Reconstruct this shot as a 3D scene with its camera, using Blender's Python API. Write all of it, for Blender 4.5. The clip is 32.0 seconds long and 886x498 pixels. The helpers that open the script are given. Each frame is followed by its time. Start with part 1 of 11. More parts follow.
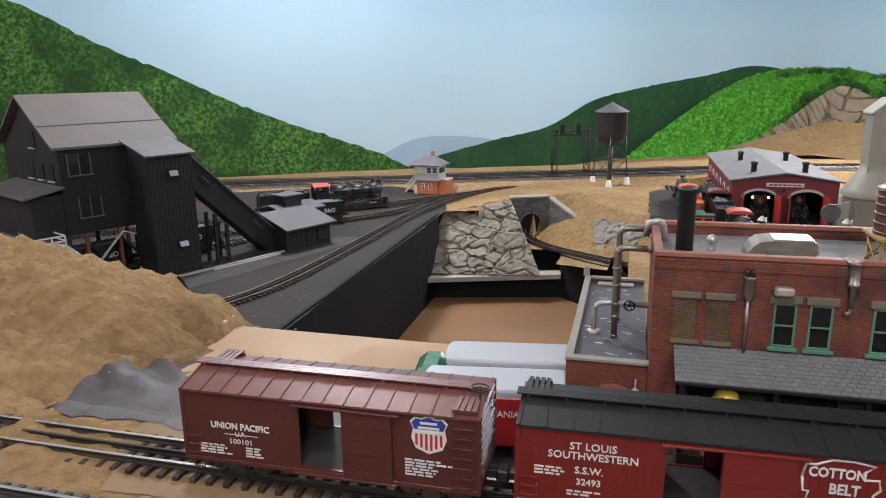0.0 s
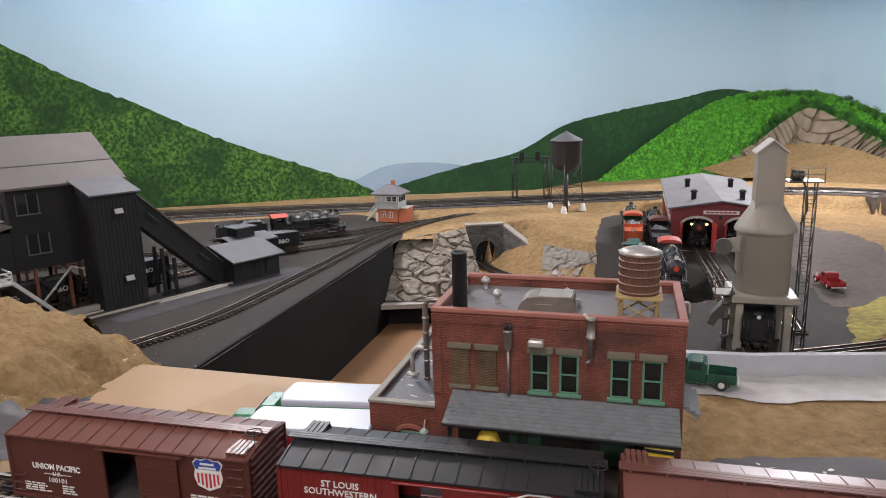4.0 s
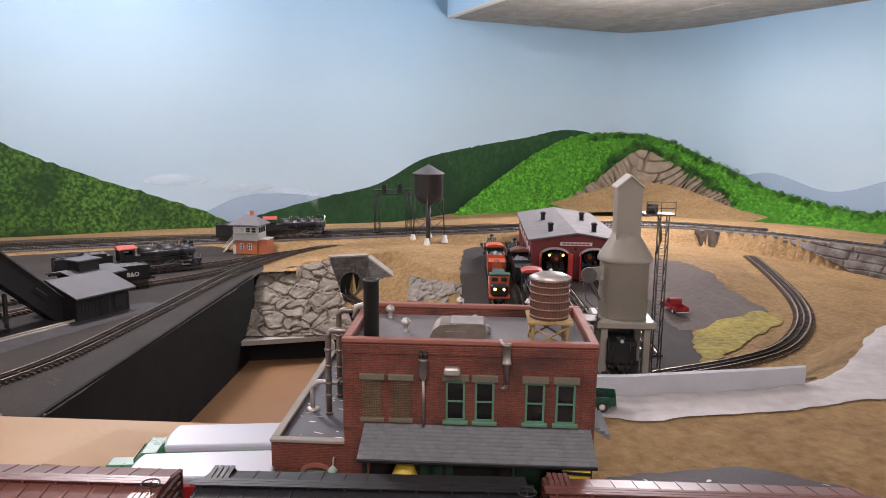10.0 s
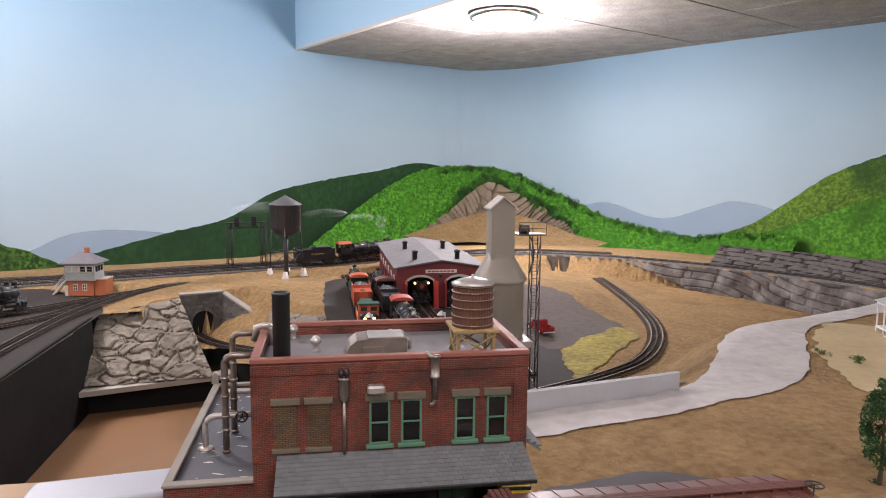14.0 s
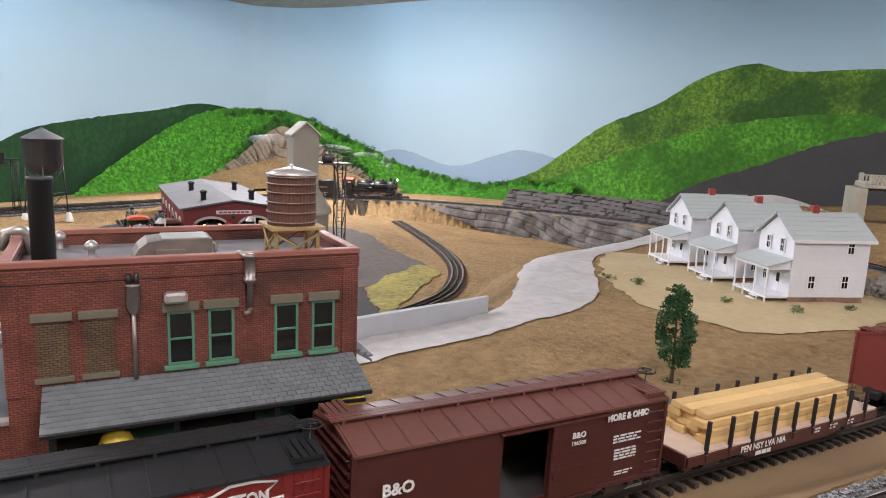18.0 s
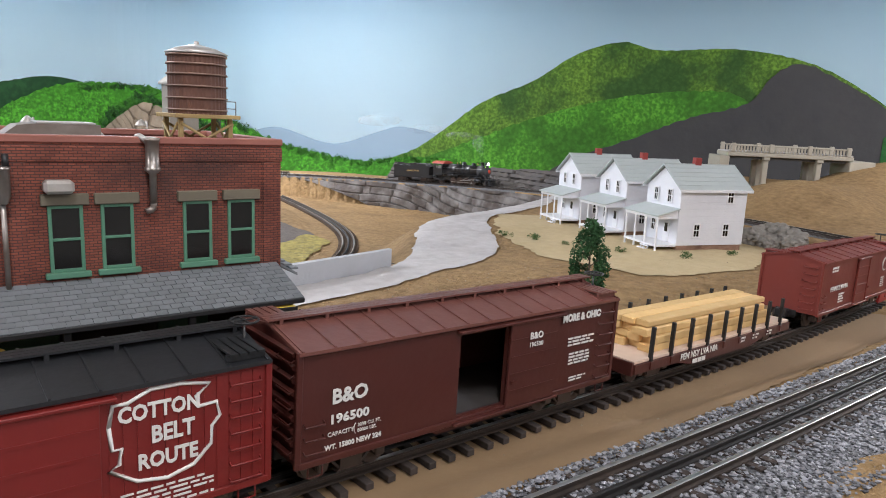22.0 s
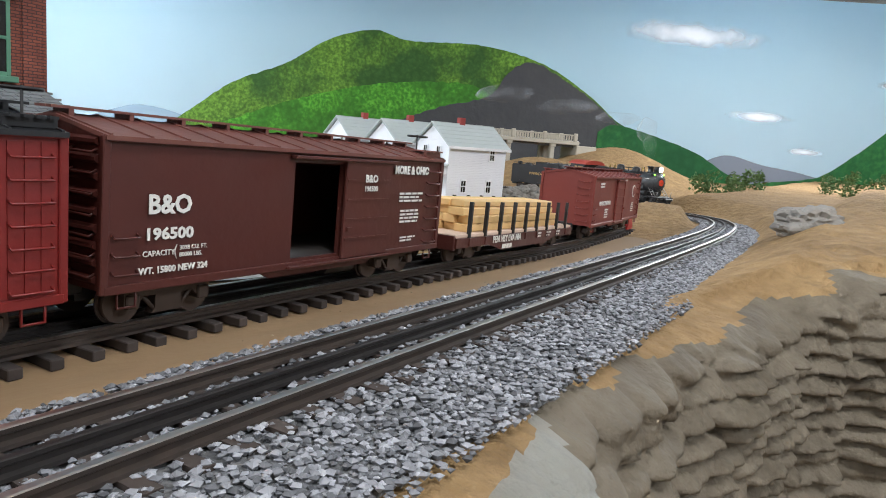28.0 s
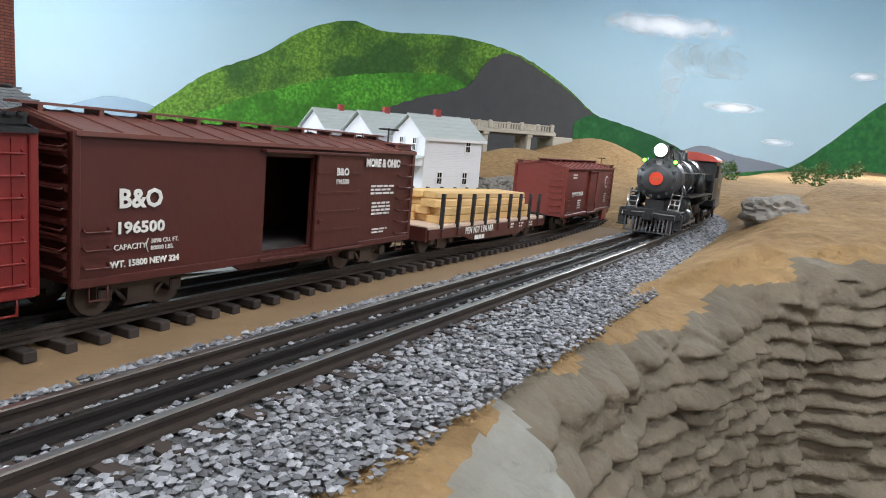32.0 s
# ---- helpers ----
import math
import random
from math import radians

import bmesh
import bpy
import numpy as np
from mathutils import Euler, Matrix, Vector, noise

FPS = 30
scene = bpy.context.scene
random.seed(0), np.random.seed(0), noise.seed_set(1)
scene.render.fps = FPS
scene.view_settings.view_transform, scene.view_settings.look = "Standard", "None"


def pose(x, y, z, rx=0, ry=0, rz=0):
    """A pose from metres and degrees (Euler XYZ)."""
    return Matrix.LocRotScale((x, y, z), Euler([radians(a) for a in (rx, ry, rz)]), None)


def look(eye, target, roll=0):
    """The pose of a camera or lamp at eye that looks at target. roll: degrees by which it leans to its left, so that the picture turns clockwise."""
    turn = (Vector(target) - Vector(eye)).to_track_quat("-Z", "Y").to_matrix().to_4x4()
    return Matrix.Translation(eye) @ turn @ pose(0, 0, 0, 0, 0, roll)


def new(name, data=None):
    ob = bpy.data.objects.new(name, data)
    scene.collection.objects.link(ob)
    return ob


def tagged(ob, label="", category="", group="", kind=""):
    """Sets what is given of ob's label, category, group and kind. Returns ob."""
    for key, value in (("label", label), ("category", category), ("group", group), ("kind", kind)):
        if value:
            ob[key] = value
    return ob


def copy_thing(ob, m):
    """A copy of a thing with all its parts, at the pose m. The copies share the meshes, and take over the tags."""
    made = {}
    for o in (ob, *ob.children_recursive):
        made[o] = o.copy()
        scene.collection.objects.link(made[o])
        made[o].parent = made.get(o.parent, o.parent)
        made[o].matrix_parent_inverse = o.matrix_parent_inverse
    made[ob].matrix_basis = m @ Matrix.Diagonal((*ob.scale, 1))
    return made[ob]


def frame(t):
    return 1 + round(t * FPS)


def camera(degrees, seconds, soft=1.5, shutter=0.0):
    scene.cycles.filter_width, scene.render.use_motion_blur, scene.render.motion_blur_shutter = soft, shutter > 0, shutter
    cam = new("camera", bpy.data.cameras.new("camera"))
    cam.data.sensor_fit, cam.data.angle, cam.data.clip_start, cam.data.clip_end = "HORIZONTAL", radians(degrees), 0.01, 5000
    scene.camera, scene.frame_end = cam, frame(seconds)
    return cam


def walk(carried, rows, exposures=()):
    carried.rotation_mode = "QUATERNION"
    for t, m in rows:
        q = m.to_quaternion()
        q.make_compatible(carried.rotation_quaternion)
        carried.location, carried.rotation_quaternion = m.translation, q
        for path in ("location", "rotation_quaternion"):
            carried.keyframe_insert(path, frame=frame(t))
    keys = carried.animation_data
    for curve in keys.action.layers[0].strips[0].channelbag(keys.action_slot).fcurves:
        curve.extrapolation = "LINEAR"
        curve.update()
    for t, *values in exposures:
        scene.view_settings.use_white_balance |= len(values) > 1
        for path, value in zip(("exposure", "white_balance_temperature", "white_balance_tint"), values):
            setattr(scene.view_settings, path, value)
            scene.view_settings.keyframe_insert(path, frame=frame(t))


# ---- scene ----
cam = camera(65.2, 32.0, soft=1.0)
PATH = [
    (0, (-0.0660, -0.5529, 0.3055), (-0.5809, 1.3184, -0.1773), -0.90),
    (0.5, (-0.0290, -0.5413, 0.3121), (-0.5601, 1.3241, -0.1763), -1.37),
    (1, (0.0040, -0.5549, 0.3254), (-0.5091, 1.3155, -0.1627), -1.40),
    (1.5, (0.0350, -0.5494, 0.3347), (-0.4721, 1.3313, -0.1189), -2.02),
    (2, (0.0690, -0.5519, 0.3446), (-0.4721, 1.3327, -0.0497), -3.48),
    (2.5, (0.0950, -0.5549, 0.3434), (-0.4372, 1.3306, -0.0589), -2.59),
    (3, (0.1090, -0.5610, 0.3461), (-0.4249, 1.3170, -0.0874), -1.98),
    (3.5, (0.1200, -0.5652, 0.3509), (-0.4109, 1.3137, -0.0825), -1.68),
    (5.5, (0.1310, -0.5726, 0.3585), (-0.3738, 1.3156, -0.0653), -1.72),
    (6, (0.1290, -0.5717, 0.3596), (-0.3610, 1.3227, -0.0541), -1.85),
    (6.5, (0.1220, -0.5768, 0.3623), (-0.3451, 1.3247, -0.0451), -1.59),
    (7, (0.1160, -0.5759, 0.3634), (-0.3150, 1.3381, -0.0253), -1.34),
    (7.5, (0.1100, -0.5769, 0.3643), (-0.2788, 1.3495, -0.0065), -1.41),
    (8, (0.1020, -0.5727, 0.3605), (-0.2530, 1.3612, -0.0051), -1.26),
    (8.5, (0.0960, -0.5755, 0.3564), (-0.2030, 1.3706, 0.0054), -0.15),
    (9, (0.0900, -0.5743, 0.3524), (-0.1429, 1.3811, 0.0031), -0.25),
    (9.5, (0.0830, -0.5742, 0.3504), (-0.0881, 1.3852, -0.0120), 0.76),
    (10, (0.0710, -0.5650, 0.3469), (-0.0350, 1.4025, 0.0041), 0.56),
    (10.5, (0.0650, -0.5587, 0.3412), (-0.0020, 1.4166, 0.0357), -0.30),
    (11, (0.0550, -0.5565, 0.3363), (0.0110, 1.4188, 0.0259), -0.13),
    (11.5, (0.0470, -0.5493, 0.3327), (0.0590, 1.4254, 0.0161), -0.12),
    (12, (0.0360, -0.5472, 0.3298), (0.1380, 1.4272, 0.0274), 0.65),
    (12.5, (0.0280, -0.5420, 0.3270), (0.1930, 1.4331, 0.0596), 0.25),
    (13, (0.0210, -0.5368, 0.3223), (0.2301, 1.4368, 0.0747), 0.39),
    (13.5, (0.0170, -0.5327, 0.3205), (0.2809, 1.4348, 0.0768), 0.61),
    (14, (0.0130, -0.5244, 0.3149), (0.3440, 1.4341, 0.0807), 0.51),
    (14.5, (0.0120, -0.5140, 0.3084), (0.4369, 1.4261, 0.0733), 0.47),
    (16.5, (0.0070, -0.4803, 0.2751), (0.7140, 1.3632, -0.0440), 0.84),
    (17, (0.0080, -0.4699, 0.2676), (0.7800, 1.3420, -0.0802), 1.14),
    (17.5, (0.0080, -0.4615, 0.2590), (0.8403, 1.3231, -0.0913), 0.94),
    (18, (0.0070, -0.4574, 0.2572), (0.8977, 1.2989, -0.0922), 2.36),
    (18.5, (0.0090, -0.4522, 0.2545), (0.9456, 1.2808, -0.0911), 1.89),
    (19, (0.0070, -0.4468, 0.2468), (0.9730, 1.2714, -0.0917), 1.15),
    (19.5, (0.0050, -0.4395, 0.2401), (1.0041, 1.2607, -0.0933), 0.90),
    (20, (0.0020, -0.4339, 0.2294), (1.0291, 1.2485, -0.1090), 0.25),
    (20.5, (-0.0030, -0.4253, 0.2178), (1.0769, 1.2238, -0.1202), 1.08),
    (21, (-0.0050, -0.4177, 0.2062), (1.1139, 1.2021, -0.1463), 1.21),
    (21.5, (-0.0040, -0.4092, 0.1956), (1.1509, 1.1830, -0.1663), 1.65),
    (22, (-0.0060, -0.4037, 0.1869), (1.1832, 1.1613, -0.1825), 2.60),
    (22.5, (-0.0080, -0.3995, 0.1821), (1.2143, 1.1405, -0.1846), 2.55),
    (23, (-0.0090, -0.3931, 0.1754), (1.2598, 1.1115, -0.1799), 2.39),
    (23.5, (-0.0100, -0.3845, 0.1628), (1.2890, 1.0960, -0.1847), 2.74),
    (24, (-0.0110, -0.3779, 0.1511), (1.3261, 1.0669, -0.2023), 1.98),
    (24.5, (-0.0140, -0.3680, 0.1336), (1.3767, 1.0211, -0.2355), 1.90),
    (25, (-0.0130, -0.3635, 0.1238), (1.4370, 0.9630, -0.2476), 3.11),
    (25.5, (-0.0130, -0.3610, 0.1139), (1.4881, 0.9109, -0.2452), 4.04),
    (27.5, (-0.0170, -0.3577, 0.0881), (1.6127, 0.7496, -0.2555), 4.85),
    (28, (-0.0170, -0.3576, 0.0871), (1.6558, 0.6908, -0.2333), 4.70),
    (28.5, (-0.0180, -0.3587, 0.0880), (1.6758, 0.6505, -0.2473), 4.36),
    (29, (-0.0170, -0.3607, 0.0889), (1.7074, 0.6009, -0.2299), 4.12),
    (29.5, (-0.0160, -0.3637, 0.0878), (1.7177, 0.5819, -0.2289), 5.21),
    (30, (-0.0160, -0.3666, 0.0886), (1.7251, 0.5630, -0.2348), 4.40),
    (30.5, (-0.0160, -0.3647, 0.0887), (1.7006, 0.6035, -0.2517), 4.03),
    (31, (-0.0180, -0.3662, 0.0877), (1.7066, 0.5937, -0.2355), 4.42),
    (31.5, (-0.0210, -0.3667, 0.0876), (1.7066, 0.5868, -0.2385), 4.12),
    (32, (-0.0210, -0.3657, 0.0887), (1.6811, 0.6278, -0.2515), 4.55),
]
walk(cam, [(t, look(eye, target, roll)) for t, eye, target, roll in PATH],
     exposures=[(0, -0.04, 6300, 13), (10, -0.1, 6650, 24), (14, -0.1, 6700, 24), (17, 0.12, 6450, 19), (20, 0.14, 6200, 15), (23, 0.3, 6050, 13), (25, 0.46, 6000, 11), (27, 0.44, 5900, 8), (32, 0.42, 5900, 8)])

# ---------------------------------------------------------------- world and lamps
world = bpy.data.worlds.new("room")
scene.world = world
world.use_nodes = True
world.node_tree.nodes["Background"].inputs[0].default_value = (0.85, 0.9, 0.95, 1)
world.node_tree.nodes["Background"].inputs[1].default_value = 0.35


def ceiling_lamp_light(x, y, z, power, size=0.34):
    data = bpy.data.lights.new("ceiling_light", "POINT")
    data.shadow_soft_size, data.energy, data.color = size / 2, power, (0.985, 0.99, 1.0)
    ob = new("ceiling_light_source", data)
    ob.location = (x, y, z)
    return tagged(ob, kind="structure")


# ---------------------------------------------------------------- materials
MATS = {}


def mat(name, color, rough=0.7, metal=0.0, var=0.15, scale=40.0, bump=0.0, bump_scale=None, second=None,
        spread=0.5, per_object=0.0, emit=0.0, detail=6.0, spec=0.5):
    """A procedural surface: a base colour broken up at two scales, with relief and uneven gloss."""
    if name in MATS:
        return MATS[name]
    m = bpy.data.materials.new(name)
    m.use_nodes = True
    nt, nd, ln = m.node_tree, m.node_tree.nodes, m.node_tree.links
    b = nd["Principled BSDF"]
    b.inputs["Metallic"].default_value = metal
    b.inputs["Specular IOR Level"].default_value = spec
    tc = nd.new("ShaderNodeTexCoord")
    n1, n2 = nd.new("ShaderNodeTexNoise"), nd.new("ShaderNodeTexNoise")
    n1.inputs["Scale"].default_value, n1.inputs["Detail"].default_value = scale, detail
    n2.inputs["Scale"].default_value, n2.inputs["Detail"].default_value = scale * 0.13, 3.0
    for n in (n1, n2):
        ln.new(tc.outputs["Object"], n.inputs["Vector"])
    second = second or tuple(c * 0.55 for c in color)
    ramp = nd.new("ShaderNodeMapRange")
    ramp.inputs["From Min"].default_value, ramp.inputs["From Max"].default_value = 0.5 - spread / 2, 0.5 + spread / 2
    mixf = nd.new("ShaderNodeMath")
    mixf.operation = "MULTIPLY_ADD"
    mixf.inputs[1].default_value = 0.6
    half = nd.new("ShaderNodeMath")
    half.operation = "MULTIPLY"
    half.inputs[1].default_value = 0.4
    ln.new(n2.outputs["Fac"], half.inputs[0])
    ln.new(n1.outputs["Fac"], mixf.inputs[0])
    ln.new(half.outputs[0], mixf.inputs[2])
    ln.new(mixf.outputs[0], ramp.inputs["Value"])
    amount = nd.new("ShaderNodeMath")
    amount.operation = "MULTIPLY"
    amount.inputs[1].default_value = min(1.0, var * 2)
    ln.new(ramp.outputs[0], amount.inputs[0])
    mix = nd.new("ShaderNodeMix")
    mix.data_type = "RGBA"
    mix.inputs["A"].default_value, mix.inputs["B"].default_value = (*color, 1), (*second, 1)
    ln.new(amount.outputs[0], mix.inputs["Factor"])
    out = mix.outputs["Result"]
    if per_object:
        info = nd.new("ShaderNodeObjectInfo")
        hsv = nd.new("ShaderNodeHueSaturation")
        mr = nd.new("ShaderNodeMapRange")
        mr.inputs["To Min"].default_value, mr.inputs["To Max"].default_value = 1 - per_object, 1 + per_object
        ln.new(info.outputs["Random"], mr.inputs["Value"])
        ln.new(mr.outputs[0], hsv.inputs["Value"])
        ln.new(out, hsv.inputs["Color"])
        out = hsv.outputs["Color"]
    ln.new(out, b.inputs["Base Color"])
    rr = nd.new("ShaderNodeMapRange")
    rr.inputs["To Min"].default_value, rr.inputs["To Max"].default_value = max(0.03, rough - 0.12), min(1, rough + 0.12)
    ln.new(n1.outputs["Fac"], rr.inputs["Value"])
    ln.new(rr.outputs[0], b.inputs["Roughness"])
    if bump:
        bp = nd.new("ShaderNodeBump")
        bp.inputs["Strength"].default_value = 0.8
        bp.inputs["Distance"].default_value = bump
        nb = n1
        if bump_scale:
            nb = nd.new("ShaderNodeTexNoise")
            nb.inputs["Scale"].default_value, nb.inputs["Detail"].default_value = bump_scale, 8.0
            ln.new(tc.outputs["Object"], nb.inputs["Vector"])
        ln.new(nb.outputs["Fac"], bp.inputs["Height"])
        ln.new(bp.outputs[0], b.inputs["Normal"])
    if emit:
        b.inputs["Emission Color"].default_value = (*color, 1)
        b.inputs["Emission Strength"].default_value = emit
    MATS[name] = m
    return m


# ---------------------------------------------------------------- mesh helpers
def link_bm(name, bm, material, parent=None, label="", smooth=False):
    me = bpy.data.meshes.new(name)
    bm.normal_update()
    bm.to_mesh(me)
    bm.free()
    if smooth:
        for p in me.polygons:
            p.use_smooth = True
    for m in (material if isinstance(material, (list, tuple)) else [material]):
        me.materials.append(m)
    ob = new(name, me)
    if parent:
        ob.parent = parent
    if label:
        ob["label"] = label
    return ob


def part(name, bm, material, parent, label="", smooth=False):
    """Links a bmesh as one mesh object under a thing or a part."""
    return link_bm(name, bm, material, parent, label, smooth)


def thing(name, m, label, category, group="", kind=""):
    ob = new(name)
    ob.empty_display_size = 0.02
    ob.matrix_basis = m
    return tagged(ob, label, category, group, kind)


def B():
    return bmesh.new()


def box(bm, x0, x1, y0, y1, z0, z1, bevel=0.0, m=None):
    vs = [bm.verts.new(v) for v in ((x0, y0, z0), (x1, y0, z0), (x1, y1, z0), (x0, y1, z0),
                                    (x0, y0, z1), (x1, y0, z1), (x1, y1, z1), (x0, y1, z1))]
    fs = [bm.faces.new([vs[i] for i in f]) for f in ((3, 2, 1, 0), (4, 5, 6, 7), (0, 1, 5, 4), (1, 2, 6, 5),
                                                    (2, 3, 7, 6), (3, 0, 4, 7))]
    if m is not None:
        for v in vs:
            v.co = m @ v.co
    if bevel:
        es = list({e for f in fs for e in f.edges})
        bmesh.ops.bevel(bm, geom=es, offset=bevel, segments=1, affect="EDGES", profile=0.5)
    return bm


def prism(bm, pts, axis, a0, a1, mat_index=0):
    """Extrudes a closed outline (list of 2D points) along an axis from a0 to a1."""
    def put(p, a):
        return {"x": (a, p[0], p[1]), "y": (p[0], a, p[1]), "z": (p[0], p[1], a)}[axis]
    lo = [bm.verts.new(put(p, a0)) for p in pts]
    hi = [bm.verts.new(put(p, a1)) for p in pts]
    n = len(pts)
    fs = [bm.faces.new(lo[::-1]), bm.faces.new(hi)]
    for i in range(n):
        fs.append(bm.faces.new((lo[i], lo[(i + 1) % n], hi[(i + 1) % n], hi[i])))
    bmesh.ops.recalc_face_normals(bm, faces=fs)
    for f in fs:
        f.material_index = mat_index
    return bm


def tube(bm, p0, p1, r0, r1=None, seg=12, caps=True):
    """A straight round bar from p0 to p1."""
    p0, p1 = Vector(p0), Vector(p1)
    r1 = r0 if r1 is None else r1
    q = (p1 - p0).to_track_quat("Z", "Y").to_matrix()
    rings = []
    for p, r in ((p0, r0), (p1, r1)):
        rings.append([bm.verts.new(p + q @ Vector((r * math.cos(2 * math.pi * i / seg), r * math.sin(2 * math.pi * i / seg), 0)))
                      for i in range(seg)])
    for i in range(seg):
        f = bm.faces.new((rings[0][i], rings[0][(i + 1) % seg], rings[1][(i + 1) % seg], rings[1][i]))
        f.smooth = True
    if caps:
        bm.faces.new(rings[0][::-1])
        bm.faces.new(rings[1])
    return bm


def lathe(bm, profile, x=0.0, y=0.0, z=0.0, seg=24):
    """Turns a profile of (radius, height) points about the upright axis."""
    rings = []
    for r, h in profile:
        if r < 1e-6:
            rings.append([bm.verts.new((x, y, z + h))])
        else:
            rings.append([bm.verts.new((x + r * math.cos(2 * math.pi * i / seg), y + r * math.sin(2 * math.pi * i / seg), z + h))
                          for i in range(seg)])
    for a, b in zip(rings, rings[1:]):
        for i in range(seg):
            j = (i + 1) % seg
            if len(a) == 1 and len(b) == 1:
                continue
            if len(a) == 1:
                f = bm.faces.new((a[0], b[j], b[i]))
            elif len(b) == 1:
                f = bm.faces.new((a[i], a[j], b[0]))
            else:
                f = bm.faces.new((a[i], a[j], b[j], b[i]))
            f.smooth = True
    return bm


def pipe(bm, pts, r, seg=10):
    """A bent round pipe through the points."""
    pts = [Vector(p) for p in pts]
    rings = []
    for k, p in enumerate(pts):
        d = (pts[min(k + 1, len(pts) - 1)] - pts[max(k - 1, 0)]).normalized()
        ref = Vector((0, 0, 1)) if abs(d.z) < 0.9 else Vector((0, 1, 0))
        u = d.cross(ref).normalized()
        w = u.cross(d)
        rings.append([bm.verts.new(p + r * (math.cos(2 * math.pi * i / seg) * u + math.sin(2 * math.pi * i / seg) * w))
                      for i in range(seg)])
    for a, b in zip(rings, rings[1:]):
        for i in range(seg):
            f = bm.faces.new((a[i], a[(i + 1) % seg], b[(i + 1) % seg], b[i]))
            f.smooth = True
    bm.faces.new(rings[0][::-1])
    bm.faces.new(rings[-1])
    return bm


def bend(p0, corner, p1, r, n=5):
    """Points of a pipe that turns at a corner."""
    p0, c, p1 = Vector(p0), Vector(corner), Vector(p1)
    a, b = c + (p0 - c).normalized() * r, c + (p1 - c).normalized() * r
    return [p0] + [(a * (1 - t) ** 2 + c * 2 * t * (1 - t) + b * t * t) for t in [i / n for i in range(n + 1)]] + [p1]


def text_on(parent, words, m, size, material, align="CENTER", bold=0.0, name="lettering", label="", extr=0.0002, sx=1.0):
    """Lettering as a mesh part, lying in the XY plane of m."""
    cu = bpy.data.curves.new(name, "FONT")
    cu.body, cu.size, cu.align_x, cu.align_y = words, size, align, "CENTER"
    cu.extrude, cu.offset, cu.resolution_u = extr, bold, 2
    tmp = bpy.data.objects.new(name, cu)
    me = bpy.data.meshes.new_from_object(tmp)
    bpy.data.objects.remove(tmp)
    me.transform(m @ Matrix.Diagonal((sx, 1, 1, 1)))
    me.materials.clear()
    me.materials.append(material)
    ob = new(name, me)
    ob.parent = parent
    if label:
        ob["label"] = label
    return ob


def spline(pts, step):
    """Points every step metres along a smooth curve through pts (Catmull-Rom), of any dimension."""
    P = [np.array(p, float) for p in pts]
    P = [2 * P[0] - P[1]] + P + [2 * P[-1] - P[-2]]
    out = []
    for i in range(1, len(P) - 2):
        for t in np.linspace(0, 1, 24, endpoint=False):
            a, b, c, d = P[i - 1:i + 3]
            out.append(0.5 * (2 * b + (c - a) * t + (2 * a - 5 * b + 4 * c - d) * t * t + (3 * b - a - 3 * c + d) * t ** 3))
    out.append(P[-2])
    out = np.array(out)
    s = np.concatenate([[0], np.cumsum(np.linalg.norm(np.diff(out, axis=0), axis=1))])
    n = max(2, int(s[-1] / step) + 1)
    q = np.linspace(0, s[-1], n)
    return np.stack([np.interp(q, s, out[:, k]) for k in range(out.shape[1])], 1)


def smooth(e0, e1, v):
    t = min(1, max(0, (v - e0) / (e1 - e0)))
    return t * t * (3 - 2 * t)

# ---------------------------------------------------------------- surfaces in use
RAIL = mat("rail_steel", (0.72, 0.69, 0.65), 0.36, 1.0, 0.35, 120, second=(0.40, 0.35, 0.31))
RAIL_RUST = mat("rail_worn_brown", (0.33, 0.255, 0.19), 0.42, 0.8, 0.35, 120, second=(0.17, 0.12, 0.085))
RAIL_SIDE = mat("rail_side_brown", (0.030, 0.024, 0.021), 0.5, 0.2, 0.35, 150, second=(0.075, 0.05, 0.036))
RAIL_DARK = mat("blackened_rail", (0.035, 0.03, 0.028), 0.45, 0.4, 0.2, 150)
TIE = mat("tie_brown", (0.045, 0.032, 0.026), 0.8, 0, 0.3, 160, 0.0003, per_object=0.35)
BALLAST = mat("ballast", (0.20, 0.195, 0.195), 0.9, 0, 0.5, 420, 0.002, second=(0.07, 0.07, 0.073), spread=0.3)
CINDER = mat("brown_cinder", (0.085, 0.064, 0.046), 0.95, 0, 0.5, 60, 0.003, 160, second=(0.045, 0.034, 0.026), spec=0.15)
SAND = mat("sand_scenery", (0.365, 0.238, 0.112), 0.95, 0, 0.5, 60, 0.009, 110, second=(0.20, 0.124, 0.056), spread=0.34, spec=0.2)
BROWN = mat("brown_painted_board", (0.22, 0.135, 0.07), 0.5, 0, 0.35, 14, 0.001, 90, second=(0.13, 0.085, 0.05))
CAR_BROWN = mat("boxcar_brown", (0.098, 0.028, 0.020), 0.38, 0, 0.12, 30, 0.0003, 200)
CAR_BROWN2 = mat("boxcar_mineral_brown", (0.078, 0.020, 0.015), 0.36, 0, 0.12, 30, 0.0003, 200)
CAR_RED = mat("boxcar_red", (0.19, 0.017, 0.014), 0.38, 0, 0.15, 30, 0.0003, 200)
CAR_TUSC = mat("boxcar_tuscan", (0.18, 0.030, 0.020), 0.45, 0, 0.12, 30, 0.0003, 200)
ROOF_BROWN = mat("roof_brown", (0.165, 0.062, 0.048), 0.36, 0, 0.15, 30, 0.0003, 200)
ROOF_BLACK = mat("roof_black", (0.011, 0.0115, 0.013), 0.5, 0, 0.2, 60, 0.0003, 200, second=(0.022, 0.022, 0.024))
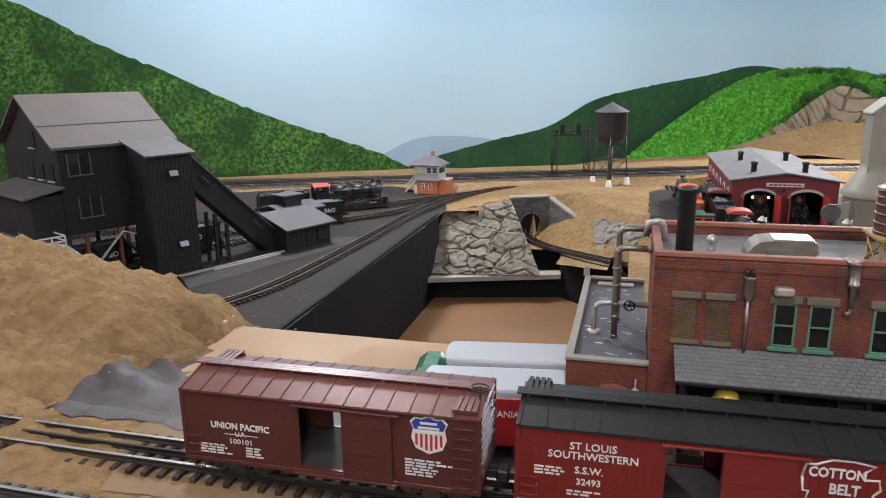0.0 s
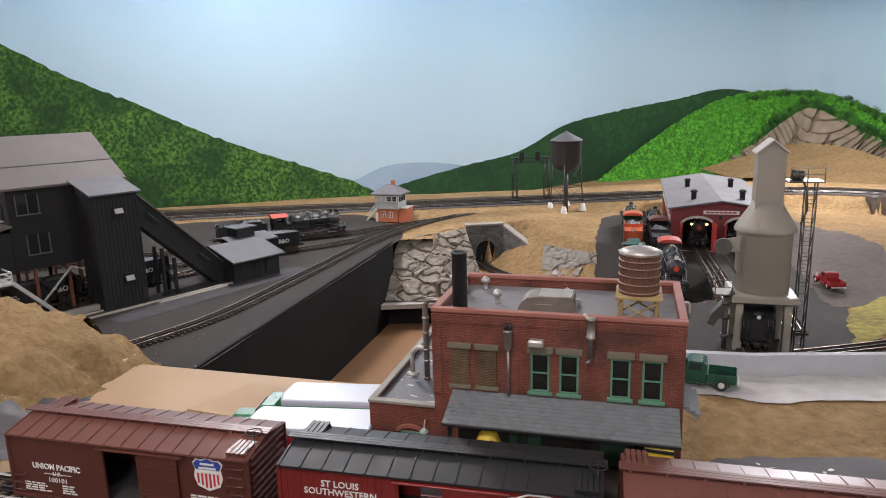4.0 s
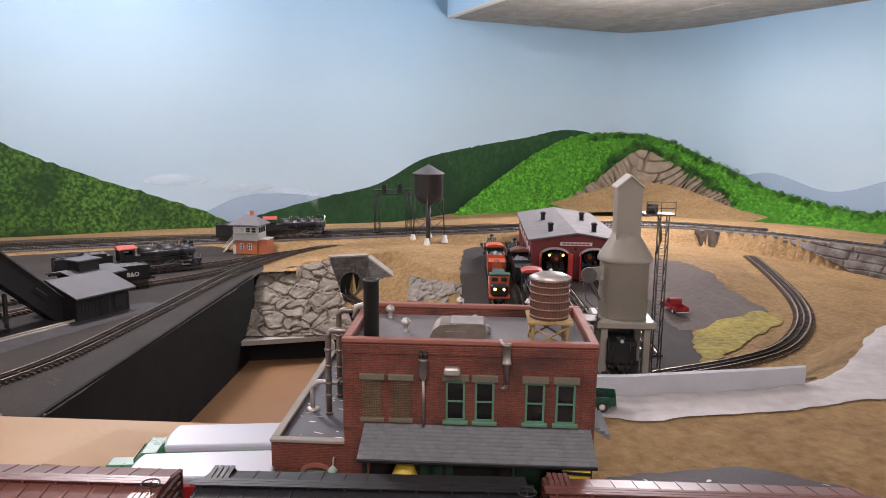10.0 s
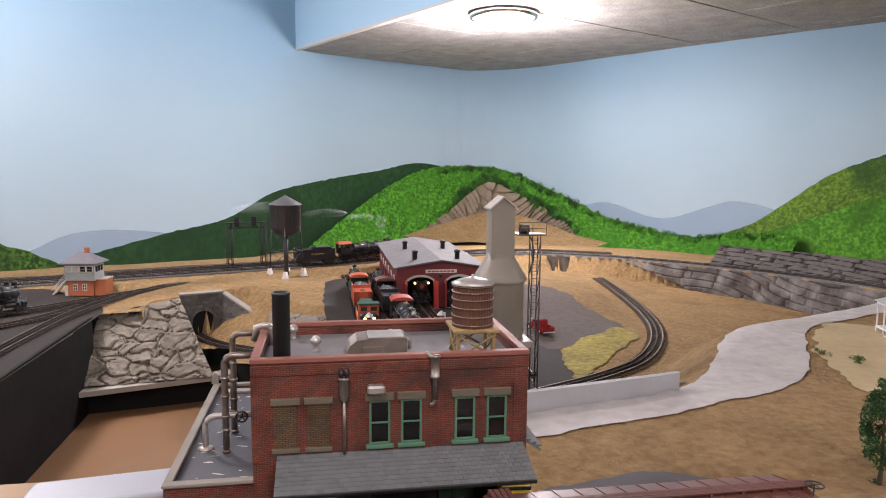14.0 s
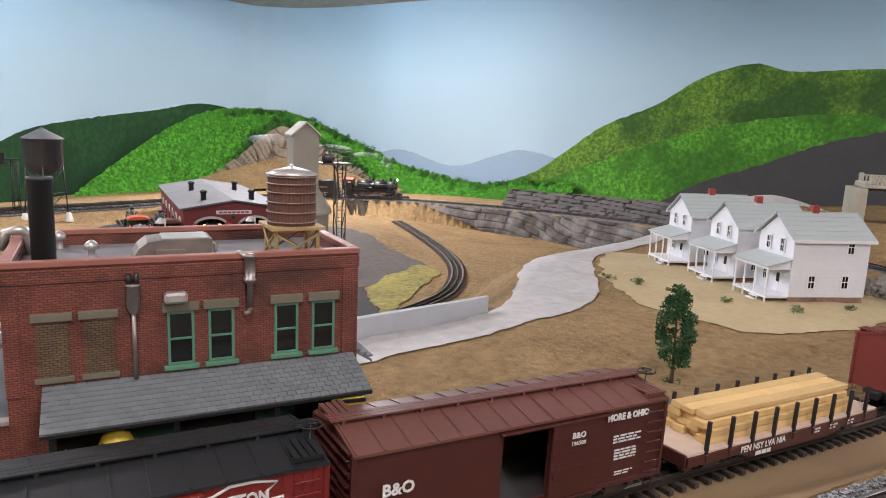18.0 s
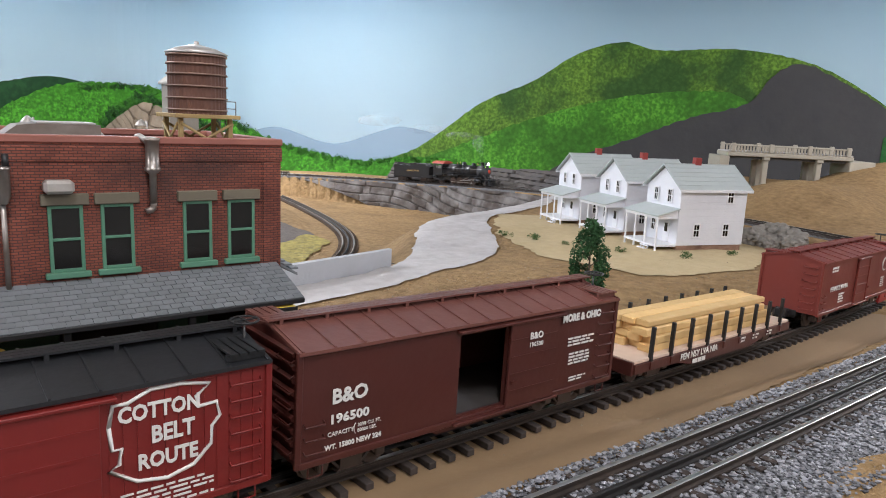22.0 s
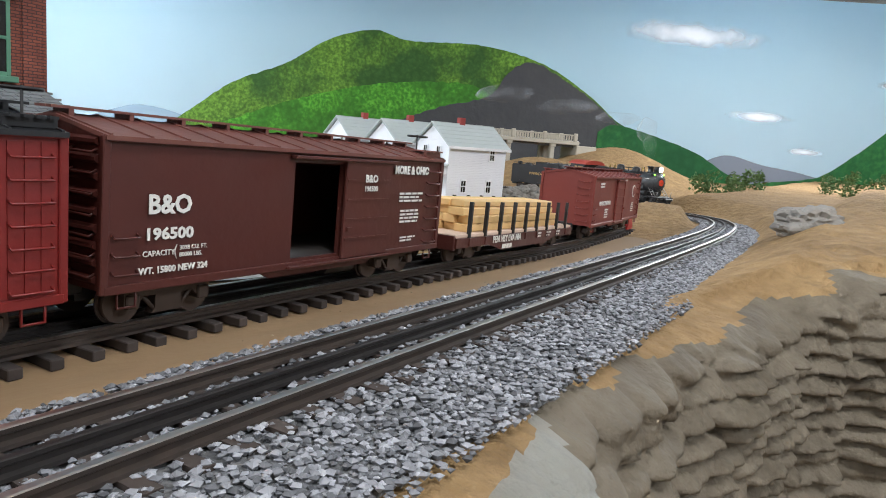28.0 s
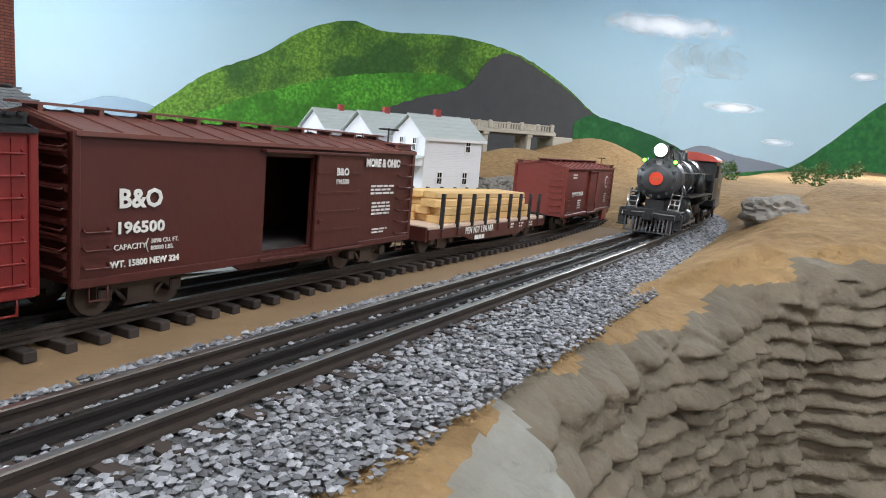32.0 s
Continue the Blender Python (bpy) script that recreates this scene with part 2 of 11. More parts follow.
BLACK = mat("black_plastic", (0.012, 0.011, 0.011), 0.5, 0, 0.2, 80)
TRUCK = mat("truck_iron", (0.045, 0.032, 0.026), 0.55, 0.1, 0.3, 120, second=(0.1, 0.06, 0.04))
WHITE = mat("white_lettering", (0.75, 0.73, 0.68), 0.6, 0, 0.08, 90)
# near-black brown: the shade of boxcar interiors and the dock recess put into colour
SHADED_IN = mat("shaded_inside", (0.035, 0.028, 0.024), 0.8, 0, 0.2, 60)
WOOD = mat("bare_lumber", (0.72, 0.48, 0.2), 0.6, 0, 0.3, 60, 0.0004, 160, second=(0.55, 0.33, 0.12), per_object=0.12)
DECK = mat("flatcar_deck", (0.70, 0.52, 0.40), 0.6, 0, 0.2, 80, 0.0003, 150)


# ---------------------------------------------------------------- tracks
def frames_along(pts):
    d = np.gradient(pts, axis=0)
    d /= np.linalg.norm(d, axis=1)[:, None]
    side = np.stack([d[:, 1], -d[:, 0], 0 * d[:, 0]], 1)
    side /= np.linalg.norm(side, axis=1)[:, None]
    return d, side


def sweep(bm, pts, profile):
    """Sweeps a closed cross-section of (sideways, up) points along pts."""
    _, side = frames_along(pts)
    rings = [[bm.verts.new(p + s * u + np.array((0, 0, v))) for u, v in profile] for p, s in zip(pts, side)]
    n = len(profile)
    for a, b in zip(rings, rings[1:]):
        for i in range(n):
            bm.faces.new((a[i], a[(i + 1) % n], b[(i + 1) % n], b[i]))
    bm.faces.new(rings[0][::-1])
    bm.faces.new(rings[-1])
    bmesh.ops.recalc_face_normals(bm, faces=bm.faces)
    return bm


GAUGE = 0.0318
RAIL_H = 0.0052
TIE_H = 0.0042


def rail_profile(off, w=0.0026, h=RAIL_H, z=TIE_H):
    return [(off - w * 0.9, z), (off + w * 0.9, z), (off + w * 0.85, z + h * 0.22), (off + w * 0.28, z + h * 0.32),
            (off + w * 0.28, z + h * 0.62), (off + w * 0.5, z + h * 0.72), (off + w * 0.5, z + h * 0.95), (off + w * 0.35, z + h),
            (off - w * 0.35, z + h), (off - w * 0.5, z + h * 0.95), (off - w * 0.5, z + h * 0.72), (off - w * 0.28, z + h * 0.62),
            (off - w * 0.28, z + h * 0.32), (off - w * 0.85, z + h * 0.22)]


def tie_mesh(name, length=0.056, w=0.0052, h=TIE_H, material=None):
    bm = box(B(), -w / 2, w / 2, -length / 2, length / 2, 0, h, 0.0004)
    me = bpy.data.meshes.new(name)
    bm.to_mesh(me)
    bm.free()
    me.materials.append(material or TIE)
    return me


def track(label, ctrl, spacing=0.0145, single_ties=False, tie_material=None, step=0.03, top=None):
    """Three-rail track on ties, along control points at ground level."""
    pts = spline(ctrl, step)
    ob = thing("railway_track", Matrix(), label, "railway track", kind="structure")
    for off, m, nm in ((-GAUGE / 2, RAIL, "rail"), (GAUGE / 2, RAIL, "rail"), (0.0, RAIL_DARK, "centre_rail")):
        bm = sweep(B(), pts, rail_profile(off, 0.0032 if nm == "rail" else 0.0026, RAIL_H if nm == "rail" else RAIL_H * 0.97))
        if nm == "rail":
            # the running face is bright, the web and foot are brown
            for k, f in enumerate(bm.faces[:-2]):
                f.material_index = 1 if k % 14 in (6, 7, 8) else 0
        part(nm, bm, [RAIL_SIDE, top or RAIL_RUST] if nm == "rail" else m, ob)
    tp = spline(ctrl, spacing)
    d, _ = frames_along(tp)
    if single_ties:
        me = tie_mesh("tie", material=tie_material)
        for p, v in zip(tp, d):
            t = new("tie", me)
            t.parent = ob
            t.matrix_basis = Matrix.Translation(p + np.array((0, 0, random.uniform(-0.0004, 0.0002)))) @ pose(0, 0, 0, 0, 0, math.degrees(math.atan2(v[1], v[0])) + random.uniform(-2, 2))
    else:
        bm = B()
        for p, v in zip(tp, d):
            box(bm, -0.0026, 0.0026, -0.028, 0.028, 0, TIE_H, 0,
                Matrix.Translation(p) @ pose(0, 0, 0, 0, 0, math.degrees(math.atan2(v[1], v[0]))))
        tagged(part("ties", bm, tie_material or TIE, ob), kind="stuff")
    return ob, pts


# ---------------------------------------------------------------- freight cars
def truck_part(parent, x, material=TRUCK):
    """A freight-car truck: side frames with journals and springs, bolster and wheels."""
    fr = B()
    for s in (-1, 1):
        y0, y1 = (s * 0.0215 - 0.0022, s * 0.0215 + 0.0022)
        prism(fr, [(x - 0.021, 0.0135), (x - 0.016, 0.0155), (x + 0.016, 0.0155), (x + 0.021, 0.0135), (x + 0.021, 0.0085), (x + 0.015, 0.0085),
                   (x + 0.012, 0.0115), (x + 0.0065, 0.0115), (x + 0.0065, 0.006), (x + 0.0085, 0.004), (x - 0.0085, 0.004), (x - 0.0065, 0.006),
                   (x - 0.0065, 0.0115), (x - 0.012, 0.0115), (x - 0.015, 0.0085), (x - 0.021, 0.0085)], "y", y0, y1)
        for k in (-1, 1):
            box(fr, x + k * 0.0175 - 0.003, x + k * 0.0175 + 0.003, s * 0.0215 - 0.0035, s * 0.0215 + 0.0035, 0.007, 0.0128, 0.0006)
            tube(fr, (x + k * 0.003, s * 0.0215, 0.0055), (x + k * 0.003, s * 0.0215, 0.0115), 0.0022, seg=8)
        tube(fr, (x - 0.012, s * 0.0225, 0.0115), (x - 0.006, s * 0.0225, 0.005), 0.0009, seg=6)
        tube(fr, (x + 0.012, s * 0.0225, 0.0115), (x + 0.006, s * 0.0225, 0.005), 0.0009, seg=6)
    box(fr, x - 0.004, x + 0.004, -0.021, 0.021, 0.0115, 0.0165)
    tr = part("truck", fr, material, parent)
    for k in (-1, 1):
        bm = B()
        for s in (-1, 1):
            tube(bm, (x + k * 0.0175, s * 0.0140, 0.0085), (x + k * 0.0175, s * 0.0175, 0.0085), 0.0085, seg=20)
            tube(bm, (x + k * 0.0175, s * 0.0136, 0.0085), (x + k * 0.0175, s * 0.0145, 0.0085), 0.0097, seg=20)
        tube(bm, (x + k * 0.0175, -0.015, 0.0085), (x + k * 0.0175, 0.015, 0.0085), 0.0018, seg=8)
        part("wheelset", bm, TRUCK, tr)
    return tr


def coupler_part(parent, x, s):
    bm = B()
    box(bm, min(x, x + s * 0.012), max(x, x + s * 0.012), -0.0035, 0.0035, 0.0135, 0.0195, 0.0006)
    box(bm, min(x + s * 0.010, x + s * 0.019), max(x + s * 0.010, x + s * 0.019), -0.006, 0.006, 0.012, 0.021, 0.0012)
    box(bm, min(x - s * 0.004, x + s * 0.003), max(x - s * 0.004, x + s * 0.003), -0.011, 0.011, 0.0125, 0.019, 0.0006)
    return part("coupler", bm, BLACK, parent)


def ladder_part(parent, x, y, z0, z1, w, n, material, across="x"):
    """Ladder rungs fixed to a car's side or end."""
    for i in range(n):
        z = z0 + (z1 - z0) * i / (n - 1)
        o = 0.0022 * (1 if y > 0 else -1)
        if across == "x":
            pts = [(x - w / 2, y, z + 0.0012), (x - w / 2, y + o, z), (x + w / 2, y + o, z), (x + w / 2, y, z + 0.0012)]
        else:
            o = 0.0022 * (1 if x > 0 else -1)
            pts = [(x, y - w / 2, z + 0.0012), (x + o, y - w / 2, z), (x + o, y + w / 2, z), (x, y + w / 2, z + 0.0012)]
        part("rung", pipe(B(), pts, 0.0005, 5), material, parent)


def boxcar(m, label, paint, roof_paint, L=0.257, W=0.0635, z0=0.0175, z1=0.0745, peak=0.0815, door=(-0.012, 0.030), slide=1, door_w=None,
           ribs_end=True, boards=False, group="freight cars on the siding", sill=True, panels=14):
    """A forty-foot boxcar; the side facing -y shows an open doorway with its door slid along."""
    car = thing("boxcar", m, label, "boxcar", group)
    h, t = L / 2, 0.0022
    d0, d1 = door
    # sides, with the doorway cut through
    for s in (1, -1):
        bm = B()
        ya, yb = (-W / 2, -W / 2 + t) if s < 0 else (W / 2 - t, W / 2)
        box(bm, -h, d0, ya, yb, z0, z1)
        box(bm, d1, h, ya, yb, z0, z1)
        box(bm, d0, d1, ya, yb, z1 - 0.006, z1)
        box(bm, d0, d1, ya, yb, z0, z0 + 0.0035)
        side = part("side", bm, paint, car)
    if boards:
        n = 44
        for i in range(n):
            xa = -h + 0.002 + (L - 0.004) * i / n
            xb = xa + (L - 0.004) / n - 0.0009
            if xb > d0 - 0.001 and xa < d1 + 0.001:
                continue
            part("board", box(B(), xa, xb, -W / 2 - 0.0004, -W / 2, z0 + 0.003, z1 - 0.003), paint, side)
    # ends, ribbed
    for s in (-1, 1):
        bm = B()
        xa, xb = (-h + 0.0001, -h + t) if s < 0 else (h - t, h - 0.0001)
        prism(bm, [(-W / 2 + t, z0), (W / 2 - t, z0), (W / 2 - t, z1), (0, peak - 0.001), (-W / 2 + t, z1)], "x", xa, xb)
        end = part("end", bm, paint, car)
        if ribs_end:
            for i in range(9):
                z = z0 + 0.004 + (z1 - z0 - 0.006) * i / 8
                xr = -h if s < 0 else h
                part("end_rib", prism(B(), [(xr, z - 0.0017), (xr + s * 0.0016, z - 0.0006), (xr + s * 0.0016, z + 0.0006), (xr, z + 0.0017)], "y", -W / 2 + 0.004, W / 2 - 0.004), paint, end)
    # corner posts, sills
    bm = B()
    for sx in (-1, 1):
        for sy in (-1, 1):
            box(bm, sx * h - 0.0016, sx * h + 0.0016, sy * W / 2 - 0.0012, sy * W / 2 + 0.0012, z0 - 0.001, z1 + 0.0005, 0.0004)
    for sy in (-1, 1):
        box(bm, -h, h, sy * (W / 2 + 0.0006) - 0.0008, sy * (W / 2 + 0.0006) + 0.0008, z0 - 0.0012, z0 + 0.0022, 0.0003)
        box(bm, -h, h, sy * (W / 2 + 0.0008) - 0.0008, sy * (W / 2 + 0.0008) + 0.0008, z1 - 0.0018, z1 + 0.0004, 0.0003)
        prism(bm, [(d0 - 0.02, z0 - 0.001), (d1 + 0.035, z0 - 0.001), (d1 + 0.028, z0 - 0.0045), (d0 - 0.013, z0 - 0.0045)], "y", sy * (W / 2 - 0.002) - 0.001, sy * (W / 2 - 0.002) + 0.001)
    part("frame", bm, paint, car)
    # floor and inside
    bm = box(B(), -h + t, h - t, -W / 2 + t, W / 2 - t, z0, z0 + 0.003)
    part("floor", bm, SHADED_IN, car)
    bm = box(B(), -h + 0.004, h - 0.004, -0.009, 0.009, z0 - 0.008, z0)
    box(bm, -0.02, 0.0, 0.012, 0.024, z0 - 0.010, z0 - 0.0005, 0.001)
    tube(bm, (0.02, -0.018, z0 - 0.006), (0.045, -0.018, z0 - 0.006), 0.005, seg=12)
    part("underframe", bm, BLACK, car)
    # roof, panel by panel, with seams and running board
    bm = B()
    ov = 0.0022
    for s in (-1, 1):
        a = (s * (W / 2 + ov), z1 + 0.0005)
        prism(bm, [a, (0, peak), (0, peak - 0.0014), (s * (W / 2 + ov), z1 - 0.0012)], "x", -h - 0.001, h + 0.001)
    roof = part("roof", bm, roof_paint, car)
    for i in range(panels + 1):
        x = -h + 0.001 + (L - 0.002) * i / panels
        bm = B()
        for s in (-1, 1):
            prism(bm, [(s * (W / 2 + ov * 0.9), z1 + 0.0004), (0, peak - 0.0002), (0, peak + 0.0007), (s * (W / 2 + ov * 0.9), z1 + 0.0012)], "x", x - 0.0005, x + 0.0005)
        part("roof_rib", bm, roof_paint, roof)
    bm = B()
    for k in (-1, 0, 1):
        box(bm, -h - 0.004, h + 0.004, k * 0.0036 - 0.0016, k * 0.0036 + 0.0016, peak + 0.0016, peak + 0.0026)
    for i in range(10):
        x = -h + 0.004 + (L - 0.008) * i / 9
        box(bm, x - 0.001, x + 0.001, -0.005, 0.005, peak - 0.001, peak + 0.0022)
    part("running_board", bm, roof_paint, car)
    for sx in (-1, 1):
        bm = B()
        for k in range(4):
            xx = sx * (h - 0.0035 - 0.0042 * k)
            part("platform_slat", box(B(), xx - 0.0016, xx + 0.0016, -W / 2 - 0.001 if sx > 0 else 0.006, -0.006 if sx > 0 else W / 2 + 0.001, z1 + 0.0045, z1 + 0.0055), roof_paint, car)
        ya, yb = (-W / 2 + 0.002, -0.008) if sx > 0 else (0.008, W / 2 - 0.002)
        for yy in (ya, yb):
            box(bm, sx * (h - 0.010) - 0.009, sx * (h - 0.010) + 0.009, yy - 0.0007, yy + 0.0007, z1 + 0.0015, z1 + 0.0045)
        part("roof_platform", bm, roof_paint, car)
    # door, slid open, on its rails
    dw = door_w or (d1 - d0) * 1.02
    a = d1 if slide > 0 else d0 - dw
    dr = part("door", box(B(), a, a + dw, -W / 2 - 0.0032, -W / 2 - 0.0012, z0 + 0.001, z1 - 0.0035, 0.0004), paint, car)
    for k in range(1, 5) if dw > 0.01 else ():
        z = z0 + 0.001 + (z1 - z0 - 0.0045) * k / 5
        part("door_batten", box(B(), a + 0.001, a + dw - 0.001, -W / 2 - 0.0037, -W / 2 - 0.0031, z - 0.0006, z + 0.0006), paint, dr)
    part("door_latch", box(B(), a + 0.002, a + 0.006, -W / 2 - 0.0045, -W / 2 - 0.003, z0 + 0.016, z0 + 0.018), paint, dr)
    bm = box(B(), d0 - 0.004, a + dw + 0.006 if slide > 0 else d1 + 0.004, -W / 2 - 0.0045, -W / 2 - 0.0005, z1 - 0.004, z1 - 0.0024, 0.0003)
    part("door_rail", bm, paint, car)
    bm = box(B(), d0 - 0.004, d1 + dw + 0.004, -W / 2 - 0.004, -W / 2 - 0.0005, z0 - 0.0008, z0 + 0.0008, 0.0003)
    part("door_rail", bm, paint, car)
    # ladders and grab irons
    for sx, sy in ((1, -1), (-1, 1)):
        ladder_part(car, sx * (h - 0.011), sy * W / 2, z0 + 0.004, z1 - 0.008, 0.014, 7, paint)
    ladder_part(car, -h + 0.0085, -W / 2, z0 + 0.006, z0 + 0.020, 0.0105, 3, paint)
    ladder_part(car, -h, -W / 2 + 0.012, z0 + 0.005, z1 - 0.006, 0.014, 7, paint, "y")
    ladder_part(car, h, W / 2 - 0.012, z0 + 0.005, z1 - 0.006, 0.014, 7, paint, "y")
    # brake wheel and stirrups
    bm = B()
    n = 16
    for xx, zz in ((h - 0.003, peak + 0.007),):
        ring = [Vector((xx + 0.0065 * math.cos(2 * math.pi * i / n), -0.013 + 0.0065 * math.sin(2 * math.pi * i / n), zz)) for i in range(n + 1)]
        pipe(bm, ring, 0.0006, 5)
        for i in range(0, n, 4):
            tube(bm, ring[i], (xx, -0.013, zz), 0.0004, seg=5)
        tube(bm, (xx, -0.013, z0), (xx, -0.013, zz + 0.001), 0.0006, seg=6)
    part("brake_wheel", bm, BLACK, car)
    for sx in (-1, 1):
        for sy in (-1, 1):
            bm = pipe(B(), [(sx * (h - 0.006), sy * W / 2, z0), (sx * (h - 0.006), sy * W / 2, z0 - 0.007), (sx * (h - 0.014), sy * W / 2, z0 - 0.007), (sx * (h - 0.014), sy * W / 2, z0)], 0.0006, 6)
            part("stirrup", bm, paint, car)
    for sx in (-1, 1):
        truck_part(car, sx * (h - 0.036))
        coupler_part(car, sx * (h - 0.002), sx)
    return car


FACE = Matrix(((1, 0, 0, 0), (0, 0, -1, 0), (0, 1, 0, 0), (0, 0, 0, 1)))  # lettering that stands facing -y


def letter(car, words, x, z, size, W=0.0635, align="CENTER", bold=0.0, sx=1.0, out=0.0009):
    return text_on(car, words, Matrix.Translation((x, -W / 2 - out, z)) @ FACE, size, WHITE, align, bold, sx=sx)


def bars(car, x, z, widths, h=0.0016, gap=0.0011, W=0.0635, out=0.0009, material=None, name="small_lettering"):
    """Fine print too small to read, as plain bars, from the top down."""
    bm = B()
    for i, w in enumerate(widths):
        zz = z - i * (h + gap)
        a = 0.0
        while a < w - 0.001:
            b = min(w, a + random.uniform(0.003, 0.008))
            box(bm, x + a, x + b, -W / 2 - out, -W / 2 - out + 0.0003, zz - h, zz)
            a = b + 0.0012
    return part(name, bm, material or WHITE, car)

# ---------------------------------------------------------------- lie of the land
def siding_y(x):
    return -0.092 + 0.052 * (x - 0.1) + 0.06 * max(0, -0.1 - x) ** 2 + 0.04 * max(0, x - 0.4)


def siding_z(x):
    """The siding falls away gently to its buffer end."""
    return float(np.interp(x, (-1.25, -0.3, 0.127, 0.37, 0.53, 0.68, 0.95, 1.4), (-0.001, -0.001, -0.0065, -0.0125, -0.0195, -0.0275, -0.033, -0.03)))


# centre line of the main: along the backdrop, under the road bridge and round to the front
REAR = [(-4.2, 0.93, -0.145), (-3.2, 1.40, -0.145), (-2.4, 1.75, -0.145), (-1.5, 2.12, -0.14), (-0.7, 2.40, -0.135), (0.05, 2.62, -0.125), (0.55, 2.78, -0.115), (0.95, 2.76, -0.105),
        (1.3, 2.57, -0.1), (1.5, 2.36, -0.097), (1.66, 2.13, -0.093), (1.78, 1.83, -0.085), (1.84, 1.45, -0.07), (1.83, 1.1, -0.06), (1.76, 0.7, -0.05), (1.67, 0.32, -0.045),
        (1.56, 0.08, -0.044), (1.4, -0.065, -0.035), (1.2, -0.138, -0.025), (1.0, -0.170, -0.019), (0.8, -0.184, -0.014), (0.5, -0.197, -0.006), (0.1, -0.203, 0.0), (-0.35, -0.206, 0.0), (-0.9, -0.21, 0.0)]
REAR_PTS = spline(REAR, 0.02)
REAR_DIR = frames_along(REAR_PTS)[0]
CURVE = [(1.2, 2.35, -0.17), (1.14, 1.98, -0.17), (1.06, 1.6, -0.17), (0.965, 1.33, -0.17), (0.82, 1.1, -0.17), (0.66, 0.97, -0.17), (0.45, 0.86, -0.17)]
CURVE_PTS = spline(CURVE, 0.03)
# plan of the painted backdrop, coved in the corner
COVE = spline([(-4.5, 1.3), (-3.6, 1.75), (-2.7, 2.15), (-1.9, 2.6), (-1.2, 3.1), (-0.65, 3.65), (-0.2, 4.2), (0.2, 4.6), (0.66, 4.85), (1.18, 4.95), (1.6, 4.65),
               (2.02, 3.95), (2.45, 3.27), (2.93, 2.6), (3.45, 1.97), (4.05, 1.28), (4.65, 0.45), (5.1, -0.5), (5.4, -2)], 0.05)
COVE_S = np.concatenate([[0], np.cumsum(np.linalg.norm(np.diff(COVE, axis=0), axis=1))])


def wall_at(s, off=0.0):
    """A plan point on the backdrop at running length s, moved off the wall into the room."""
    x, y = np.interp(s, COVE_S, COVE[:, 0]), np.interp(s, COVE_S, COVE[:, 1])
    x1, y1 = np.interp(s + 0.12, COVE_S, COVE[:, 0]), np.interp(s + 0.12, COVE_S, COVE[:, 1])
    x0, y0 = np.interp(s - 0.12, COVE_S, COVE[:, 0]), np.interp(s - 0.12, COVE_S, COVE[:, 1])
    d = math.hypot(x1 - x0, y1 - y0) or 1
    return x + off * (y1 - y0) / d, y - off * (x1 - x0) / d


LOW = [(-0.50, 2.2, -0.303), (-0.44, 2.04, -0.303), (-0.36, 1.92, -0.303), (-0.25, 1.83, -0.303), (-0.1, 1.73, -0.303), (0.06, 1.6, -0.303), (0.22, 1.4, -0.303)]
LOW_PTS = spline(LOW, 0.03)


def shelf_edge(x):
    if x < 0.6:
        return float(np.interp(x, (0.1, 0.16, 0.30, 0.56, 0.60), (0.545, 0.458, 0.468, 0.526, 0.537)))
    return 0.537 + smooth(0.6, 1.0, x) * 0.38 + max(0, x - 0.95) * 0.42


CLIFF_X = (-2.0, 0.03, 0.11, 0.155, 0.21, 0.28, 0.33, 0.43, 0.50, 0.545, 0.60, 0.70, 1.0, 1.6, 2.4, 6.0)
CLIFF_Y = (-0.29, -0.284, -0.274, -0.270, -0.262, -0.264, -0.272, -0.284, -0.306, -0.332, -0.40, -0.51, -0.74, -1.05, -1.2, -1.3)


def cliff_edge(x):
    """Plan line of the layout's rocky edge, which turns away from the main line."""
    return float(np.interp(x, CLIFF_X, CLIFF_Y)) + 0.006 * noise.noise(Vector((x * 11, 3.3, 0))) + 0.003 * noise.noise(Vector((x * 34, 1.3, 0)))


def lump(x, y, cx, cy, rx, ry, h):
    q = ((x - cx) / rx) ** 2 + ((y - cy) / ry) ** 2
    return h * math.exp(-q) if q < 12 else 0.0


def rear_track_at(x, y):
    d = np.hypot(REAR_PTS[:, 0] - x, REAR_PTS[:, 1] - y)
    i = int(np.argmin(d))
    v = REAR_DIR[i]
    outside = v[0] * (y - REAR_PTS[i, 1]) - v[1] * (x - REAR_PTS[i, 0]) > 0
    return d[i], REAR_PTS[i], outside


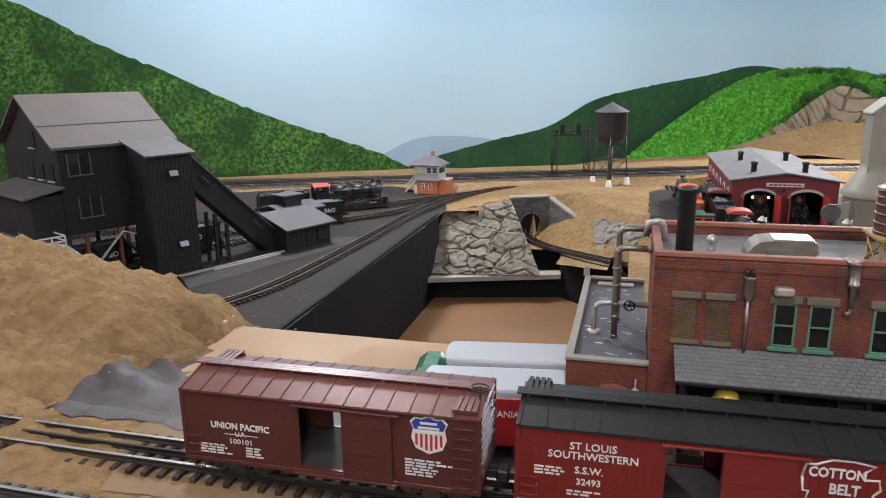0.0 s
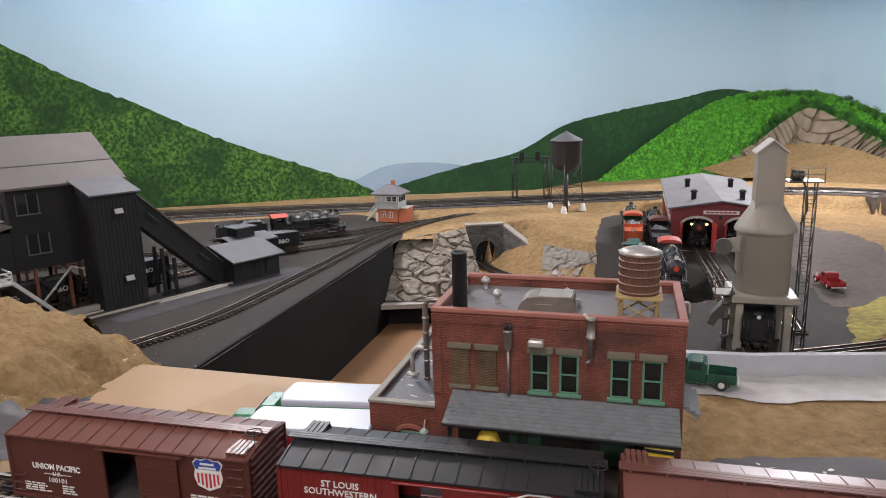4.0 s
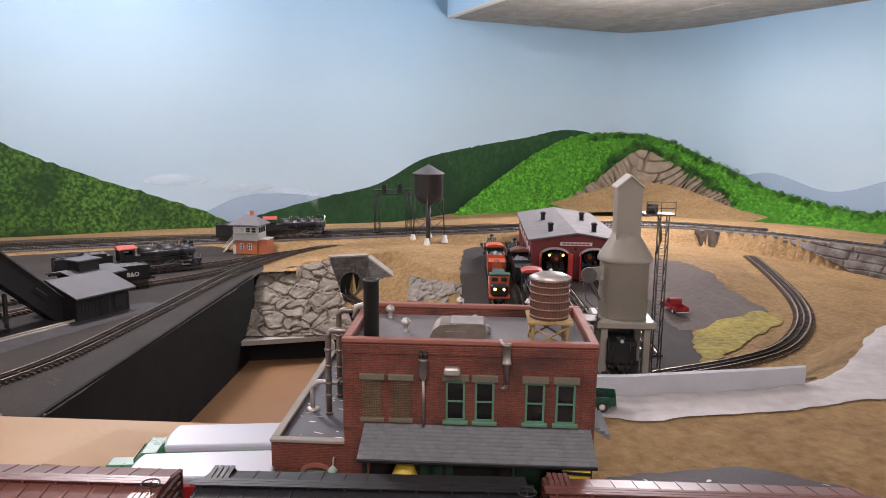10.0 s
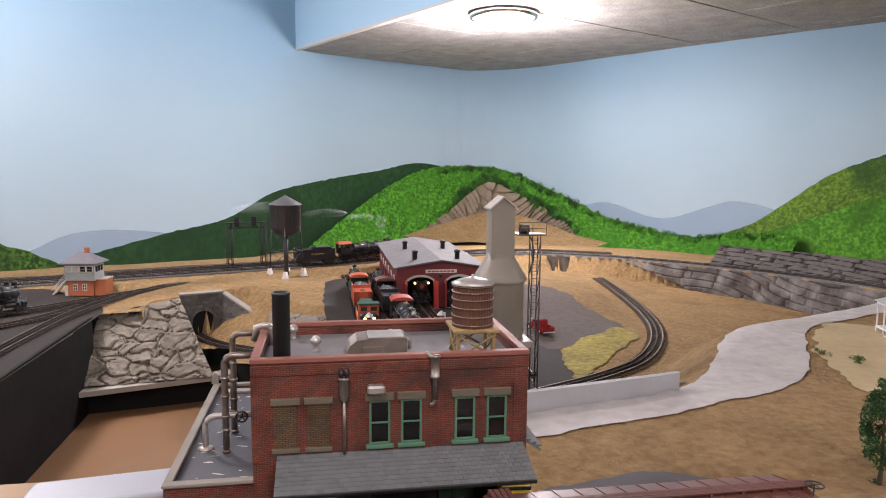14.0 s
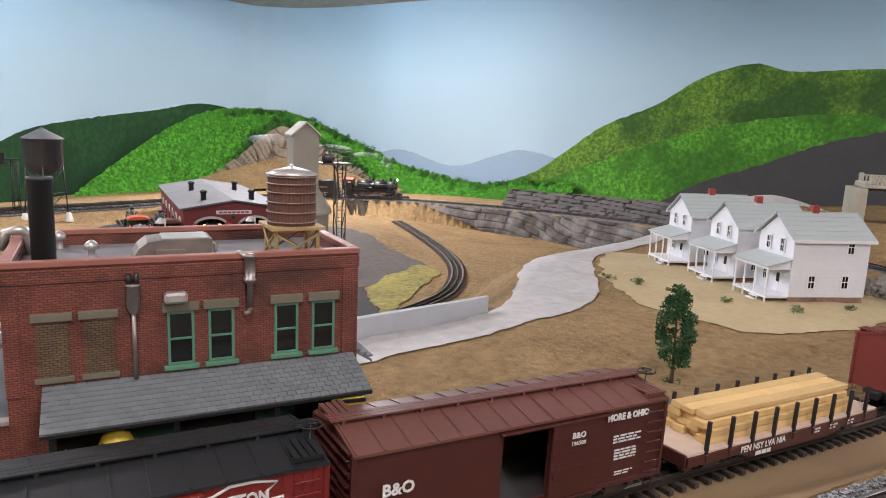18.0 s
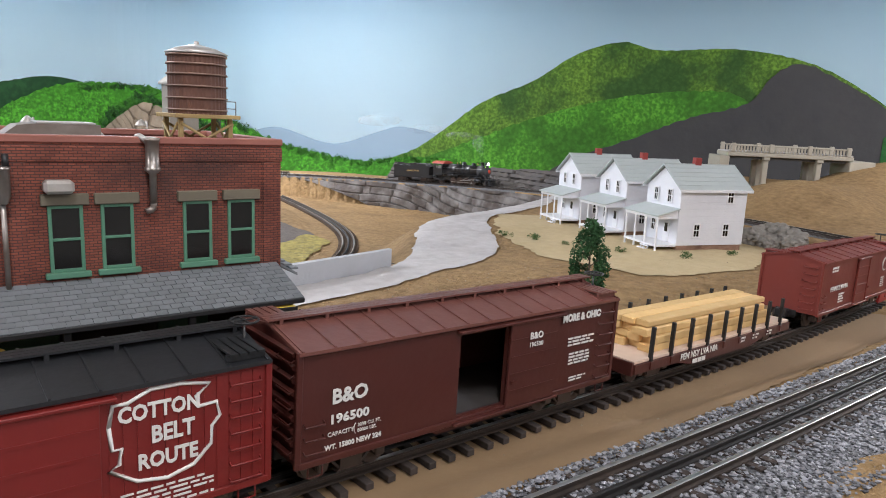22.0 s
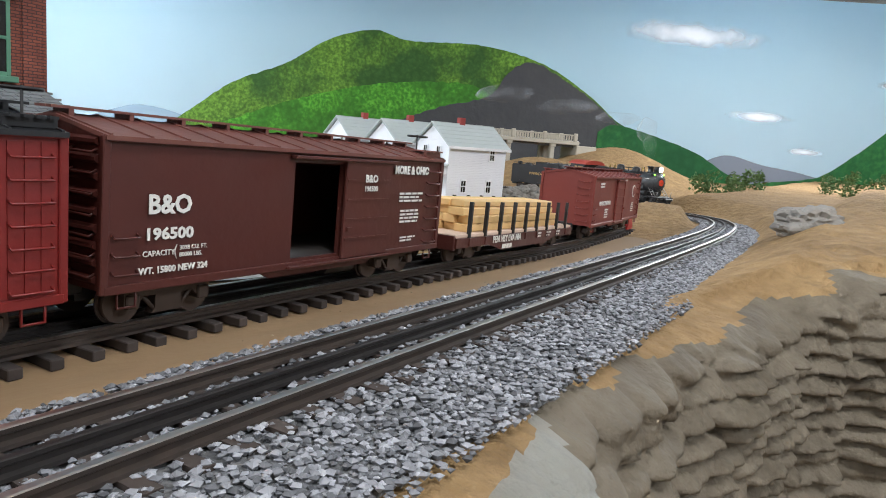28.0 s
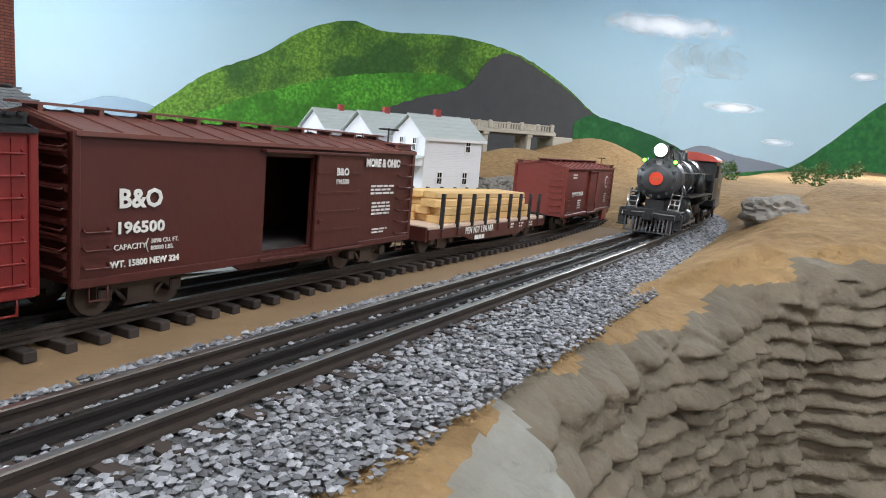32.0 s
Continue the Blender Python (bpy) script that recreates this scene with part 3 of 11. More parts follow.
def land(x, y):
    """Height of the scenery."""
    n1 = noise.noise(Vector((x * 3, y * 3, 0.3))) * 0.012 + noise.noise(Vector((x * 11, y * 11, 1.7))) * 0.004
    n2 = noise.noise(Vector((x * 34, y * 34, 4.2))) * 0.0016 + noise.noise(Vector((x * 80, y * 80, 9.2))) * 0.0008
    e = shelf_edge(x)
    shelf = -0.002 - 0.056 * smooth(0.0, 0.2, y) * smooth(-0.25, 0.2, x)
    f = smooth(e, e + 0.012, y) if x < 0.6 else smooth(e - 0.02, e + 0.30, y)
    d, p, outside = rear_track_at(x, y)
    bowl = -0.02 * smooth(1.1, 1.5, x) * smooth(0.9, 1.5, y)
    z = shelf * (1 - f) + (-0.172 + bowl) * f
    rough, fine = 0.2, 1.0
    if x > 0.55 and y > 0.0:
        rough = 0.8
    if -0.26 < y < 0.02:
        rough, fine = 0.1, 0.5
    # the ground falls with the siding
    if x > -0.3 and -0.18 < y < 0.3:
        z += (siding_z(x) + 0.001) * smooth(-0.165, -0.125, y) * (1 - smooth(0.02, 0.25, y)) * (1 - smooth(0.95, 1.25, x))
    # low board in front of the pit, left of the warehouse
    if x < -0.1 and -0.06 < y < 0.32:
        z -= (0.0215 * smooth(-0.055, -0.025, y) + 0.0245 * smooth(0.035, 0.075, y)) * smooth(-0.1, -0.16, x) * smooth(-0.66, -0.56, x)
    # bank in front of the coal mine
    if x < -0.45 and y < 0.8:
        k = smooth(-0.5, -0.62, x)
        z += k * (lump(x, y, -0.92, 0.24, 0.21, 0.14, 0.045) + lump(x, y, -0.72, 0.16, 0.10, 0.09, 0.03) + lump(x, y, -1.15, 0.25, 0.2, 0.16, 0.05))
        rough, fine = 1.3, 2.2
        z += k * smooth(0.42, 0.30, y) * (0.020 * abs(noise.noise(Vector((x * 22, y * 22, 5.5)))) + 0.016 * noise.noise(Vector((x * 44, y * 44, 2.5))) + 0.006 * noise.noise(Vector((x * 95, y * 95, 6.5))))
    if x < -0.58 and y > 0.3:
        k = smooth(0.30, 0.44, y)
        z = z * (1 - k) - 0.172 * k
        rough, fine = 0.9 * (1 - k), 1.8 * (1 - k) + 0.1
    # mound in the loop of the curved track, hill over the tunnel
    z += lump(x, y, 0.83, 1.85, 0.2, 0.36, 0.05) + lump(x, y, 0.72, 2.3, 0.3, 0.2, 0.03)
    if -0.75 < x < 0.3 and y > 1.5:
        z += lump(x, y, -0.3, 2.25, 0.42, 0.22, 0.035)
    # hills on the far right, the road ramp and the bridge banks
    z += lump(x, y, 2.3, 1.35, 0.3, 0.22, 0.10) + lump(x, y, 3.1, 0.72, 0.45, 0.3, 0.16) + lump(x, y, 2.25, 0.7, 0.3, 0.25, 0.09)
    if y < -0.24:
        k = smooth(0.245, 0.315, -y)
        z += k * (0.024 * smooth(0.34, 0.52, x) + 0.004 * smooth(0.52, 1.2, x) + lump(x, y, 1.35, -0.55, 0.5, 0.2, 0.03)) + k * smooth(0.1, 0.3, x) * (n1 * 0.5 + 2.5 * n2)
    z += n1 * rough + n2 * fine
    if outside and y > 0.9 and (x < 2.1 or y > 1.75):
        z = p[2] - 0.004 - (0.02 + 0.10 * smooth(0.5, 1.4, d)) * smooth(0.16, 0.5, d) + 0.5 * n1
    # the main line's bed
    inner = 0.16
    if y < 0.05 and x < 1.3:
        inner = 0.07
    if not outside and 1.05 < x and y > 1.2:
        inner = 0.055
    if d < inner:
        k = smooth(inner, 0.045, d)
        z = z * (1 - k) + (p[2] - 0.001) * k
    if 0.4 < x < 1.35 and 0.8 < y < 2.4:
        dc = np.min(np.hypot(CURVE_PTS[:, 0] - x, CURVE_PTS[:, 1] - y))
        if dc < 0.13:
            k = smooth(0.13, 0.035, dc)
            z = z * (1 - k) - 0.171 * k
    if -0.6 < x < 0.35 and 1.2 < y and (x + 0.432) * 0.375 - (y - 2.062) * 0.927 > -0.020:
        dl = np.min(np.hypot(LOW_PTS[:, 0] - x, LOW_PTS[:, 1] - y))
        front = y < np.interp(x, LOW_PTS[:, 0], LOW_PTS[:, 1])
        z = min(z, -0.306 + max(0.0, dl - 0.035) * (0.12 if front and x < -0.12 else 0.85) + n2)
    c = cliff_edge(x)
    if y < c + 0.02:
        z -= 0.6 * smooth(0.0, 0.013, c + 0.02 - y)
    return z


def in_pit(x, y):
    if -0.71 < x < -0.06 and 0.29 < y < 1.62:
        return True
    if -0.72 < x < -0.52 and 1.6 < y < 1.85 + (x + 0.7) * 0.3:
        return True
    return -0.72 < x < -0.29 and 1.6 < y < 1.655 + (x + 0.7) * 0.37 + 0.1

YARD = mat("yard_dark", (0.027, 0.024, 0.023), 0.8, 0, 0.45, 60, 0.0015, 200, second=(0.058, 0.049, 0.043), spec=0.2)
SLATE = mat("slate_paint", (0.06, 0.052, 0.057), 0.6, 0, 0.35, 20, 0.0008, 120, second=(0.10, 0.088, 0.09))
CONCRETE = mat("road_concrete", (0.58, 0.55, 0.54), 0.75, 0, 0.4, 40, 0.0025, 60, second=(0.38, 0.35, 0.33), spread=0.35)
PLY = mat("plywood", (0.45, 0.29, 0.15), 0.6, 0, 0.3, 9, 0.0004, 120, second=(0.35, 0.215, 0.105))
PLY_DARK = mat("cardboard_brown", (0.27, 0.145, 0.07), 0.5, 0, 0.3, 5, 0.0004, 120, second=(0.24, 0.13, 0.06))
FASCIA = mat("black_fascia", (0.008, 0.008, 0.008), 0.75, 0, 0.25, 14, 0.0003, 80, second=(0.014, 0.013, 0.013), spec=0.2)
PALE_SAND = mat("pale_sand", (0.55, 0.43, 0.24), 0.92, 0, 0.4, 60, 0.002, 240, second=(0.40, 0.31, 0.17))
DIRT = mat("grey_dirt", (0.13, 0.105, 0.09), 0.95, 0, 0.4, 50, 0.003, 180, second=(0.07, 0.055, 0.05))
LICHEN = mat("yellow_turf", (0.42, 0.34, 0.07), 0.95, 0, 0.5, 60, 0.006, 110, second=(0.16, 0.13, 0.035), spread=0.3)
MUD = mat("brown_wash", (0.21, 0.13, 0.065), 0.68, 0, 0.4, 12, 0.0006, 120, second=(0.30, 0.2, 0.105))
ROCK_WALL = mat("rock_wall_plaster", (0.27, 0.24, 0.195), 0.8, 0, 0.5, 24, 0.003, 110, second=(0.15, 0.125, 0.098), spread=0.35)
ROCK = mat("rock_grey", (0.32, 0.295, 0.26), 0.85, 0, 0.45, 30, 0.004, 70, second=(0.17, 0.15, 0.13))
ROCK_PALE = mat("rock_pale_grey", (0.26, 0.245, 0.235), 0.85, 0, 0.6, 16, 0.004, 70, second=(0.085, 0.07, 0.062), spread=0.22)
ROCK_DARK = mat("rock_dark_slate", (0.042, 0.038, 0.041), 0.8, 0, 0.5, 14, 0.003, 70, second=(0.12, 0.105, 0.092))
ROCK_TAN = mat("rock_tan_strata", (0.30, 0.235, 0.165), 0.9, 0, 0.6, 12, 0.004, 60, second=(0.12, 0.088, 0.06))
CLIFF = mat("cliff_stone", (0.20, 0.165, 0.118), 0.75, 0, 0.6, 30, 0.003, 190, second=(0.085, 0.066, 0.043), spread=0.4, spec=0.35)
CLIFF_PALE = mat("cliff_plaster", (0.32, 0.315, 0.28), 0.75, 0, 0.5, 30, 0.004, 150, second=(0.17, 0.15, 0.12), spec=0.3)
GREY = mat("weathered_concrete", (0.34, 0.31, 0.27), 0.7, 0, 0.35, 22, 0.0006, 120, second=(0.24, 0.215, 0.185))


GRID = {}


def ground_at(x, y):
    """Height of the ground sheet between its grid points."""
    xs, ys, zs = GRID["x"], GRID["y"], GRID["z"]
    i = int(np.clip(np.searchsorted(xs, x) - 1, 0, len(xs) - 2))
    j = int(np.clip(np.searchsorted(ys, y) - 1, 0, len(ys) - 2))
    u, v = (x - xs[i]) / (xs[i + 1] - xs[i]), (y - ys[j]) / (ys[j + 1] - ys[j])
    return zs[j, i] * (1 - u) * (1 - v) + zs[j, i + 1] * u * (1 - v) + zs[j + 1, i] * (1 - u) * v + zs[j + 1, i + 1] * u * v


def ground_sheet():
    xs = np.unique(np.concatenate([np.arange(-4.6, -1.3, 0.05), np.arange(-1.3, 1.6, 0.0125), np.arange(1.6, 5.6, 0.04)]).round(4))
    ys = np.unique(np.concatenate([np.arange(-1.6, -0.36, 0.04), np.arange(-0.36, 0.9, 0.0125), np.arange(0.9, 5.0, 0.03), np.arange(1.8, 2.14, 0.0125), np.arange(-0.6, -0.36, 0.02)]).round(4))
    verts = [(x, y, land(x, y)) for y in ys for x in xs]
    faces = []
    w = len(xs)
    for j in range(len(ys) - 1):
        for i in range(w - 1):
            if not in_pit((xs[i] + xs[i + 1]) / 2, (ys[j] + ys[j + 1]) / 2):
                a = j * w + i
                faces.append((a, a + 1, a + 1 + w, a + w))
    GRID.update(x=xs, y=ys, z=np.array([v[2] for v in verts]).reshape(len(ys), w))
    me = bpy.data.meshes.new("ground")
    me.from_pydata(verts, [], faces)
    me.materials.append(SAND)
    me.polygons.foreach_set("use_smooth", [True] * len(me.polygons))
    return tagged(new("ground", me), "sandy tan plaster scenery with loose grit", "ground", kind="structure")


ground_sheet()


def patch(name, outline, material, label, lift=0.004, wobble=0.01, category="", flat=None, thick=0.0, kind="structure"):
    """A sheet that lies on the scenery inside an outline of plan points."""
    pts = spline([*outline, outline[0]], 0.012)[:-1] if wobble else np.array(outline, float)
    def ragged(p, q):
        return wobble * (noise.noise(Vector((p[0] * 14, p[1] * 14, q))) + 0.45 * noise.noise(Vector((p[0] * 55, p[1] * 55, q))))
    pts = [(p[0] + ragged(p, 2), p[1] + ragged(p, 7)) for p in pts]
    bm = B()
    bm.faces.new([bm.verts.new((x, y, 0)) for x, y in pts])
    x0, x1 = min(p[0] for p in pts), max(p[0] for p in pts)
    y0, y1 = min(p[1] for p in pts), max(p[1] for p in pts)
    if flat is None:
        for n, lines, lo, hi in (((1, 0, 0), GRID["x"], x0, x1), ((0, 1, 0), GRID["y"], y0, y1)):
            for a in lines[(lines > lo) & (lines < hi)]:
                co = tuple(float(a) * k for k in n)
                bmesh.ops.bisect_plane(bm, geom=bm.verts[:] + bm.edges[:] + bm.faces[:], plane_co=co, plane_no=n)
    for v in bm.verts:
        v.co.z = (ground_at(v.co.x, v.co.y) if flat is None else flat) + lift
    bmesh.ops.recalc_face_normals(bm, faces=bm.faces)
    if sum(f.normal.z for f in bm.faces) < 0:
        bmesh.ops.reverse_faces(bm, faces=bm.faces)
    for f in bm.faces:
        f.smooth = flat is None
    if thick:
        top = list(bm.faces)
        r = bmesh.ops.extrude_face_region(bm, geom=top)
        for v in r["geom"]:
            if isinstance(v, bmesh.types.BMVert):
                v.co.z -= thick
        bmesh.ops.recalc_face_normals(bm, faces=bm.faces)
    return tagged(link_bm(name, bm, material), label, category or name.replace("_", " "), kind=kind)


# ---------------------------------------------------------------- backdrop and room
def sky_material():
    m = bpy.data.materials.new("sky_paint")
    m.use_nodes = True
    nd, ln = m.node_tree.nodes, m.node_tree.links
    b = nd["Principled BSDF"]
    b.inputs["Roughness"].default_value = 0.75
    g = nd.new("ShaderNodeNewGeometry")
    sep = nd.new("ShaderNodeSeparateXYZ")
    ln.new(g.outputs["Position"], sep.inputs[0])
    n = nd.new("ShaderNodeTexNoise")
    n.inputs["Scale"].default_value, n.inputs["Detail"].default_value = 1.6, 4
    ln.new(g.outputs["Position"], n.inputs["Vector"])
    ma = nd.new("ShaderNodeMath")
    ma.operation = "MULTIPLY_ADD"
    ma.inputs[1].default_value = 0.25
    ln.new(n.outputs["Fac"], ma.inputs[0])
    ln.new(sep.outputs["Z"], ma.inputs[2])
    ramp = nd.new("ShaderNodeValToRGB")
    mr = nd.new("ShaderNodeMapRange")
    mr.inputs["From Min"].default_value, mr.inputs["From Max"].default_value = 0.0, 1.25
    ln.new(ma.outputs[0], mr.inputs["Value"])
    ln.new(mr.outputs[0], ramp.inputs[0])
    ramp.color_ramp.elements[0].color = (0.70, 0.86, 0.95, 1)
    ramp.color_ramp.elements[1].color = (0.47, 0.72, 0.90, 1)
    e = ramp.color_ramp.elements.new(0.55)
    e.color = (0.62, 0.83, 0.94, 1)
    ln.new(ramp.outputs[0], b.inputs["Base Color"])
    return m


SKY = sky_material()
CEIL_Z = 1.075


def backdrop():
    bm = B()
    lo, hi = [], []
    for p in COVE:
        lo.append(bm.verts.new((p[0], p[1], -0.7)))
        hi.append(bm.verts.new((p[0], p[1], 1.6)))
    for i in range(len(lo) - 1):
        bm.faces.new((lo[i], lo[i + 1], hi[i + 1], hi[i]))
    bmesh.ops.solidify(bm, geom=bm.faces[:], thickness=0.02)
    return tagged(link_bm("backdrop", bm, SKY), "sky-blue painted backdrop wall with a coved corner", "backdrop", kind="structure")


backdrop()


def foliage(name, c0, c1, c2, scale, relief=0.0, smooth_paint=0.0):
    """Painted or flocked woods: dabs of three greens."""
    m = bpy.data.materials.new(name)
    m.use_nodes = True
    nd, ln = m.node_tree.nodes, m.node_tree.links
    b = nd["Principled BSDF"]
    b.inputs["Roughness"].default_value = 0.85
    b.inputs["Specular IOR Level"].default_value = 0.25
    tc = nd.new("ShaderNodeTexCoord")
    v = nd.new("ShaderNodeTexVoronoi")
    v.inputs["Scale"].default_value = scale
    wob = nd.new("ShaderNodeTexNoise")
    wob.inputs["Scale"].default_value, wob.inputs["Detail"].default_value = scale * 0.8, 4
    ln.new(tc.outputs["Object"], wob.inputs["Vector"])
    mixv = nd.new("ShaderNodeMix")
    mixv.data_type = "VECTOR"
    mixv.inputs["Factor"].default_value = 0.06
    ln.new(tc.outputs["Object"], mixv.inputs["A"])
    ln.new(wob.outputs["Color"], mixv.inputs["B"])
    ln.new(mixv.outputs["Result"], v.inputs["Vector"])
    big = nd.new("ShaderNodeTexNoise")
    big.inputs["Scale"].default_value, big.inputs["Detail"].default_value = scale * 0.09, 5
    ln.new(tc.outputs["Object"], big.inputs["Vector"])
    fine = nd.new("ShaderNodeTexNoise")
    fine.inputs["Scale"].default_value, fine.inputs["Detail"].default_value = scale * 1.7, 6
    ln.new(tc.outputs["Object"], fine.inputs["Vector"])
    r1 = nd.new("ShaderNodeMapRange")
    r1.inputs["From Min"].default_value, r1.inputs["From Max"].default_value = 0.42, 0.62
    ln.new(fine.outputs["Fac"], r1.inputs["Value"])
    r2 = nd.new("ShaderNodeMapRange")
    r2.inputs["From Min"].default_value, r2.inputs["From Max"].default_value = 0.46, 0.6
    ln.new(big.outputs["Fac"], r2.inputs["Value"])
    a = nd.new("ShaderNodeMix")
    a.data_type = "RGBA"
    a.inputs["A"].default_value, a.inputs["B"].default_value = (*c0, 1), (*c1, 1)
    ln.new(r1.outputs[0], a.inputs["Factor"])
    c = nd.new("ShaderNodeMix")
    c.data_type = "RGBA"
    c.inputs["B"].default_value = (*c2, 1)
    ln.new(a.outputs["Result"], c.inputs["A"])
    mul = nd.new("ShaderNodeMath")
    mul.operation = "MULTIPLY"
    mul.inputs[1].default_value = 0.92
    ln.new(r2.outputs[0], mul.inputs[0])
    ln.new(mul.outputs[0], c.inputs["Factor"])
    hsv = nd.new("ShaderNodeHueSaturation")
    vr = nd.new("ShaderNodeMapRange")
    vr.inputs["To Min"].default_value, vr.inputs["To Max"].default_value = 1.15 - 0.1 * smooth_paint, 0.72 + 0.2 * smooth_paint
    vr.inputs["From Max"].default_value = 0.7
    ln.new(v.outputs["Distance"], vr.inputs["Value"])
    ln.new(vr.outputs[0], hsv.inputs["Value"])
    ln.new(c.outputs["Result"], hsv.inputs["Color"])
    ln.new(hsv.outputs["Color"], b.inputs["Base Color"])
    if relief:
        bp = nd.new("ShaderNodeBump")
        bp.inputs["Distance"].default_value, bp.inputs["Strength"].default_value = relief, 0.9
        ln.new(fine.outputs["Fac"], bp.inputs["Height"])
        ln.new(bp.outputs[0], b.inputs["Normal"])
    return m


F_LEFT = foliage("painted_woods", (0.018, 0.060, 0.012), (0.085, 0.19, 0.030), (0.015, 0.048, 0.013), 36)
F_DARK = foliage("painted_dark_woods", (0.014, 0.05, 0.017), (0.02, 0.07, 0.022), (0.012, 0.04, 0.015), 18, smooth_paint=0.9)
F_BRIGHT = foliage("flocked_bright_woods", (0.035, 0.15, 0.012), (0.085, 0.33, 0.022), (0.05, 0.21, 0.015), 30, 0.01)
F_OLIVE = foliage("painted_olive_woods", (0.075, 0.155, 0.022), (0.155, 0.30, 0.036), (0.032, 0.085, 0.02), 38, smooth_paint=0.2)
F_MID = foliage("painted_mid_woods", (0.055, 0.205, 0.02), (0.125, 0.38, 0.034), (0.046, 0.155, 0.018), 34)
F_RIGHT = foliage("painted_far_green", (0.022, 0.105, 0.03), (0.035, 0.14, 0.035), (0.018, 0.08, 0.028), 22, smooth_paint=0.5)
HAZE = mat("painted_grey_hill", (0.24, 0.33, 0.42), 0.8, 0, 0.15, 6, second=(0.29, 0.38, 0.46))
HAZE_DARK = mat("painted_dark_grey_hill", (0.16, 0.175, 0.21), 0.8, 0, 0.15, 6, second=(0.20, 0.215, 0.25))
CUT = mat("painted_dark_cut", (0.030, 0.030, 0.033), 0.8, 0, 0.5, 10, 0.006, 24, second=(0.058, 0.056, 0.056))


def hill(label, sil, base, off_top, off_base, material, jag=0.01, bumps=0.0, cell=0.03, name="painted_hill", arch=0.0, category="painted hill"):
    """A hill on the backdrop, with the skyline sil of (running length, height) points, from its foot at the height base."""
    line = spline(sil, cell)
    rows = max(3, int(max(0.2, max(p[1] for p in sil) - base) / cell))
    bm = B()
    grid = []
    for s, top in line:
        top += jag * (noise.noise(Vector((s * 30, 1, 5))) + 0.6 * noise.noise(Vector((s * 75, 4, 5))))
        col = []
        b0 = min(base, top - 0.002)
        for r in range(rows + 1):
            v = r / rows
            z = b0 + (top - b0) * v
            off = off_base + (off_top - off_base) * (v ** (1 + arch))
            if bumps:
                q = Vector((s * 24, z * 24, 2.0))
                dd, _ = noise.voronoi(q)
                off += bumps * (0.9 - dd[0]) + bumps * 0.5 * noise.noise(q * 2.3)
                z += bumps * 0.6 * (0.6 - dd[0]) * (1 if v > 0.02 else 0)
            x, y = wall_at(s, max(0.003, off))
            col.append(bm.verts.new((x, y, z)))
        grid.append(col)
    for a, b in zip(grid, grid[1:]):
        for r in range(rows):
            bm.faces.new((a[r], b[r], b[r + 1], a[r + 1])).smooth = bool(bumps)
    return tagged(link_bm(name, bm, material), label, category, kind="structure")


hill("hazy blue-grey painted mountain far beyond the woods", [(3.3, -0.2), (3.57, -0.09), (3.75, -0.024), (3.98, -0.018), (4.28, -0.06), (4.5, -0.13)], -0.3, 0.004, 0.004, HAZE, 0.002)
hill("dark green wooded slope painted on the backdrop", [(3.7, -0.17), (3.9, -0.117), (4.26, -0.054), (4.66, 0.003), (5.06, 0.145), (5.5, 0.213), (6.05, 0.283), (6.35, 0.341), (6.6, 0.325), (7.0, 0.2)],
     -0.45, 0.009, 0.009, F_DARK, 0.006)
hill("green wooded hillside painted in dabs behind the coal mine", [(0.5, 1.1), (1.2, 0.92), (1.85, 0.68), (2.02, 0.6), (2.24, 0.475), (2.53, 0.342), (2.8, 0.205), (3.04, 0.103), (3.33, -0.005), (3.57, -0.1), (3.75, -0.19), (3.95, -0.24)],
     -0.45, 0.014, 0.014, F_LEFT, 0.012)
hill("pair of hazy blue-grey mountains painted in the corner", [(7.5, -0.05), (7.84, 0.039), (8.1, 0.081), (8.43, 0.004), (8.61, 0.008), (8.85, 0.088), (9.01, 0.126), (9.25, 0.085), (9.6, -0.05)], -0.4, 0.004, 0.004, HAZE, 0.002)
CREST = [(5.2, -0.3), (5.5, -0.146), (5.84, 0.021), (6.15, 0.185), (6.5, 0.306), (7.01, 0.318), (7.3, 0.255), (7.62, 0.155), (7.88, 0.063), (8.13, -0.014), (8.52, -0.085), (8.79, -0.1), (9.06, -0.06), (9.4, -0.05)]
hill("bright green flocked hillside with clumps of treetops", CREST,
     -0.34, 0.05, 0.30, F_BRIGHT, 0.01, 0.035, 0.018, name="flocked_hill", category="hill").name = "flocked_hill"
hill("large olive-green painted mountain with a rounded top", [(8.7, -0.2), (8.83, -0.113), (9.1, -0.009), (9.29, 0.121), (9.53, 0.297), (9.82, 0.425), (10.06, 0.58), (10.31, 0.655), (10.52, 0.615), (10.95, 0.628), (11.33, 0.556), (11.63, 0.4), (11.82, 0.26), (12.05, 0.17), (12.3, 0.1)],
     -0.45, 0.008, 0.008, F_OLIVE, 0.006)
hill("fresh green lower slope painted across the mountain's foot", [(8.75, -0.16), (9.15, -0.06), (9.5, 0.075), (9.83, 0.21), (10.29, 0.345), (10.71, 0.40), (10.95, 0.385), (11.05, 0.30)], -0.45, 0.014, 0.014, F_MID, 0.012)
hill("dark bare rock cutting painted on the mountain", [(9.9, -0.12), (10.1, 0.0), (10.4, 0.118), (10.7, 0.25), (11.0, 0.34), (11.1, 0.47), (11.2, 0.55), (11.33, 0.54), (11.63, 0.385), (11.82, 0.245), (12.0, 0.16)], -0.45, 0.020, 0.020, CUT, 0.012)
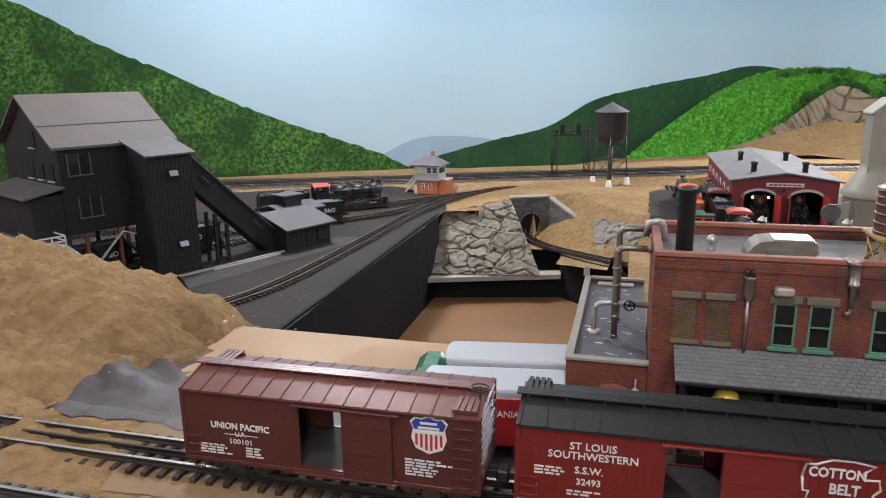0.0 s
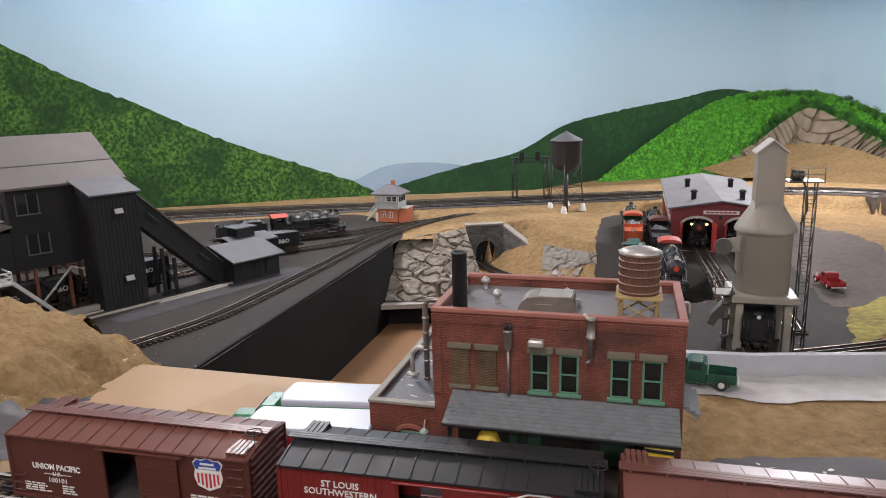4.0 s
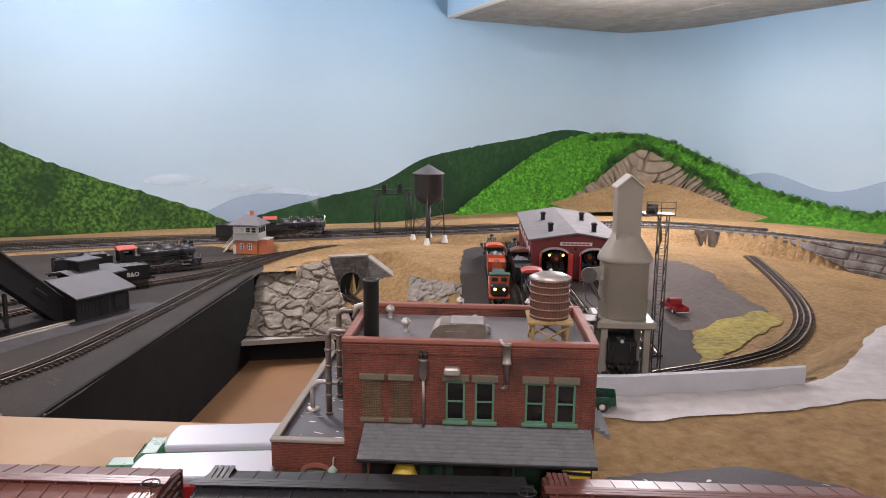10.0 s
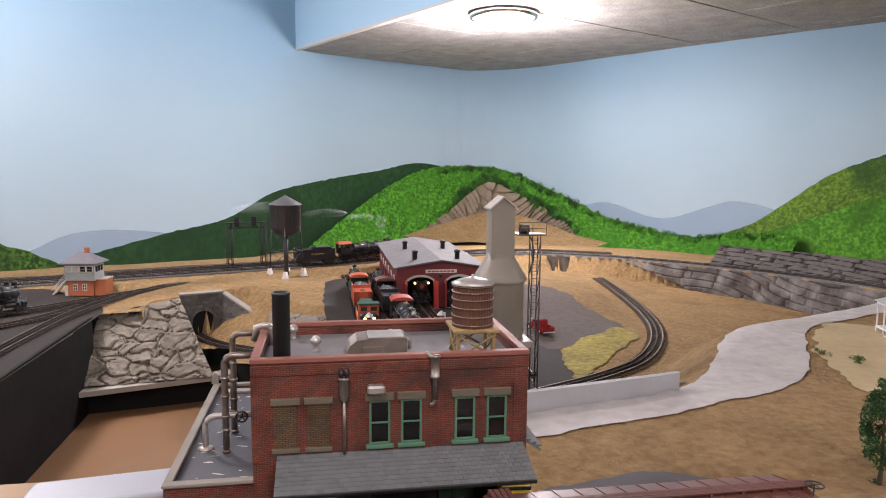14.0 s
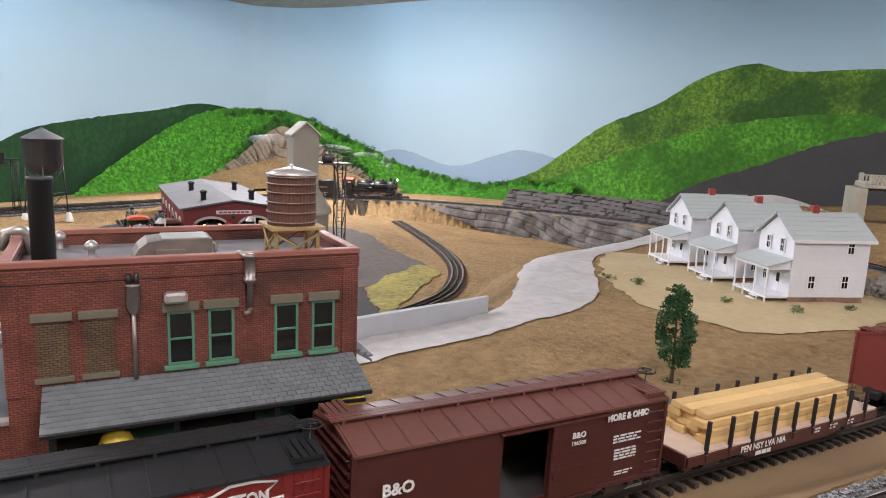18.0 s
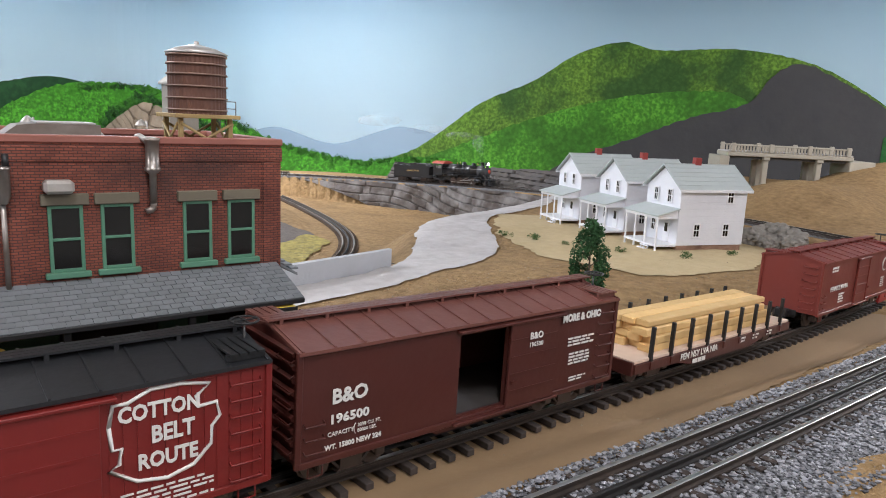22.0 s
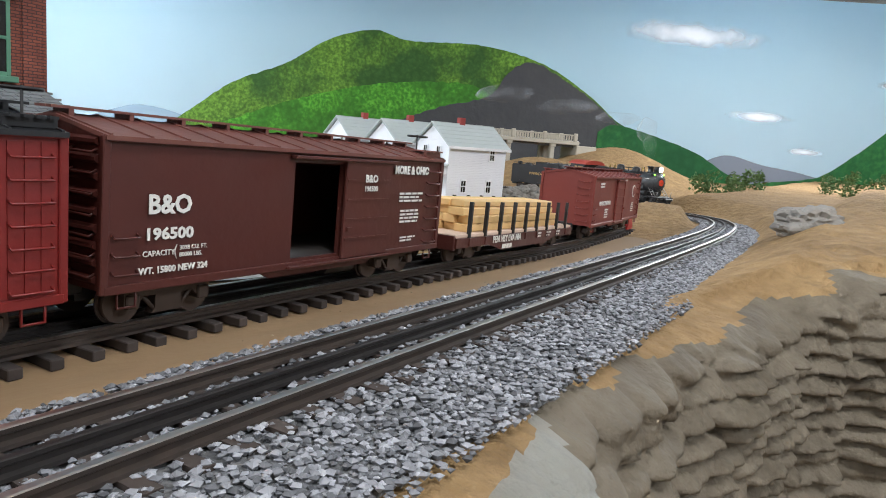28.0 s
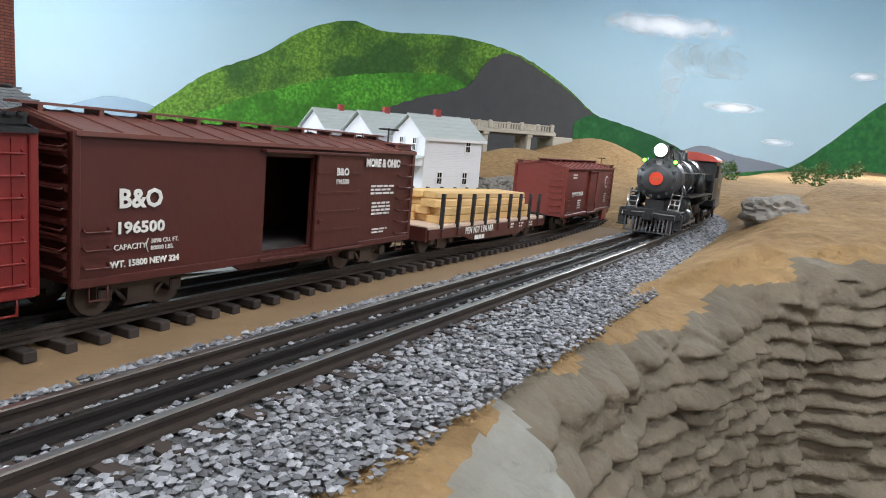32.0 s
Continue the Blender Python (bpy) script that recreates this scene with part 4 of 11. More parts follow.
hill("hazy grey mountain painted at the end of the valley", [(12.1, -0.05), (12.37, 0.05), (12.54, 0.113), (12.76, 0.07), (13.01, 0.037), (13.3, -0.03)], -0.4, 0.004, 0.004, HAZE_DARK, 0.002)
hill("deep green painted ridge beyond the bridge", [(11.7, 0.19), (11.81, 0.24), (12.09, 0.184), (12.34, 0.108), (12.56, -0.01), (12.8, -0.1)], -0.45, 0.026, 0.026, F_RIGHT, 0.006)
hill("deep green painted slope rising at the end of the wall", [(12.3, -0.1), (12.63, -0.06), (12.9, -0.02), (13.12, 0.03), (13.33, 0.2), (13.6, 0.46), (14.0, 0.75), (14.6, 0.95)], -0.45, 0.012, 0.012, F_RIGHT, 0.006)


def cloud(s, z, w, h):
    bm = B()
    n = 40
    x0, y0 = wall_at(s, 0.003)
    c = bm.verts.new((x0, y0, z))
    ring = []
    for i in range(n):
        a = 2 * math.pi * i / n
        k = 1.25
        dz = math.sin(a) * h * k * (1 if math.sin(a) > 0 else 0.45)
        x, y = wall_at(s + math.cos(a) * w * k, 0.003)
        ring.append(bm.verts.new((x, y, z + dz)))
    for i in range(n):
        bm.faces.new((c, ring[i], ring[(i + 1) % n]))
    return tagged(link_bm("painted_cloud", bm, CLOUD), "soft white cloud painted on the sky", "painted cloud", kind="structure")


def cloud_material():
    """Thin white paint that fades out towards the cloud's rim."""
    m = bpy.data.materials.new("cloud_paint")
    m.use_nodes = True
    nd, ln = m.node_tree.nodes, m.node_tree.links
    b = nd["Principled BSDF"]
    b.inputs["Base Color"].default_value, b.inputs["Roughness"].default_value = (0.86, 0.88, 0.92, 1), 0.8
    tc, mp, ln_v = nd.new("ShaderNodeTexCoord"), nd.new("ShaderNodeSeparateXYZ"), nd.new("ShaderNodeCombineXYZ")
    ln.new(tc.outputs["Generated"], mp.inputs[0])
    for axis, k in (("X", 0), ("Z", 1)):
        ma = nd.new("ShaderNodeMath")
        ma.operation = "MULTIPLY_ADD"
        ma.inputs[1].default_value, ma.inputs[2].default_value = 2.0, (-1.0 if k == 0 else -0.75)
        ln.new(mp.outputs[axis], ma.inputs[0])
        ln.new(ma.outputs[0], ln_v.inputs[k])
    le = nd.new("ShaderNodeVectorMath")
    le.operation = "LENGTH"
    ln.new(ln_v.outputs[0], le.inputs[0])
    n = nd.new("ShaderNodeTexNoise")
    n.inputs["Scale"].default_value, n.inputs["Detail"].default_value = 9, 5
    ln.new(tc.outputs["Object"], n.inputs["Vector"])
    add = nd.new("ShaderNodeMath")
    add.operation = "MULTIPLY_ADD"
    add.inputs[1].default_value = 0.9
    ln.new(n.outputs["Fac"], add.inputs[0])
    ln.new(le.outputs["Value"], add.inputs[2])
    mr = nd.new("ShaderNodeMapRange")
    mr.interpolation_type = "SMOOTHSTEP"
    mr.inputs["From Min"].default_value, mr.inputs["From Max"].default_value = 0.45, 1.45
    mr.inputs["To Min"].default_value, mr.inputs["To Max"].default_value = 0.85, 0.0
    ln.new(add.outputs[0], mr.inputs["Value"])
    ln.new(mr.outputs[0], b.inputs["Alpha"])
    return m


CLOUD = cloud_material()
for s, z, w, h in ((12.24, 0.80, 0.42, 0.10), (12.71, 0.355, 0.18, 0.042), (13.01, 0.165, 0.10, 0.032), (13.46, 0.60, 0.10, 0.04), (13.9, 0.9, 0.3, 0.08)):
    cloud(s, z, w, h)

# ceiling: the low tiled part over the corner, the higher part over the aisle, and the room around
TILE = mat("ceiling_tile", (0.40, 0.385, 0.36), 0.9, 0, 0.45, 80, 0.004, 130, second=(0.22, 0.21, 0.195), spread=0.25)
PLASTER = mat("room_plaster", (0.42, 0.40, 0.37), 0.9, 0, 0.1, 6)
FLOOR = mat("room_floor", (0.22, 0.18, 0.14), 0.6, 0, 0.3, 6)
METAL_TRIM = mat("ceiling_trim", (0.75, 0.72, 0.68), 0.5, 0, 0.1, 30)


def ceiling():
    a, b = Vector((-0.195, 4.30, 0)), Vector((3.6, -3.2, 0))
    d = (b - a).normalized()
    n = Vector((d.y, -d.x, 0)) * -1
    bm = B()
    tl = 0.61
    along = int((b - a).length / tl) + 1
    for i in range(along):
        for j in range(12):
            p0 = a + d * (i * tl + 0.004) + n * (j * tl + 0.004)
            p1 = a + d * ((i + 1) * tl - 0.004) + n * (j * tl + 0.004)
            p2 = a + d * ((i + 1) * tl - 0.004) + n * ((j + 1) * tl - 0.004)
            p3 = a + d * (i * tl + 0.004) + n * ((j + 1) * tl - 0.004)
            z0, z1 = CEIL_Z + random.uniform(-0.002, 0.002), CEIL_Z + 0.02
            lo = [bm.verts.new((p.x, p.y, z0)) for p in (p0, p1, p2, p3)]
            hi = [bm.verts.new((p.x, p.y, z1)) for p in (p0, p1, p2, p3)]
            bm.faces.new(lo)
            for k in range(4):
                bm.faces.new((lo[k], hi[k], hi[(k + 1) % 4], lo[(k + 1) % 4]))
    bmesh.ops.recalc_face_normals(bm, faces=bm.faces)
    tagged(link_bm("ceiling", bm, TILE), "stippled off-white suspended ceiling tiles", "ceiling", kind="structure")
    bm = B()
    e = n * 7.5
    for z in (CEIL_Z + 0.012,):
        bm.faces.new([bm.verts.new((*p.to_2d(), z)) for p in (a, b, b + e, a + e)])
    tagged(link_bm("ceiling_grid", bm, METAL_TRIM), "pale metal ceiling grid above the tiles", "ceiling grid", kind="structure")
    bm = B()
    t = n * 0.012
    vs = [bm.verts.new((*p.to_2d(), z)) for z in (CEIL_Z + 0.004, 1.6) for p in (a, b, b - t, a - t)]
    for f in ((0, 1, 5, 4), (1, 2, 6, 5), (2, 3, 7, 6), (3, 0, 4, 7), (0, 3, 2, 1)):
        bm.faces.new([vs[i] for i in f])
    bmesh.ops.recalc_face_normals(bm, faces=bm.faces)
    tagged(link_bm("soffit", bm, SKY), "sky-blue face of the lowered ceiling", "soffit", kind="structure")
    bm = B()
    vs = [bm.verts.new((*p.to_2d(), z)) for z in (CEIL_Z - 0.006, CEIL_Z + 0.006) for p in (a - t * 1.3, b - t * 1.3, b + t * 1.5, a + t * 1.5)]
    for f in ((0, 1, 5, 4), (1, 2, 6, 5), (2, 3, 7, 6), (3, 0, 4, 7), (0, 3, 2, 1), (4, 5, 6, 7)):
        bm.faces.new([vs[i] for i in f])
    bmesh.ops.recalc_face_normals(bm, faces=bm.faces)
    tagged(link_bm("trim", bm, METAL_TRIM), "pale metal edge trim under the lowered ceiling", "trim", kind="structure")
    bm = box(B(), -5.5, 6.5, -3.4, 6, 1.6, 1.64)
    tagged(link_bm("ceiling_high", bm, PLASTER), "plain pale ceiling over the aisle", "ceiling", kind="structure")
    for nm, q in (("wall_south", (-5.5, 6.5, -3.44, -3.4)), ("wall_west", (-5.54, -5.5, -3.4, 6)), ("wall_east", (6.5, 6.54, -3.4, 6)), ("wall_north", (-5.5, 6.5, 6, 6.04))):
        tagged(link_bm(nm, box(B(), *q, -1.2, 1.6), PLASTER), "plain pale room wall", "wall", kind="structure")
    tagged(link_bm("floor", box(B(), -5.5, 6.5, -3.4, 6, -1.24, -1.2), FLOOR), "brown room floor", "floor", kind="structure")


ceiling()


def ceiling_lamp(x, y, z, glow=26.0, seen=True):
    ob = thing("ceiling_lamp", pose(x, y, z), "lit round ceiling lamp with frosted glass in a chrome rim, all but one assumed", "ceiling lamp", "ceiling lamps")
    part("rim", lathe(B(), [(0.165, 0.0), (0.172, -0.012), (0.168, -0.026), (0.156, -0.03), (0.154, -0.012), (0.15, 0.0)], seg=40), CHROME, ob, "chrome rim")
    part("glass", lathe(B(), [(0.153, -0.02), (0.14, -0.034), (0.1, -0.046), (0.05, -0.052), (0, -0.054)], seg=40), LAMP_GLASS, ob, "glowing frosted glass")
    return ob


CHROME = mat("chrome", (0.75, 0.75, 0.75), 0.18, 1.0, 0.08, 60)
LAMP_GLASS = mat("lamp_glass", (1.0, 0.93, 0.82), 0.3, 0, 0.02, 20, emit=14.0)
# First is in view, high ones assumed, second added to brighten the right wall.
for x, y, z, power in ((0.89, 2.92, CEIL_Z, 84), (3.3, -0.4, CEIL_Z, 62), (-1.15, 1.75, 1.6, 88), (-0.2, -0.9, 1.6, 30), (0.6, -2.4, 1.6, 52), (-3.0, -0.4, 1.6, 78)):
    ceiling_lamp(x, y, z)
    # the light source hangs below its fixture to soften the glow on the ceiling
    ceiling_lamp_light(x, y, z - 0.24, power, 0.3)

# ---------------------------------------------------------------- tracks
MAIN, MAIN_PTS = track("three-rail main line on dark ties bedded in grey ballast", REAR, top=RAIL)
SID = [(x, siding_y(x), siding_z(x)) for x in (-1.25, -0.9, -0.6, -0.35, -0.1, 0.1, 0.3, 0.5, 0.7, 0.9, 1.03)]
SIDING, SID_PTS = track("three-rail siding on dark plastic ties under parked freight cars", SID, 0.0146, single_ties=True, top=RAIL)
track("curved three-rail track on a cork and sand bed", CURVE, tie_material=mat("tie_brown_worn", (0.11, 0.072, 0.046), 0.85, 0, 0.3, 160))
LEAD = [(-1.0, 0.45, -0.169), (-0.93, 0.64, -0.169), (-0.86, 0.87, -0.169), (-0.83, 1.28, -0.169), (-0.79, 1.85, -0.165), (-0.66, 2.2, -0.158), (-0.42, 2.43, -0.152), (-0.1, 2.6, -0.149)]
track("three-rail lead track past the coal mine", LEAD)
track("three-rail yard track beside the coal mine", [(-1.75, 0.85, -0.169), (-1.4, 1.22, -0.169), (-1.2, 1.43, -0.169), (-1.02, 1.59, -0.169), (-0.88, 1.76, -0.167), (-0.8, 1.95, -0.164)])
track("three-rail yard track behind the coal mine", [(-1.95, 1.0, -0.169), (-1.55, 1.4, -0.169), (-1.25, 1.66, -0.167), (-1.07, 1.8, -0.165), (-0.9, 1.94, -0.162), (-0.7, 2.15, -0.158), (-0.5, 2.34, -0.154)])
track("three-rail loading track under the coal mine", [(-1.51, 0.57, -0.1685), (-1.34, 0.93, -0.1685), (-1.13, 1.38, -0.1685)])
track("outer three-rail track along the backdrop", [(-3.2, 1.51, -0.144), (-2.45, 1.86, -0.144), (-1.55, 2.23, -0.139), (-0.75, 2.51, -0.134), (0.0, 2.73, -0.124), (0.55, 2.89, -0.114), (1.0, 2.87, -0.104), (1.38, 2.65, -0.1)])
track("three-rail track into the engine house", [(0.365, 0.8, -0.169), (0.365, 1.3, -0.169), (0.345, 1.8, -0.169), (0.335, 2.3, -0.169)])
track("three-rail track into the engine house", [(0.47, 1.0, -0.169), (0.47, 1.4, -0.169), (0.465, 1.8, -0.169), (0.465, 2.3, -0.169)])
track("three-rail engine track with parked locomotives", [(0.13, 1.0, -0.169), (0.128, 1.5, -0.169), (0.12, 2.0, -0.169), (0.1, 2.5, -0.16)])
track("three-rail engine track with parked locomotives", [(0.22, 1.2, -0.169), (0.215, 1.7, -0.169), (0.205, 2.2, -0.169), (0.19, 2.6, -0.16)])
track("three-rail track from the tunnel", LOW)

# ---------------------------------------------------------------- ground covers
patch("dark_yard", [(-2.6, 0.6), (-1.1, 0.46), (-0.74, 0.44), (-0.715, 1.0), (-0.715, 1.62), (-0.74, 1.95), (-0.95, 2.2), (-1.3, 2.12), (-2.0, 1.8), (-2.6, 1.4)], YARD, "dark grey painted yard around the coal mine", 0.0015, wobble=0.004, category="yard")
patch("engine_yard", [(0.02, 0.57), (0.62, 0.57), (0.64, 0.95), (0.62, 1.2), (0.72, 1.5), (0.62, 1.9), (0.6, 2.3), (0.05, 2.4), (0.02, 1.4)], YARD, "dark cinder yard by the engine house", 0.0015, wobble=0.012, category="yard")
patch("dirt_bank", [(0.6, 1.25), (0.78, 1.28), (0.9, 1.42), (0.86, 1.65), (0.78, 2.0), (0.68, 2.25), (0.58, 1.9)], DIRT, "grey dirt spilling down the sandy mound", 0.0022, wobble=0.03, category="dirt bank")
patch("turf", [(0.58, 0.92), (0.66, 1.04), (0.78, 1.17), (0.9, 1.33), (0.88, 1.41), (0.76, 1.33), (0.63, 1.2)], LICHEN, "yellow-green turf inside the curved track", 0.0032, wobble=0.02, category="turf")
patch("mud_wash", [(-0.45, -0.165), (0.2, -0.165), (0.75, -0.135), (0.95, -0.09), (0.9, -0.03), (0.5, -0.02), (0.0, -0.03), (-0.45, -0.05)], MUD, "glossy brown wash between siding and main line", 0.0008, wobble=0.006, category="ground")
patch("slate_road", [(-0.60, -0.07), (-0.615, 0.0), (-0.585, 0.12), (-0.565, 0.2), (-0.53, 0.1), (-0.45, 0.075), (-0.13, 0.06), (-0.1, 0.0), (0.2, 0.0), (0.2, -0.05), (-0.2, -0.065), (-0.45, -0.07)], SLATE, "dark slate-grey painted roadway", 0.0012, wobble=0.006, category="road")
patch("slate_lot", [(0.2, 0.03), (0.215, 0.19), (0.30, 0.225), (0.42, 0.24), (0.5, 0.205), (0.56, 0.13), (0.6, 0.03), (0.4, -0.005)], SLATE, "dark slate-grey lot with white scuffs", 0.0014, wobble=0.012, category="road")
ROAD = [(0.20, 0.375), (0.30, 0.372), (0.42, 0.395), (0.60, 0.445), (0.78, 0.51), (0.92, 0.63), (1.03, 0.78), (1.12, 0.9), (1.3, 1.0), (1.55, 1.1), (1.62, 1.2), (1.4, 1.15), (1.2, 1.08), (1.02, 1.0), (0.88, 0.86), (0.76, 0.70), (0.66, 0.585), (0.6, 0.535), (0.56, 0.519), (0.42, 0.487), (0.30, 0.460), (0.20, 0.452)]
patch("concrete_road", ROAD, CONCRETE, "pale concrete road climbing to the houses", 0.0022, wobble=0.008, category="road")
patch("sand_lot", [(1.02, 0.74), (0.92, 0.5), (0.97, 0.31), (1.14, 0.255), (1.36, 0.28), (1.5, 0.38), (1.42, 0.62), (1.3, 0.95), (1.14, 0.9)], PALE_SAND, "pale sandy yard in front of the white houses", 0.0016, wobble=0.02, category="sand")
REAR_SIDE = frames_along(REAR_PTS)[1]
SPAN = [i for i in range(0, len(REAR_PTS), 6) if REAR_PTS[i][1] > 1.2 and REAR_PTS[i][0] < 1.2 and REAR_PTS[i][0] > -3.6]
patch("rear_roadbed", [tuple((REAR_PTS[i] + REAR_SIDE[i] * 0.05)[:2]) for i in SPAN] + [tuple((REAR_PTS[i] - REAR_SIDE[i] * (0.36 if REAR_PTS[i][0] < 0.3 else 0.19))[:2]) for i in SPAN[::-1]], CINDER,
      "dark brown cinder roadbed under the tracks along the backdrop", 0.002, wobble=0.012, category="roadbed")
SCUFF = mat("white_scuff", (0.75, 0.74, 0.72), 0.8, 0, 0.1, 60)


def scuffs(name, n, x0, x1, y0, y1, lift, size, label, zf=None):
    bm = B()
    for _ in range(n):
        x, y = random.uniform(x0, x1), random.uniform(y0, y1)
        r = random.random()
        w, h = size * (0.3 + 1.3 * r * r), size * 0.3 * (0.3 + random.random())
        a = random.uniform(-0.5, 0.5)
        k = 7
        ring = []
        for i in range(k):
            t = 2 * math.pi * i / k
            q = 1 + 0.5 * random.uniform(-1, 1)
            dx, dy = w * q * math.cos(t), h * q * math.sin(t)
            px, py = x + dx * math.cos(a) - dy * math.sin(a), y + dx * math.sin(a) + dy * math.cos(a)
            ring.append(bm.verts.new((px, py, (zf(px, py) if zf else land(px, py)) + lift)))
        bm.faces.new(ring)
    bmesh.ops.recalc_face_normals(bm, faces=bm.faces)
    return tagged(link_bm(name, bm, SCUFF), label, "scuffs", kind="stuff")


scuffs("plaster_scuffs", 90, 0.26, 0.5, 0.1, 0.21, 0.0034, 0.006, "white plaster scuffs on the slate lot", zf=lambda x, y: ground_at(x, y) - 0.001)


def pebbles(name, n, area, size, material, label):
    """Loose grit that lies on the scenery."""
    verts, faces = [], []
    for _ in range(n):
        x, y = area()
        z = land(x, y)
        r = size * (0.4 + random.random() ** 2)
        c = len(verts)
        for v in ((1, 0, 0), (-0.8, 0.3, 0), (0.1, 1, 0.1), (0, -1, 0), (0.1, 0.1, 0.9), (0, 0, -0.4)):
            verts.append((x + r * v[0] * random.uniform(0.6, 1.2), y + r * v[1] * random.uniform(0.6, 1.2), z + 0.25 * r + r * v[2] * random.uniform(0.6, 1.1)))
        for f in ((0, 2, 4), (2, 1, 4), (1, 3, 4), (3, 0, 4), (2, 0, 5), (1, 2, 5), (3, 1, 5), (0, 3, 5)):
            faces.append([c + i for i in f])
    me = bpy.data.meshes.new(name)
    me.from_pydata(verts, [], faces)
    me.materials.append(material)
    return tagged(new(name, me), label, name.replace("_", " "), kind="stuff")


GRIT = mat("pale_grit", (0.42, 0.34, 0.24), 0.9, 0, 0.5, 300, second=(0.12, 0.09, 0.06))
pebbles("loose_grit", 900, lambda: (random.uniform(0.2, 1.3), random.uniform(0.0, 0.42)), 0.0016, GRIT, "loose grit and crumbs on the sandy slope")
pebbles("bank_grit", 900, lambda: (random.uniform(-1.2, -0.5), random.uniform(-0.08, 0.35)), 0.002, GRIT, "crumbs on the sandy bank")
pebbles("siding_grit", 260, lambda: (random.uniform(-0.6, 0.9), random.uniform(-0.165, -0.02)), 0.0011, GRIT, "fine pale crumbs along the siding")


def ballast_material():
    m = mat("ballast_stone", (0.27, 0.27, 0.285), 0.85, 0, 0.4, 260, second=(0.13, 0.13, 0.14))
    nd, ln = m.node_tree.nodes, m.node_tree.links
    g = nd.new("ShaderNodeNewGeometry")
    mr = nd.new("ShaderNodeMapRange")
    mr.inputs["To Min"].default_value, mr.inputs["To Max"].default_value = 0.35, 1.7
    ln.new(g.outputs["Random Per Island"], mr.inputs["Value"])
    hsv = nd.new("ShaderNodeHueSaturation")
    b = nd["Principled BSDF"]
    src = b.inputs["Base Color"].links[0].from_socket
    ln.new(src, hsv.inputs["Color"])
    ln.new(mr.outputs[0], hsv.inputs["Value"])
    ln.new(hsv.outputs["Color"], b.inputs["Base Color"])
    return m


def ballast():
    """Stones of the main line's bed: shoulders and cribs."""
    verts, faces = [], []
    rng = np.random.RandomState(7)
    _, side = frames_along(REAR_PTS)
    for i in range(len(REAR_PTS)):
        p, s = REAR_PTS[i], side[i]
        near = p[1] < 0.25 and p[0] < 1.75
        if not near or p[0] < -0.15:
            continue
        n = 820 if p[0] < 0.7 else (620 if p[0] < 1.2 else 300)
        size = 0.00150 if p[0] < 0.7 else 0.0019
        for _ in range(n):
            u = rng.uniform(-0.068, 0.036)
            if u < -0.060 and rng.rand() < (-0.060 - u) / 0.010:
                continue
            if -0.03 < u < 0.03 and rng.rand() < 0.5:
                continue
            if abs(abs(u) - GAUGE / 2) < 0.0022 or abs(u) < 0.0018:
                continue
            q = p + s * u + np.array((*(REAR_DIR[i][:2] * rng.uniform(-0.01, 0.01)), 0))
            edge = max(0.0, abs(u) - 0.030)
            z = p[2] + 0.0036 - edge * 0.13 + rng.uniform(-0.0012, 0.0006)
            r = size * (0.55 + 0.9 * rng.rand())
            c = len(verts)
            j = rng.uniform(0.72, 1.15, (6, 3))
            a = rng.uniform(0, 6.28)
            ca, sa = math.cos(a), math.sin(a)
            for k, v in enumerate(((1, 0.1, 0.35), (-0.95, 0.25, 0.3), (0.15, 0.9, 0.4), (-0.1, -1, 0.35), (0.15, 0.1, 0.8), (0, 0, -0.7))):
                vx, vy, vz = v[0] * j[k, 0], v[1] * j[k, 1], v[2] * j[k, 2]
                verts.append((q[0] + r * (vx * ca - vy * sa), q[1] + r * (vx * sa + vy * ca), z + r * vz))
            for f in ((0, 2, 4), (2, 1, 4), (1, 3, 4), (3, 0, 4), (2, 0, 5), (1, 2, 5), (3, 1, 5), (0, 3, 5)):
                faces.append([c + k for k in f])
    me = bpy.data.meshes.new("ballast_stones")
    me.from_pydata(verts, [], faces)
    me.materials.append(ballast_material())
    tagged(new("ballast_stones", me), "loose grey and white ballast stones along the main line", "ballast", kind="stuff")
    pts = REAR_PTS
    bm = sweep(B(), pts, [(-0.062, -0.006), (0.034, -0.006), (0.032, -0.001), (0.029, 0.0026), (-0.032, 0.0026), (-0.058, -0.001)])
    tagged(link_bm("ballast_bed", bm, BALLAST), "grey ballast bed under the main line", "ballast bed", kind="structure")


ballast()

# ---------------------------------------------------------------- freight cars on the siding
def car_pose(x):
    a = math.degrees(math.atan2(siding_y(x + 0.1) - siding_y(x - 0.1), 0.2))
    fall = math.degrees(math.atan2(siding_z(x - 0.1) - siding_z(x + 0.1), 0.2))
    return pose(x, siding_y(x), siding_z(x) + TIE_H + RAIL_H, 0, fall, a)


